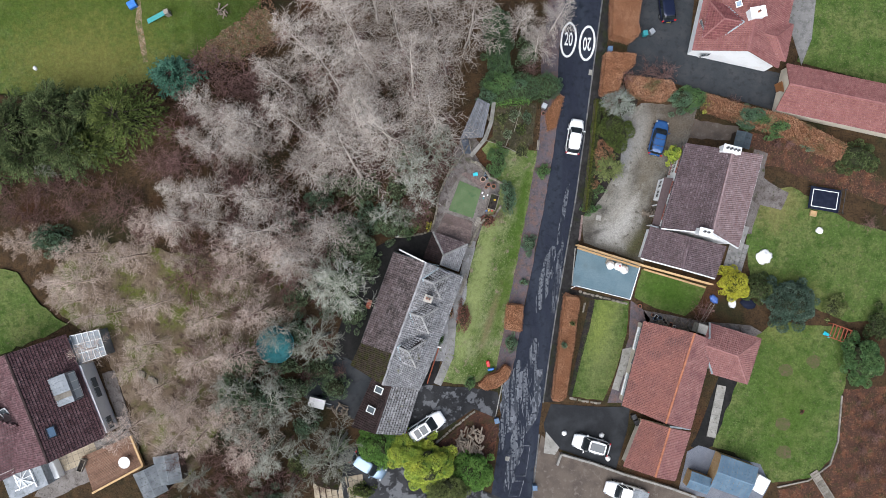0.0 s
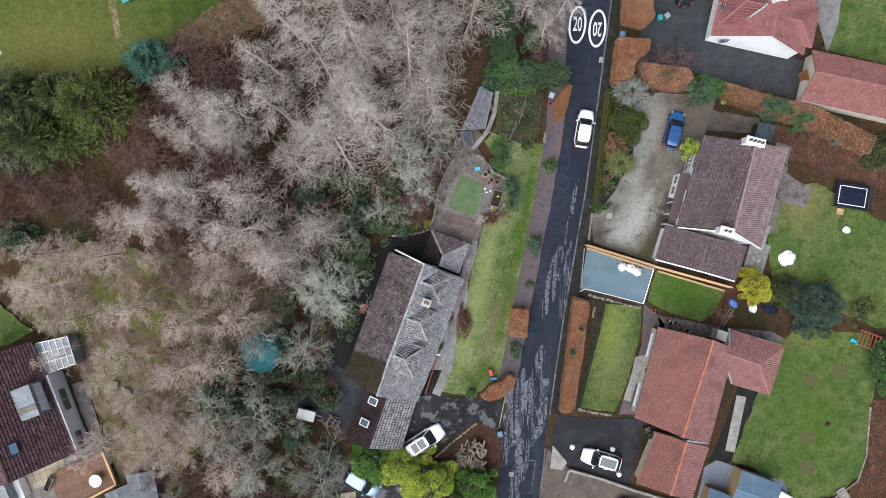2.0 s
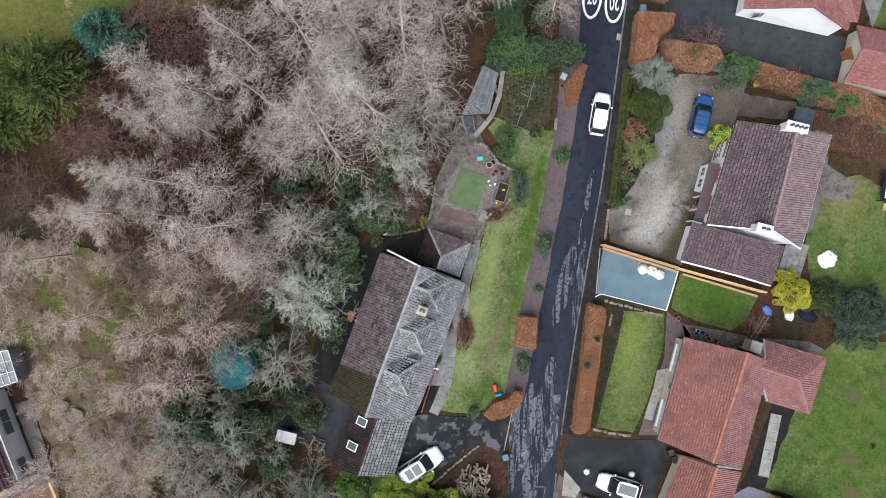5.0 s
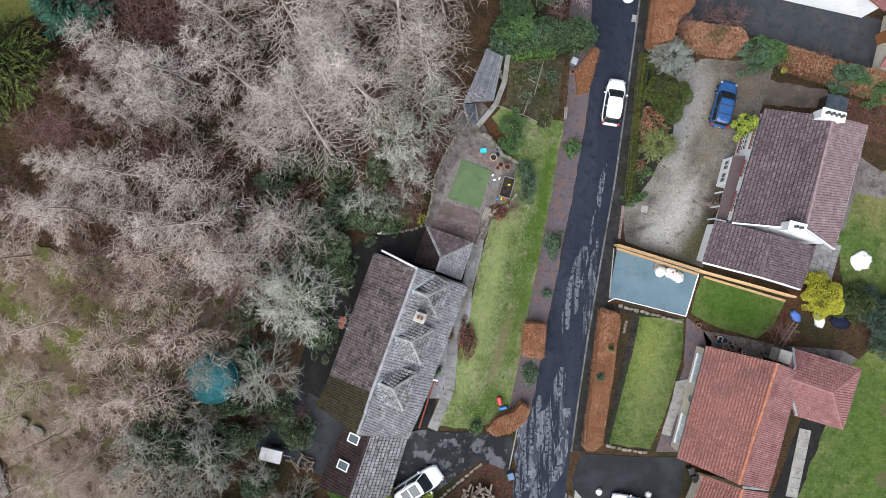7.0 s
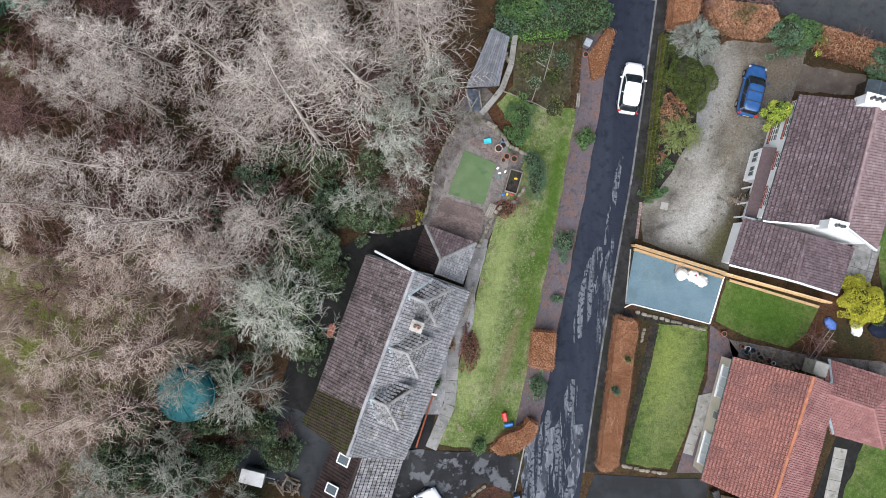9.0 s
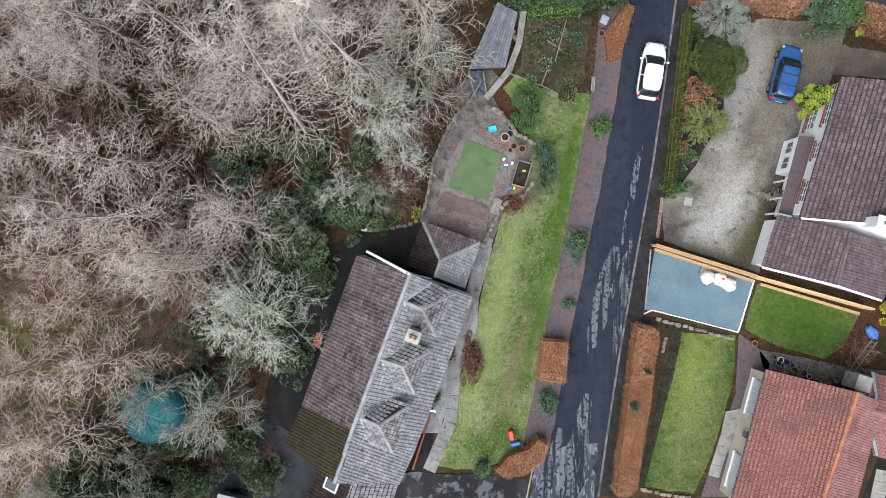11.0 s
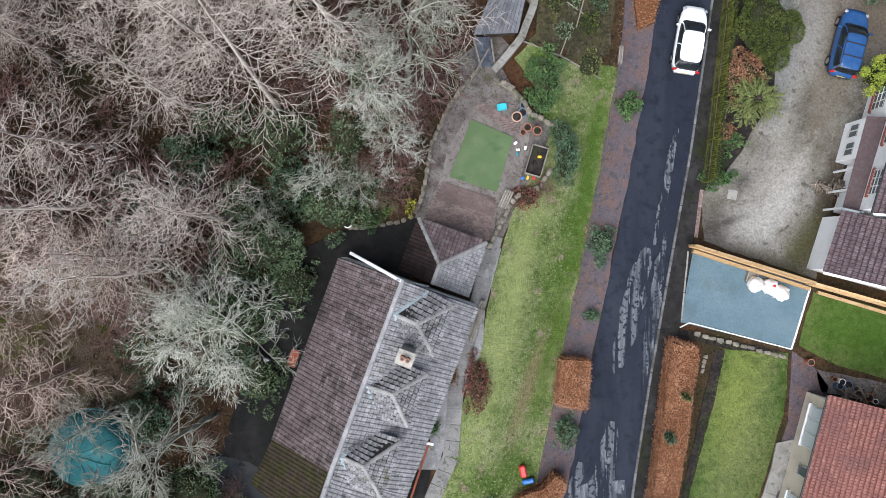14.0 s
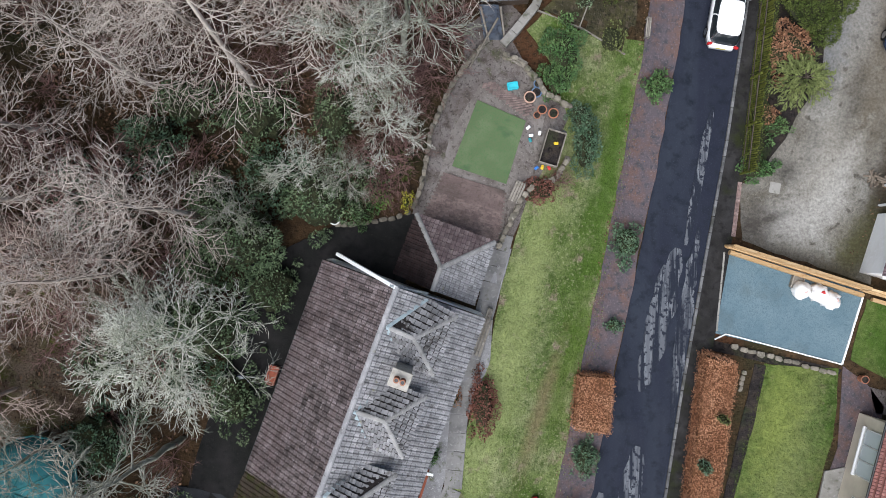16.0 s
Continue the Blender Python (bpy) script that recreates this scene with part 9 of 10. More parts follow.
def tray(name, x, y, z, rz, size, mat, fill, label, cat):
    """An open box: four sides and what it holds."""
    ob = thing(name, x, y, z, label, cat, "", rz)
    w, l, h = size
    for c, s in (((w / 2, 0), (0.06, l, h)), ((-w / 2, 0), (0.06, l, h)), ((0, l / 2), (w, 0.06, h)), ((0, -l / 2), (w, 0.06, h))):
        bm = bmesh.new()
        add_box(bm, (*c, 0), s, 0, 0.006)
        part("side", bm, mat, ob, local=True)
    bm = bmesh.new()
    add_box(bm, (0, 0, 0), (w - 0.06, l - 0.06, h * 0.6))
    part("filling", bm, fill, ob, local=True)
    return ob


tray("crate", -8.53, -6.36, 2.6, -18, (0.45, 0.95, 0.35), M_ORANGE, M_ORANGE2, "faded orange crate behind the house", "crate")
tray("storage_box", 3.73, 8.61, 2.65, 10, (0.5, 0.33, 0.25), M_CYAN, M_CYAN, "bright cyan plastic box on the terrace", "box")
tray("planter", 5.78, 5.41, 2.65, -16, (0.95, 1.75, 0.5), M_OLDWOOD, M_SOIL, "wooden sand table on the terrace", "planter")
crate("bench", 2.33, -4.34, 2.66, -19, (0.32, 2.0, 0.4), M_OLDWOOD, "weathered narrow plank bench on the lawn edge", "bench", 2)
crate("bench", 3.98, 3.14, 2.65, -24, (0.55, 1.1, 0.45), M_OLDWOOD, "weathered slatted wooden bench on the terrace", "bench", 4)
crate("bench", 4.07, 9.80, 2.65, 60, (0.4, 0.8, 0.4), M_OLDWOOD, "small slatted wooden bench by the wall", "bench", 3)
crate("bench", 11.20, 12.24, 0.6, -5, (0.28, 1.1, 0.4), M_OLDWOOD, "narrow weathered bench on the verge", "bench", 3)
crate("bench", 2.31, -3.94, 2.6, -19, (0.3, 2.3, 0.5), M_OLDWOOD, "long weathered bench beside the lawn", "bench", 3)
for k, (tx, ty, tm) in enumerate(((5.94, 5.63, M_YELLOW), (5.00, 4.41, M_BLUE_PLASTIC), (5.30, 4.45, M_YELLOW), (5.65, 4.42, M_RED_PLASTIC), (5.47, 4.62, M_TURF), (4.71, 6.09, M_WHITE), (4.56, 6.49, M_WHITE), (5.15, 6.21, M_WHITE), (4.66, 5.85, M_BIN_TEAL), (6.43, 6.27, M_KERB))):
    ob = thing("toy", tx, ty, 2.65 + (0.42 if k == 0 else 0), "small plastic garden toy on the terrace", "toy", "garden toys", k * 37)
    bm = bmesh.new()
    add_box(bm, (0, 0, 0), (0.24, 0.15, 0.1), 0, 0.03)
    add_box(bm, (-0.04, 0, 0.09), (0.12, 0.13, 0.08), 0, 0.02)
    part("toy_body", bm, tm, ob, local=True)
for tx, ty, tm, s, lab in ((5.30, -13.49, M_RED_PLASTIC, (0.4, 0.75, 0.35), "red plastic ride-on toy on the lawn"), (5.66, -14.19, M_BLUE_PLASTIC, (0.75, 0.3, 0.3), "blue plastic toy on the lawn")):
    ob = thing("ride_on_toy", tx, ty, ground_z(tx, ty) + 0.05, lab, "toy", "garden toys", 12)
    bm = bmesh.new()
    add_box(bm, (0, 0, 0.08), s, 0, 0.08)
    part("seat", bm, tm, ob, local=True)
    for sx in (1, -1):
        for sy in (1, -1):
            bm = bmesh.new()
            add_cylinder(bm, None, 0.09, 0.09, 0.05, 10, Matrix.Translation((sx * s[0] * 0.45, sy * s[1] * 0.35, 0.09)) @ Matrix.Rotation(radians(90), 4, "Y"))
            part("wheel", bm, M_TYRE, ob, local=True)

# the terrace: turf, brick paving, beds
turf = [(1.93, 7.90), (4.44, 6.84), (3.45, 3.57), (0.64, 4.48)]
bm = bmesh.new()
add_prism(bm, turf, 2.5, 2.68)
tagged(part("turf_mat", bm, M_TURF), "green artificial turf square on the terrace", "turf")


def brick_field(quad, pitch, mat, label, seed, keep=1.0, objs=300):
    """Block paving laid in rows over a four-cornered patch; the nearest blocks are pieces, the rest one mesh."""
    rnd = random.Random(seed)
    a, b, c, d = [Vector(p) for p in quad]
    w = thing("block_paving", a.x, a.y, ground_z(a.x, a.y), label, "paving", kind="structure")
    bm = bmesh.new()
    add_box(bm, (0, 0, -0.06), (pitch[0] * 0.95, pitch[1] * 0.93, 0.1), 0, 0.006)
    me = bpy.data.meshes.new("brick")
    bm.to_mesh(me)
    bm.free()
    me.materials.append(mat)
    nu, nv = int(max((b - a).length, (c - d).length) / pitch[0]), int(max((d - a).length, (c - b).length) / pitch[1])
    an = math.degrees(math.atan2((b - a).y, (b - a).x))
    vs, fs = [], []
    cells = [(i, j) for j in range(nv) for i in range(nu)]
    for i, j in cells:
        if rnd.random() > keep:
            continue
        f, g = min(1, (i + 0.5 + 0.5 * (j % 2)) / nu), (j + 0.5) / nv
        p = a.lerp(b, f).lerp(d.lerp(c, f), g)
        m = pose(p.x, p.y, ground_z(p.x, p.y) + 0.05 + rnd.uniform(-0.006, 0.006), rnd.uniform(-1, 1), rnd.uniform(-1, 1), an)
        if objs > 0:
            objs -= 1
            ob = new("brick", me)
            hold(ob, w)
            ob.matrix_basis = m
        else:
            k = len(vs)
            x, y = pitch[0] * 0.475, pitch[1] * 0.465
            vs += [tuple(m @ Vector(q)) for q in ((-x, -y, 0.04), (x, -y, 0.04), (x, y, 0.04), (-x, y, 0.04), (-x, -y, -0.05), (x, -y, -0.05), (x, y, -0.05), (-x, y, -0.05))]
            fs += [(k, k + 1, k + 2, k + 3), (k, k + 4, k + 5, k + 1), (k + 1, k + 5, k + 6, k + 2), (k + 2, k + 6, k + 7, k + 3), (k + 3, k + 7, k + 4, k)]
    if vs:
        tagged(raw_part("brick_rest", vs, fs, mat, w), kind="stuff")


brick_field([(-1.03, 1.72), (3.06, 0.59), (3.36, 3.22), (0.21, 4.15)], (0.21, 0.105), M_BRICK_PAVE, "worn herringbone brick paving on the terrace", 1)
brick_field([(1.92, 8.69), (2.65, 8.84), (4.85, 7.54), (4.41, 6.96)], (0.21, 0.105), M_BRICK_PAVE, "worn brick paving beside the turf square", 2, 0.95, 150)
# The house's shadow on this yard is put into the paving colour.
patch("yard_floor", [(-5.45, 1.34), (-1.23, 2.01), (-0.20, 0.51), (-2.22, -2.13), (-5.6, -1.2), (-7.2, -5.9), (-9.0, -10.6), (-10.2, -12.9), (-12.92, -12.71), (-12.35, -10.37), (-11.08, -6.28), (-9.81, -0.74)], M_DRIVE_GREY2, 0.04, "dark paving behind the house, with the house's shade in its colour", "yard", 1.0)
patch("lower_yard", [(-13.45, -12.01), (-11.03, -12.62), (-8.01, -15.03), (-9.82, -19.86), (-13.44, -18.05), (-15.85, -16.85)], M_DRIVE_GREY, 0.05, "grey tarmac yard behind the garage", "yard", 1.0, 0.2, 4)
patch("lower_drive", [(-11.99, -23.39), (-9.38, -22.74), (7.56, -29.90), (-10.68, -33.81), (-12.64, -27.30)], M_DRIVE, 0.04, "dark lower driveway", "driveway", 2.0)

# vegetable beds with timber edging
for q in (((6.26, 17.23), (8.27, 15.88), (6.92, 14.13), (5.92, 14.62)), ((8.52, 15.63), (11.02, 17.39), (10.53, 13.88), (8.27, 14.13)), ((5.26, 12.58), (6.60, 13.83), (8.00, 13.34), (7.25, 11.84)), ((8.29, 13.65), (10.54, 13.15), (9.79, 10.90), (7.54, 11.64))):
    patch("vegetable_bed", q, M_STALKS, 0.13, "bare winter vegetable bed", "bed", 1.0, 0.1, 21)
edging = thing("bed_edging", 8.03, 14.65, ground_z(8.03, 14.65), "weathered timber boards edging the vegetable beds", "edging")
for p, q in (((6.27, 15.47), (9.02, 14.13)), ((6.62, 15.58), (9.12, 14.33)), ((8.27, 13.63), (9.12, 16.73)), ((4.99, 12.54), (7.23, 11.80)), ((7.25, 11.84), (9.99, 10.79)), ((7.25, 11.84), (8.02, 13.88)), ((7.49, 17.33), (10.33, 17.99))):
    pz, qz = ground_z(*p) + 0.18, ground_z(*q) + 0.18
    board(edging, (*p, pz), (*q, qz), 0.07, 0.2, M_OLDWOOD, "board")

# the slatted shed
shed = thing("shed", 4.33, 14.31, 2.3, "grey slatted timber shed in the trees", "shed")
sq = [Vector((3.95, 17.20)), Vector((5.35, 16.50)), Vector((4.55, 12.70)), Vector((1.95, 12.55))]
bm = bmesh.new()
add_prism(bm, inset([tuple(p) for p in sq], 0.15), 1.6, 3.9)
part("wall", bm, M_DARKWOOD, shed)
for i in range(11):
    f0, f1 = (i + 0.06) / 11, (i + 0.94) / 11
    pa, pb, pc, pd = sq[0].lerp(sq[1], f0), sq[0].lerp(sq[1], f1), sq[3].lerp(sq[2], f1), sq[3].lerp(sq[2], f0)
    bm = bmesh.new()
    add_prism(bm, [tuple(p) for p in (pa, pb, pc, pd)], 3.9, 3.96 + 0.02 * (i % 2))
    part("roof_board", bm, M_SHEDROOF, shed)

lean = thing("tarpaulin", 2.3, 11.7, ground_z(2.3, 11.7), "dull blue sheet over boards at the shed's end", "sheet")
bm = bmesh.new()
net = [[bm.verts.new((1.9 + 1.0 * a / 5 + 0.35 * b / 5, 12.5 - 1.5 * b / 5, 3.7 - 1.1 * b / 5 + 0.1 * noise.noise((a * 0.9, b * 0.9, 3.0)))) for b in range(6)] for a in range(6)]
for a in range(5):
    for b in range(5):
        bm.faces.new((net[a][b], net[a + 1][b], net[a + 1][b + 1], net[a][b + 1]))
bmesh.ops.solidify(bm, geom=bm.faces[:], thickness=0.02)
part("sheet", bm, M_TARP, lean)
for k, (p, q) in enumerate((((2.0, 12.4, 3.72), (2.5, 10.9, 2.7)), ((3.0, 12.4, 3.74), (3.3, 11.0, 2.8)), ((2.9, 11.9, 3.5), (1.4, 9.4, 2.5)))):
    bm = bmesh.new()
    add_tube(bm, p, q, 0.06, 0.05, 8)
    part("pole", bm, M_OLDWOOD, lean)
for cx, cy in ((2.15, 12.0), (3.1, 11.9)):
    bm = bmesh.new()
    add_box(bm, (cx, cy, ground_z(cx, cy)), (0.1, 0.1, 3.4 - ground_z(cx, cy)), 0, 0.01)
    part("post", bm, M_DARKWOOD, lean)

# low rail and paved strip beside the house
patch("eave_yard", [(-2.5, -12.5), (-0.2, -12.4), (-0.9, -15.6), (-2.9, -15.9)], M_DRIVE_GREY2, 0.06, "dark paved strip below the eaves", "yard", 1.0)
rail = thing("garden_rail", -1.1, -13.3, ground_z(-1.1, -13.3), "low red-brown timber rail beside the path", "rail")
board(rail, (-0.46, -11.2, 3.3), (-1.8, -15.4, 3.3), 0.12, 0.1, M_REDWOOD, "top_rail")
for k in range(4):
    bm = bmesh.new()
    px, py = -0.46 - 1.34 * k / 3, -11.2 - 4.2 * k / 3
    add_box(bm, (px, py, ground_z(px, py)), (0.09, 0.09, 3.22 - ground_z(px, py)), -18, 0.008)
    part("post", bm, M_REDWOOD, rail)
board(rail, (-0.95, -11.15, 3.36), (-0.2, -11.3, 3.36), 0.14, 0.08, M_PVC, "cross_board")

# log pile
def logs(cx, cy, z, w, l, n, label, seed, big=1.0, layers=3):
    rnd = random.Random(seed)
    pile = thing("log_pile", cx, cy, z, label, "log pile")
    bm = bmesh.new()
    add_cylinder(bm, (0, 0, -0.5), 0.5, 0.47, 1.0, 8)
    me = bpy.data.meshes.new("log")
    bm.to_mesh(me)
    bm.free()
    me.materials.append(M_LOG)
    for i in range(n):
        x, y = rnd.uniform(-w / 2, w / 2), rnd.uniform(-l / 2, l / 2)
        edge = max(0.0, 1 - max(abs(x) / (w / 2), abs(y) / (l / 2)))
        r = rnd.uniform(0.12, 0.24) * big
        ob = new("log", me)
        hold(ob, pile, True)
        ob.matrix_basis = pose(x, y, r * 0.5 + edge * 0.35 * layers * rnd.random(), 90 + rnd.uniform(-12, 12), 0, rnd.choice((20, -35, 70)) + rnd.uniform(-25, 25)) @ Matrix.Diagonal((r, r, rnd.uniform(0.5, 1.3) * big, 1))
    return pile


patch("log_bed", [(-0.59, -22.48), (3.86, -19.25), (5.50, -19.19), (6.59, -21.45), (6.05, -25.14), (0.39, -24.54)], M_SOIL2, 0.06, "soil bed under the log pile", "bed", 1.0, 0.12, 31)
logs(2.80, -22.59, ground_z(2.80, -22.59) + 0.3, 3.6, 3.0, 110, "heap of cut logs and branches beside the driveway", 5)
logs(-12.05, -18.44, ground_z(-12.05, -18.44), 2.2, 1.3, 30, "dark firewood heap beside the trailer", 6, 0.8)
logs(26.48, -8.73, 0.0, 3.2, 0.9, 34, "jumble of dark firewood against the red-roofed house", 7, 0.7)
logs(29.28, -9.39, 0.0, 2.2, 0.9, 22, "brown firewood and planks against the house", 8, 0.8)
logs(24.75, 4.2, 0.02, 2.4, 0.6, 46, "split orange-brown firewood stacked below the porch roof", 10, 0.7)
logs(-23.37, 25.12, ground_z(-23.37, 25.12), 1.3, 0.9, 18, "small round log stack on the hillside lawn", 9, 0.9)

# the trailer, trampolines and play things
trailer = thing("trailer", -14.24, -17.37, ground_z(-14.24, -17.37), "small white-topped trailer under the trees", "trailer", "", -14)
bm = bmesh.new()
add_box(bm, (0, 0, 0.4), (1.75, 1.0, 0.9), 0, 0.04)
part("body", bm, M_STEEL, trailer, local=True)
bm = bmesh.new()
add_box(bm, (0, 0, 1.28), (1.85, 1.1, 0.12), 0, 0.04)
part("lid", bm, M_WHITE2, trailer, local=True)
for s in (1, -1):
    bm = bmesh.new()
    add_cylinder(bm, None, 0.3, 0.3, 0.16, 14, Matrix.Translation((0, s * 0.56 - 0.08, 0.3)) @ Matrix.Rotation(radians(-90), 4, "X"))
    part("wheel", bm, M_TYRE, trailer, local=True)
bm = bmesh.new()
add_tube(bm, (0.85, 0, 0.42), (1.6, 0, 0.4), 0.04, 0.04, 6)
part("drawbar", bm, M_STEEL, trailer, local=True)

tx, ty = -18.29, -10.44
tg = ground_z(tx, ty)
dome = thing("trampoline", tx, ty, tg + 0.55, "round trampoline under a domed teal net", "trampoline")
bm = bmesh.new()
r = bmesh.ops.create_uvsphere(bm, u_segments=20, v_segments=12, radius=1.0)
for v in list(bm.verts):
    if v.co.z < -0.05:
        bm.verts.remove(v)
for v in bm.verts:
    v.co = Vector((v.co.x * 2.0, v.co.y * 2.0, 0.75 + max(0, v.co.z) ** 0.6 * 1.7))
part("net", bm, M_NET_TEAL, dome, smooth=True, local=True)
bm = bmesh.new()
for i in range(20):
    a0, a1 = math.pi * 2 * i / 20, math.pi * 2 * (i + 1) / 20
    add_tube(bm, (2.02 * math.cos(a0), 2.02 * math.sin(a0), 0.78), (2.02 * math.cos(a1), 2.02 * math.sin(a1), 0.78), 0.05, 0.05, 6)
part("ring", bm, M_BIN_TEAL, dome, local=True)
for i in range(8):
    a0 = math.pi * 2 * i / 8
    bm = bmesh.new()
    add_tube(bm, (1.98 * math.cos(a0), 1.98 * math.sin(a0), -0.6), (1.98 * math.cos(a0), 1.98 * math.sin(a0), 1.6), 0.035, 0.035, 6)
    part("leg", bm, M_STEEL, dome, local=True)
for i in range(8):
    a0 = math.pi * 2 * (i + 0.5) / 8
    bm = bmesh.new()
    for k in range(5):
        f0, f1 = k / 5, (k + 1) / 5
        h = [0.78 + (max(0.0, 1 - f * f) ** 0.5) ** 0.6 * 1.72 for f in (1 - f0, 1 - f1)]
        add_tube(bm, (2.0 * (1 - f0) * math.cos(a0), 2.0 * (1 - f0) * math.sin(a0), h[0]), (2.0 * (1 - f1) * math.cos(a0), 2.0 * (1 - f1) * math.sin(a0), h[1]), 0.03, 0.03, 5)
    part("rib", bm, M_DARKTEAL, dome, local=True)

tramp = thing("trampoline", 44.99, 5.86, 0.0, "rectangular navy trampoline with white frame edge", "trampoline", "", -9)
bm = bmesh.new()
add_box(bm, (0, 0, 0.72), (3.6, 2.7, 0.12), 0, 0.04)
part("safety_pad", bm, M_NAVY, tramp, local=True)
bm = bmesh.new()
add_box(bm, (0, 0, 0.85), (2.9, 1.95, 0.02))
part("jump_mat", bm, M_NAVY, tramp, local=True)
for c, s in (((0, 1.0), (3.0, 0.07, 0.04)), ((0, -1.0), (3.0, 0.07, 0.04)), ((1.48, 0), (0.07, 2.0, 0.04)), ((-1.48, 0), (0.07, 2.0, 0.04))):
    bm = bmesh.new()
    add_box(bm, (*c, 0.86), s)
    part("edge", bm, M_WHITE, tramp, local=True)
for sx in (1, -1):
    for sy in (1, -1):
        bm = bmesh.new()
        add_tube(bm, (sx * 1.75, sy * 1.3, 0), (sx * 1.85, sy * 1.4, 2.0), 0.05, 0.05, 8)
        part("pole", bm, M_GUTTER, tramp, local=True)
for sx in (1.3, 1.75):
    bm = bmesh.new()
    add_tube(bm, (sx, -1.4, 1.95), (sx, 1.4, 1.95), 0.04, 0.04, 6)
    part("net_rail", bm, M_GUTTER, tramp, local=True)
tray("wooden_box", 43.96, 4.22, 0.0, -12, (0.7, 0.6, 0.3), M_TIMBER, M_TIMBER, "small wooden box on the lawn", "box")


def heap(x, y, z, half, mat, label, cat, seed, name="bag"):
    """A slumped bag or crumpled sheet."""
    ob = thing(name, x, y, z, label, cat, "", seed * 31)
    bm = bmesh.new()
    r = bmesh.ops.create_icosphere(bm, subdivisions=3, radius=1.0)
    for v in bm.verts:
        k = 1 + 0.3 * noise.noise(v.co * 2.1 + Vector((seed, 0, 0))) + 0.14 * noise.noise(v.co * 6 + Vector((0, seed, 0)))
        v.co = Vector((v.co.x * half[0] * k, v.co.y * half[1] * k, max(0, v.co.z * k + 0.3) * half[2]))
    part(name + "_body", bm, mat, ob, smooth=True, local=True)
    return ob


heap(38.17, -0.94, 0.03, (0.95, 0.85, 0.28), M_BAG, "crumpled white sheet on the lawn", "sheet", 1, "sheet")
heap(44.74, 2.21, 0.03, (0.4, 0.45, 0.25), M_BAG, "small white bag on the lawn", "bag", 2)
for k, (bx, by) in enumerate(((19.86, -1.94), (20.78, -2.04), (21.49, -2.44))):
    heap(bx, by, 0.08, (0.52, 0.5, 0.6), M_BAG, "white woven builder's bag on slate chippings", "bag", 3 + k)
    bm = bmesh.new()
    add_box(bm, (bx + 0.05, by, 0.75), (0.28, 0.2, 0.09), 20, 0.03)
    ob = part("bag_lining", bm, M_RED_PLASTIC if k == 1 else M_PINKBAG)
    tagged(ob, "red plastic lining showing in the bag", "lining")
tray("pallet", 19.71, -1.38, 0.06, -16, (0.6, 0.9, 0.3), M_OLDWOOD, M_OLDWOOD, "grey wooden pallet by the fence", "pallet")
heap(34.34, -6.43, 0.05, (0.6, 0.45, 0.4), M_BAG, "white sack beside the golden conifer", "bag", 9)
heap(32.19, -5.96, 0.05, (0.6, 0.4, 0.3), M_BLUE_TARP, "blue bags under the golden conifer", "bag", 10)
heap(36.25, -6.50, 0.05, (0.9, 0.6, 0.2), M_NAVY, "black plastic sheet beside the conifer", "sheet", 11, "sheet")
for k, (bx, by) in enumerate(((14.42, -21.87), (18.85, -22.14), (19.59, -24.89))):
    heap(bx, by, 0.05, (0.3, 0.3, 0.25), M_BAG, "white painted boulder on the drive", "boulder", 12 + k, "boulder")
heap(-42.08, 18.65, ground_z(-42.08, 18.65), (0.25, 0.2, 0.2), M_BAG, "small white thing on the hillside lawn", "bag", 16)

play = thing("climbing_frame", 46.68, -9.95, 0.0, "red-brown wooden play frame", "play frame", "", -20)
for i in range(6):
    bm = bmesh.new()
    add_box(bm, (-1.1 + i * 0.44, 0, 1.1), (0.1, 1.6, 0.08), 0, 0.01)
    part("bar", bm, M_REDWOOD, play, local=True)
for sx in (1, -1):
    for sy in (1, -1):
        bm = bmesh.new()
        add_box(bm, (sx * 1.15, sy * 0.8, 0), (0.1, 0.1, 1.2), 0, 0.01)
        part("post", bm, M_REDWOOD, play, local=True)
    bm = bmesh.new()
    add_box(bm, (0, sx * 0.8, 1.1), (2.5, 0.1, 0.1), 0, 0.01)
    part("rail", bm, M_REDWOOD, play, local=True)
for sx0, sy0, lab in ((45.58, -10.17, "turquoise slide end beside the play frame"),):
    ob = thing("slide", sx0, sy0, 0.0, lab, "slide", "", -30)
    bm = bmesh.new()
    add_box(bm, (0, 0, 0.1), (1.0, 0.45, 0.12), 0, 0.04, (0, 12))
    part("chute", bm, M_CYAN, ob, local=True)
ob = thing("slide", -29.15, 23.89, ground_z(-29.15, 23.89), "turquoise plastic slide on the hillside lawn", "slide", "", 20)
bm = bmesh.new()
add_box(bm, (-0.3, 0, 0.5), (2.2, 0.5, 0.1), 0, 0.03, (0, -18))
part("chute", bm, M_TEALPLASTIC, ob, local=True)
bm = bmesh.new()
add_box(bm, (0.95, 0, 0), (0.5, 0.5, 1.1), 0, 0.03)
part("ladder", bm, M_OLDWOOD, ob, local=True)
ob = thing("play_table", -32.01, 25.17, ground_z(-32.01, 25.17), "blue plastic play box on the hillside lawn", "box", "", 30)
bm = bmesh.new()
add_box(bm, (0, 0, 0), (0.9, 0.8, 0.5), 0, 0.05)
part("box_body", bm, M_BLUE_PLASTIC, ob, local=True)

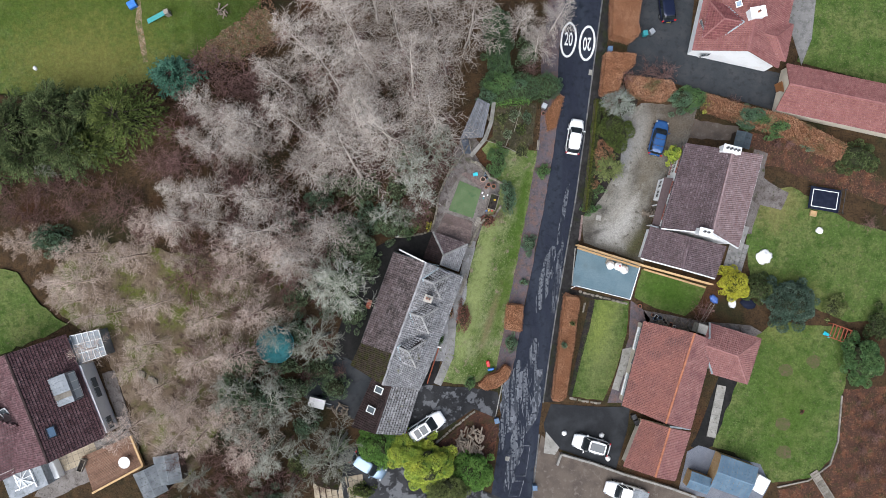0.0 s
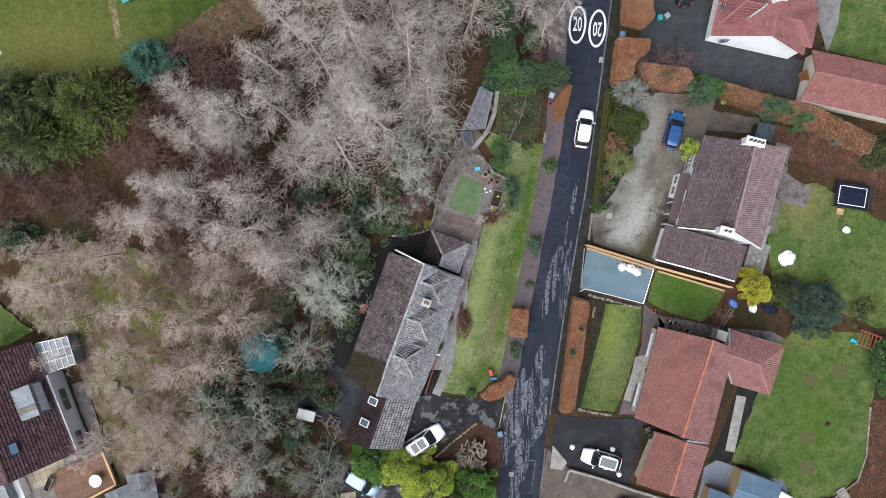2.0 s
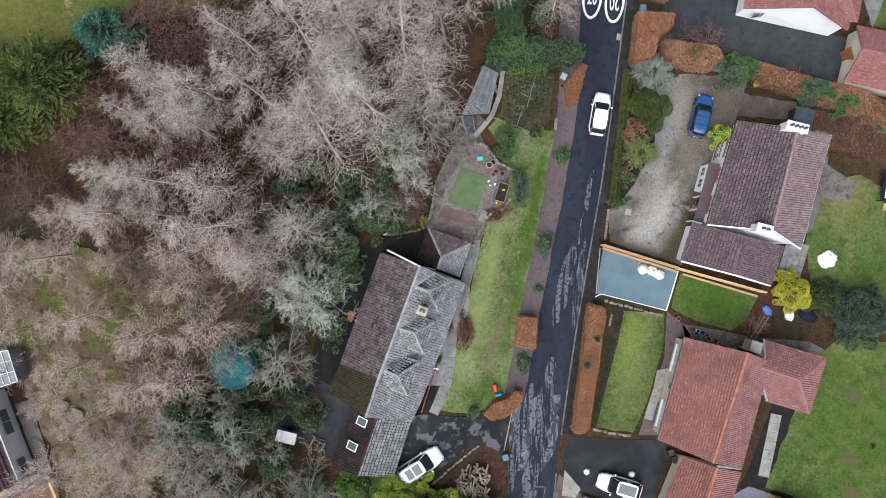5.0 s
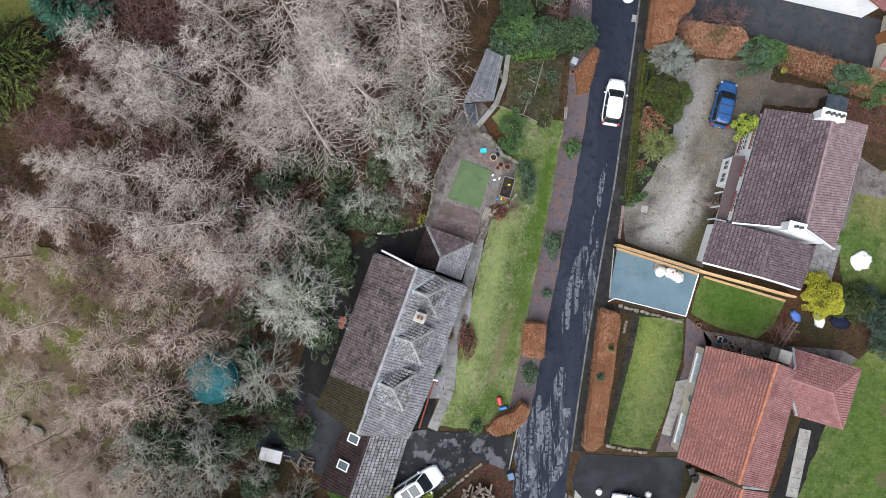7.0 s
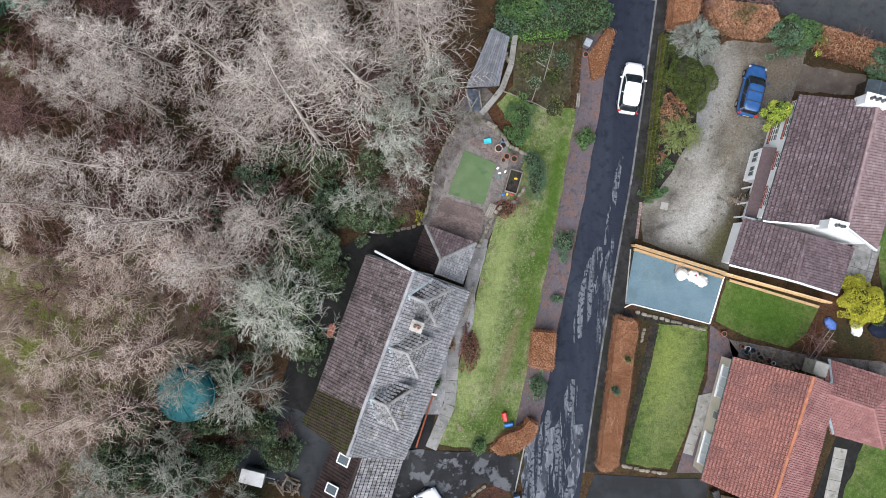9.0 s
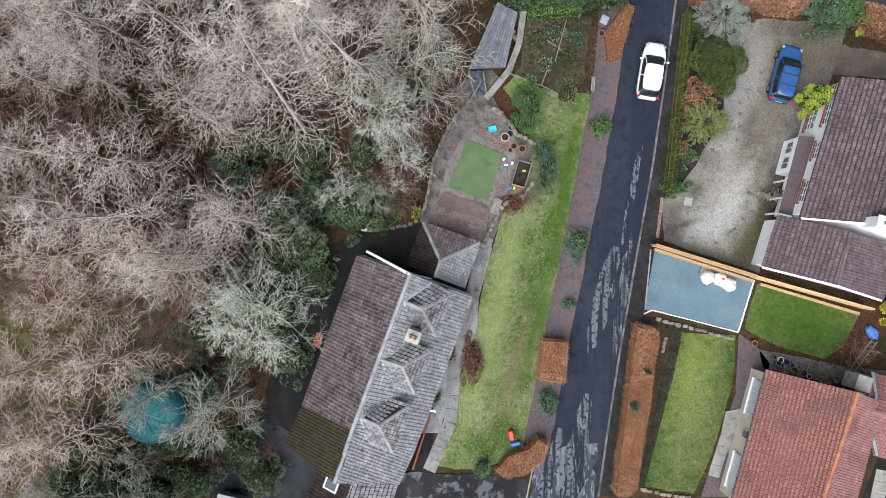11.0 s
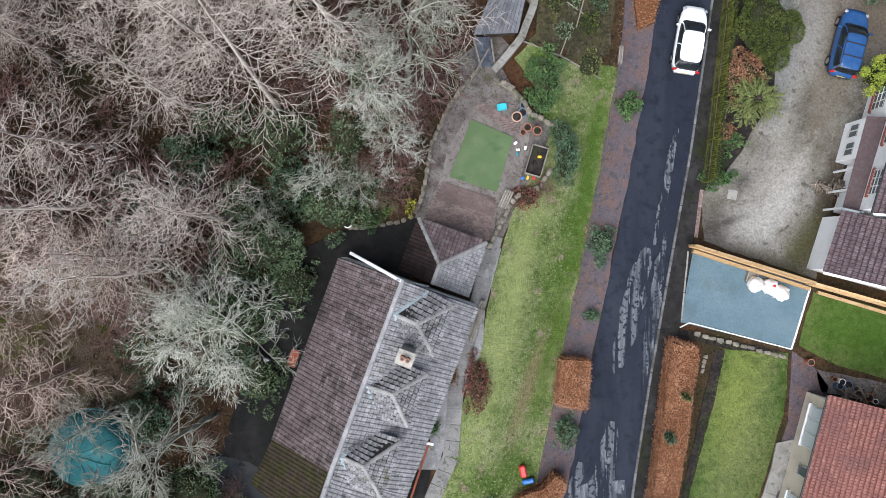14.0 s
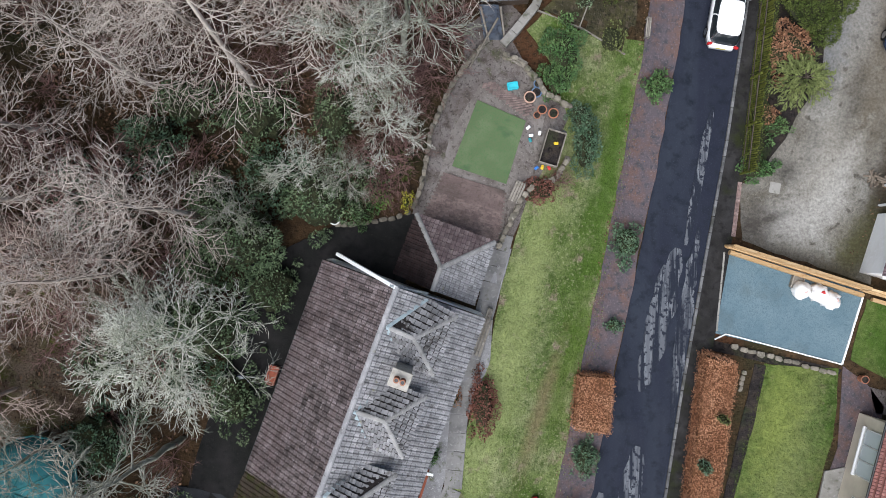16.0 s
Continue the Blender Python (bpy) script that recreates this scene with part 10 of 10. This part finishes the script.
# ---- sheds, decking, small buildings ----
def gabled_shed(x, y, z, rz, w, l, h, rise, wall, roof, label, sheets=6):
    """A small shed, its ridge along its length."""
    ob = thing("shed", x, y, z, label, "shed", "", rz)
    bm = bmesh.new()
    add_box(bm, (0, 0, 0), (w - 0.2, l - 0.2, h))
    part("wall", bm, wall, ob, local=True)
    for s in (1, -1):
        for i in range(sheets):
            bm = bmesh.new()
            y0, y1 = -l / 2 + l * (i + 0.01) / sheets, -l / 2 + l * (i + 0.99) / sheets
            v = [bm.verts.new(p) for p in ((0, y0, h + rise), (0, y1, h + rise), (s * w / 2, y1, h), (s * w / 2, y0, h))]
            bm.faces.new(v)
            bmesh.ops.solidify(bm, geom=bm.faces[:], thickness=0.04)
            part("roof_sheet", bm, roof, ob, local=True)
    bm = bmesh.new()
    add_tube(bm, (0, -l / 2, h + rise), (0, l / 2, h + rise), 0.05, 0.05, 6)
    part("ridge", bm, roof, ob, local=True)
    return ob


patch("shed_yard", [(29.04, -24.14), (30.39, -23.33), (34.02, -24.54), (37.72, -25.61), (38.86, -27.90), (37.38, -30.86), (27.97, -28.84)], M_GREY_CHIP, 0.06, "grey slate chippings round the sheds", "yard", 2.0, 0.08, 41)
gabled_shed(33.84, -26.50, 0.05, 70, 4.0, 4.6, 2.1, 0.5, M_TIMBER, M_BLUEFELT, "timber shed with blue-grey sheet roof", 8)
gabled_shed(29.91, -27.28, 0.05, 70, 2.0, 2.6, 1.7, 0.35, M_TIMBER, M_BLUEFELT, "small timber shed with blue-grey roof", 5)
bm = bmesh.new()
add_box(bm, (37.51, -27.81, 0.05), (1.6, 2.0, 0.8), -30, 0.08)
ob = part("hot_tub", bm, M_WHITE)
tagged(ob, "white covered tub beside the shed", "tub")
gabled_shed(34.99, 12.72, 0.0, -14, 1.9, 1.9, 1.8, 0.3, M_DARKWOOD, M_FELT2, "small shed with grey felt roof", 3)
for sx, sy, sr, lab in ((-29.46, -23.53, 25, "grey felt roofed shed on the hillside"), (-27.74, -22.21, 10, "pale grey roofed shed among trees")):
    gabled_shed(sx, sy, ground_z(sx, sy), sr, 2.6, 3.0, 1.9, 0.3, M_DARKWOOD, M_FELT, lab, 4)
gabled_shed(-12.79, -25.76, ground_z(-12.79, -25.76), -12, 2.6, 2.4, 1.9, 0.3, M_DARKWOOD, M_TILE_MOSS, "mossy roofed shed beside the lower drive", 4)

deck = thing("decking", -33.91, -22.12, 11.9, "red-brown timber decking on the hillside", "decking", kind="structure")
dq = [Vector((-37.01, -21.31)), Vector((-31.97, -19.11)), Vector((-30.69, -22.18)), Vector((-35.85, -24.96))]
for i in range(26):
    f0, f1 = (i + 0.03) / 26, (i + 0.97) / 26
    bm = bmesh.new()
    add_prism(bm, [tuple(p) for p in (dq[0].lerp(dq[3], f0), dq[1].lerp(dq[2], f0), dq[1].lerp(dq[2], f1), dq[0].lerp(dq[3], f1))], 12.35, 12.5)
    part("deck_board", bm, M_DECK, deck)
board(deck, (*dq[1], 12.75), (*dq[2], 12.75), 0.2, 0.4, M_TIMBER, "edge_board")
board(deck, (*dq[2], 12.75), (*dq[3], 12.75), 0.2, 0.4, M_TIMBER, "edge_board")
ob = thing("garden_table", -32.37, -21.69, 12.5, "round white garden table on the decking", "table")
bm = bmesh.new()
add_cylinder(bm, (0, 0, 0.7), 0.6, 0.6, 0.05, 12)
part("tabletop", bm, M_WHITE, ob, local=True)
bm = bmesh.new()
add_cylinder(bm, (0, 0, 0), 0.05, 0.05, 0.72, 8)
part("pedestal", bm, M_WHITE, ob, local=True)
tray("planter", -36.90, -22.09, 12.5, -22, (0.5, 1.3, 0.5), M_OLDWOOD, M_SOIL, "wooden planter at the decking edge", "planter")

bridge = thing("plank_bridge", 45.03, -28.21, 0.1, "weathered plank bridge at the lawn edge", "bridge", "", -58)
for i in range(12):
    bm = bmesh.new()
    add_box(bm, (-1.9 + i * 0.34, 0, 0.1), (0.3, 0.9, 0.05), 0, 0.005)
    part("plank", bm, M_OLDWOOD, bridge, local=True)
for s in (1, -1):
    bm = bmesh.new()
    add_box(bm, (0, s * 0.47, 0.1), (4.2, 0.07, 0.2), 0, 0.01)
    part("side_rail", bm, M_OLDWOOD, bridge, local=True)
slab_row([(47.40, -17.41), (46.93, -22.79), (45.99, -25.61), (43.43, -27.50), (39.73, -28.30)], 0.18, "low timber edging round the back lawn", M_OLDWOOD, 0.2, 1.2, 11, "edging")

ladder = thing("ladder", 31.06, -7.71, 0.05, "old wooden ladder lying against the wall", "ladder", "", 70)
for s in (1, -1):
    bm = bmesh.new()
    add_tube(bm, (-1.3, s * 0.2, 0.1), (1.4, s * 0.2, 1.6), 0.035, 0.035, 6)
    part("rail", bm, M_OLDWOOD, ladder, local=True)
for i in range(8):
    f = (i + 0.5) / 8
    bm = bmesh.new()
    add_tube(bm, (-1.3 + 2.7 * f, -0.2, 0.1 + 1.5 * f), (-1.3 + 2.7 * f, 0.2, 0.1 + 1.5 * f), 0.02, 0.02, 6)
    part("rung", bm, M_OLDWOOD, ladder, local=True)

# soil borders
patch("border_front", [(17.48, -6.01), (18.09, -6.11), (17.38, -9.59), (16.36, -13.43), (15.34, -17.58), (14.93, -17.58), (15.95, -12.67)], M_SOIL, 0.055, "narrow soil border beside the hedge", "border", 1.0, 0.06, 51)
patch("border_shrubs", [(16.60, 4.09), (16.69, 4.24), (17.19, 9.36), (18.46, 18.08), (23.34, 18.10), (22.32, 15.53), (21.55, 10.40), (18.49, 4.24)], M_SOIL, 0.03, "shrub border beside the gravel drive", "border", 2.0, 0.15, 52)
patch("border_yard", [(14.91, -4.68), (22.30, -6.31), (21.99, -6.77), (14.71, -5.24)], M_SOIL, 0.045, "soil strip below the slate yard", "border", 1.0, 0.04, 53)
patch("path_side", [(22.35, -6.10), (23.89, -7.28), (24.66, -8.30), (21.86, -18.29), (19.55, -18.30), (20.57, -15.22), (22.10, -10.61)], M_VERGE, 0.035, "damp grey-brown path between lawn and house", "path", 2.0, 0.06, 54)
patch("path_back", [(32.89, -14.95), (37.00, -16.74), (33.93, -22.38), (30.66, -24.14), (29.45, -23.46), (30.33, -21.87)], M_DRIVE_GREY2, 0.03, "dark path behind the red-roofed house", "path", 2.0, 0.06, 55)
patch("gable_path", [(23.89, -7.28), (30.82, -8.65), (36.48, -9.05), (39.05, -10.59), (36.99, -11.10), (24.15, -8.66)], M_TERRACE, 0.035, "grey-brown path beside the gable", "path", 2.0, 0.08, 56)
patch("bank_soil", [(36.71, 13.85), (41.41, 13.18), (48.14, 10.15), (52.71, 8.13), (57.55, 6.79), (57.55, 3.43), (48.14, 6.79), (41.41, 9.48), (37.04, 10.15)], M_SOIL2, 0.04, "brown leafy bank behind the garden", "border", 2.0, 0.2, 57)
patch("corner_soil", [(47.60, -16.74), (54.86, -16.07), (57.55, -30.86), (40.07, -30.86), (39.73, -28.71), (44.10, -27.63), (47.20, -24.14)], M_SOIL2, 0.04, "dark soil bed beyond the back lawn", "border", 2.0, 0.2, 58)
patch("drive_ramp", [(12.24, -21.72), (13.85, -23.60), (13.31, -24.47), (11.97, -24.27)], M_CONCRETE, 0.07, "pale concrete ramp at the drive mouth", "ramp", 1.0)
patch("white_slab", [(44.78, 33.68), (41.41, 33.68), (41.08, 26.96), (42.62, 21.85), (43.83, 24.94)], M_SLAB, 0.075, "grey path beside the white house", "path", 2.0)
patch("lawn_path", [(-31.57, 25.74), (-31.28, 25.74), (-30.46, 19.32), (-30.93, 19.20), (-31.75, 23.40)], M_LEAFY, 0.06, "leaf-strewn line across the hillside lawn", "path", 2.0, 0.1, 59)
patch("leafy_lawn_edge", [(-25.51, 20.63), (-21.98, 24.22), (-19.44, 26.69), (-17.86, 23.96), (-21.98, 19.99), (-26.03, 18.82)], M_LEAFY, 0.065, "fallen leaves at the lawn edge", "leaves", 2.0, 0.4, 60)
for k, (x, y) in enumerate(((40.74, -14.39), (40.41, -20.77), (40.54, -24.14), (44.10, -13.38))):
    patch("bare_patch", [(x + 0.9 * math.cos(a * 0.7) * (1 + 0.3 * noise.noise((a, k, 0))), y + 0.8 * math.sin(a * 0.7)) for a in range(9)], M_THIN, 0.055, "thin muddy patch in the lawn", "ground", 2.0, 0.2, 61 + k)

# ---- ground cover: blades and fallen leaves ----
def in_poly(Q, poly):
    ins = np.zeros(len(Q), bool)
    n = len(poly)
    for i in range(n):
        ax, ay = poly[i]
        bx, by = poly[(i + 1) % n]
        ins ^= ((ay > Q[:, 1]) != (by > Q[:, 1])) & (Q[:, 0] < (bx - ax) * (Q[:, 1] - ay) / (by - ay + 1e-12) + ax)
    return ins


def ground_cover(name, poly, n, size, aspect, lay, mat, label, seed, lift=0.05, clump=0.0):
    """Loose blades or leaves over a plan polygon, one object of uncountable bits."""
    rng = np.random.default_rng(seed)
    P = np.array(poly)
    Q = rng.uniform(P.min(0), P.max(0), (n * 2, 2))
    Q = Q[in_poly(Q, poly)][:n]
    if clump:
        k = np.array([noise.noise((q[0] * 0.7, q[1] * 0.7, seed)) for q in Q])
        Q = Q[k + rng.normal(0, 0.15, len(Q)) > clump - 0.5]
    Z = np.array([ground_z(x, y) for x, y in Q]) + lift
    pts = np.column_stack([Q, Z])
    N = np.tile([0, 0, 1.0], (len(Q), 1)) + rng.normal(0, 0.25, (len(Q), 3))
    N /= np.linalg.norm(N, axis=1, keepdims=True)
    V, F = leaf_arrays(rng, pts, N, size, aspect, lay)
    tagged(fold_mesh(name, V, F, mat, None), label, "ground cover", kind="stuff")


ground_cover("grass", [(4.48, 2.58), (6.74, 7.08), (6.20, 10.24), (11.25, 11.61), (10.51, 5.75), (9.85, 2.17), (9.15, -1.92), (8.76, -6.02), (7.84, -10.62), (7.34, -13.95), (5.15, -15.35), (2.56, -15.82), (-0.67, -15.16), (1.05, -10.73), (2.52, -5.81), (3.25, -1.86)], 12000, 0.13, 0.3, 0.5, M_LAWN_LIGHT, "tufts of pale mossy grass on the front lawn", 1)
ground_cover("grass", [(17.99, -6.01), (22.09, -6.25), (21.84, -10.10), (20.31, -15.22), (19.04, -18.04), (15.19, -17.53), (16.21, -13.18), (17.23, -9.08)], 9000, 0.1, 0.3, 0.5, M_LAWN, "mown grass blades on the long lawn", 2)
ground_cover("fallen_leaves", strip(ROAD_L, -2.3, ROAD_L, -0.1, -14.5, 28), 5200, 0.11, 0.7, 0.95, M_LEAFBITS, "brown fallen leaves on the verge", 3, 0.06)
ground_cover("fallen_leaves", [(-26, -14), (-13.4, -14), (-11.6, -3), (-8.0, 2.2), (0.5, 12), (-2, 22), (-26, 20)], 20000, 0.16, 0.7, 0.9, M_LEAFBITS, "brown fallen leaves under the trees", 4, 0.08, 0.45)
ground_cover("fallen_leaves", [(25.67, 5.80), (24.75, 2.98), (23.37, -0.62), (22.34, -0.36), (24.13, 3.23), (25.15, 7.33), (29.25, 12.98), (30.27, 17.09), (31.04, 17.09), (29.26, 10.93)], 900, 0.12, 0.7, 0.95, M_LEAFBITS, "brown leaves along the gravel edge", 6, 0.06)
ground_cover("fallen_leaves", [(-25.51, 20.63), (-21.98, 24.22), (-19.44, 27.93), (-16.77, 24.20), (-21.98, 18.78), (-26.03, 18.82)], 3000, 0.2, 0.7, 0.95, M_LEAFBITS, "pale fallen leaves at the lawn edge", 7, 0.08)
ground_cover("fallen_leaves", [(36.71, 13.85), (41.41, 13.18), (48.14, 10.15), (57.55, 6.79), (57.55, 3.43), (48.14, 6.79), (41.41, 9.48), (37.04, 10.15)], 5000, 0.11, 0.7, 0.95, M_LEAFBITS, "russet leaves on the bank", 8, 0.06)
ground_cover("fallen_leaves", [(47.60, -16.74), (54.86, -16.07), (57.55, -30.86), (40.07, -30.86), (39.73, -28.71), (44.10, -27.63), (47.20, -24.14)], 5000, 0.11, 0.7, 0.95, M_LEAFBITS, "russet leaves on the soil bed", 9, 0.06)
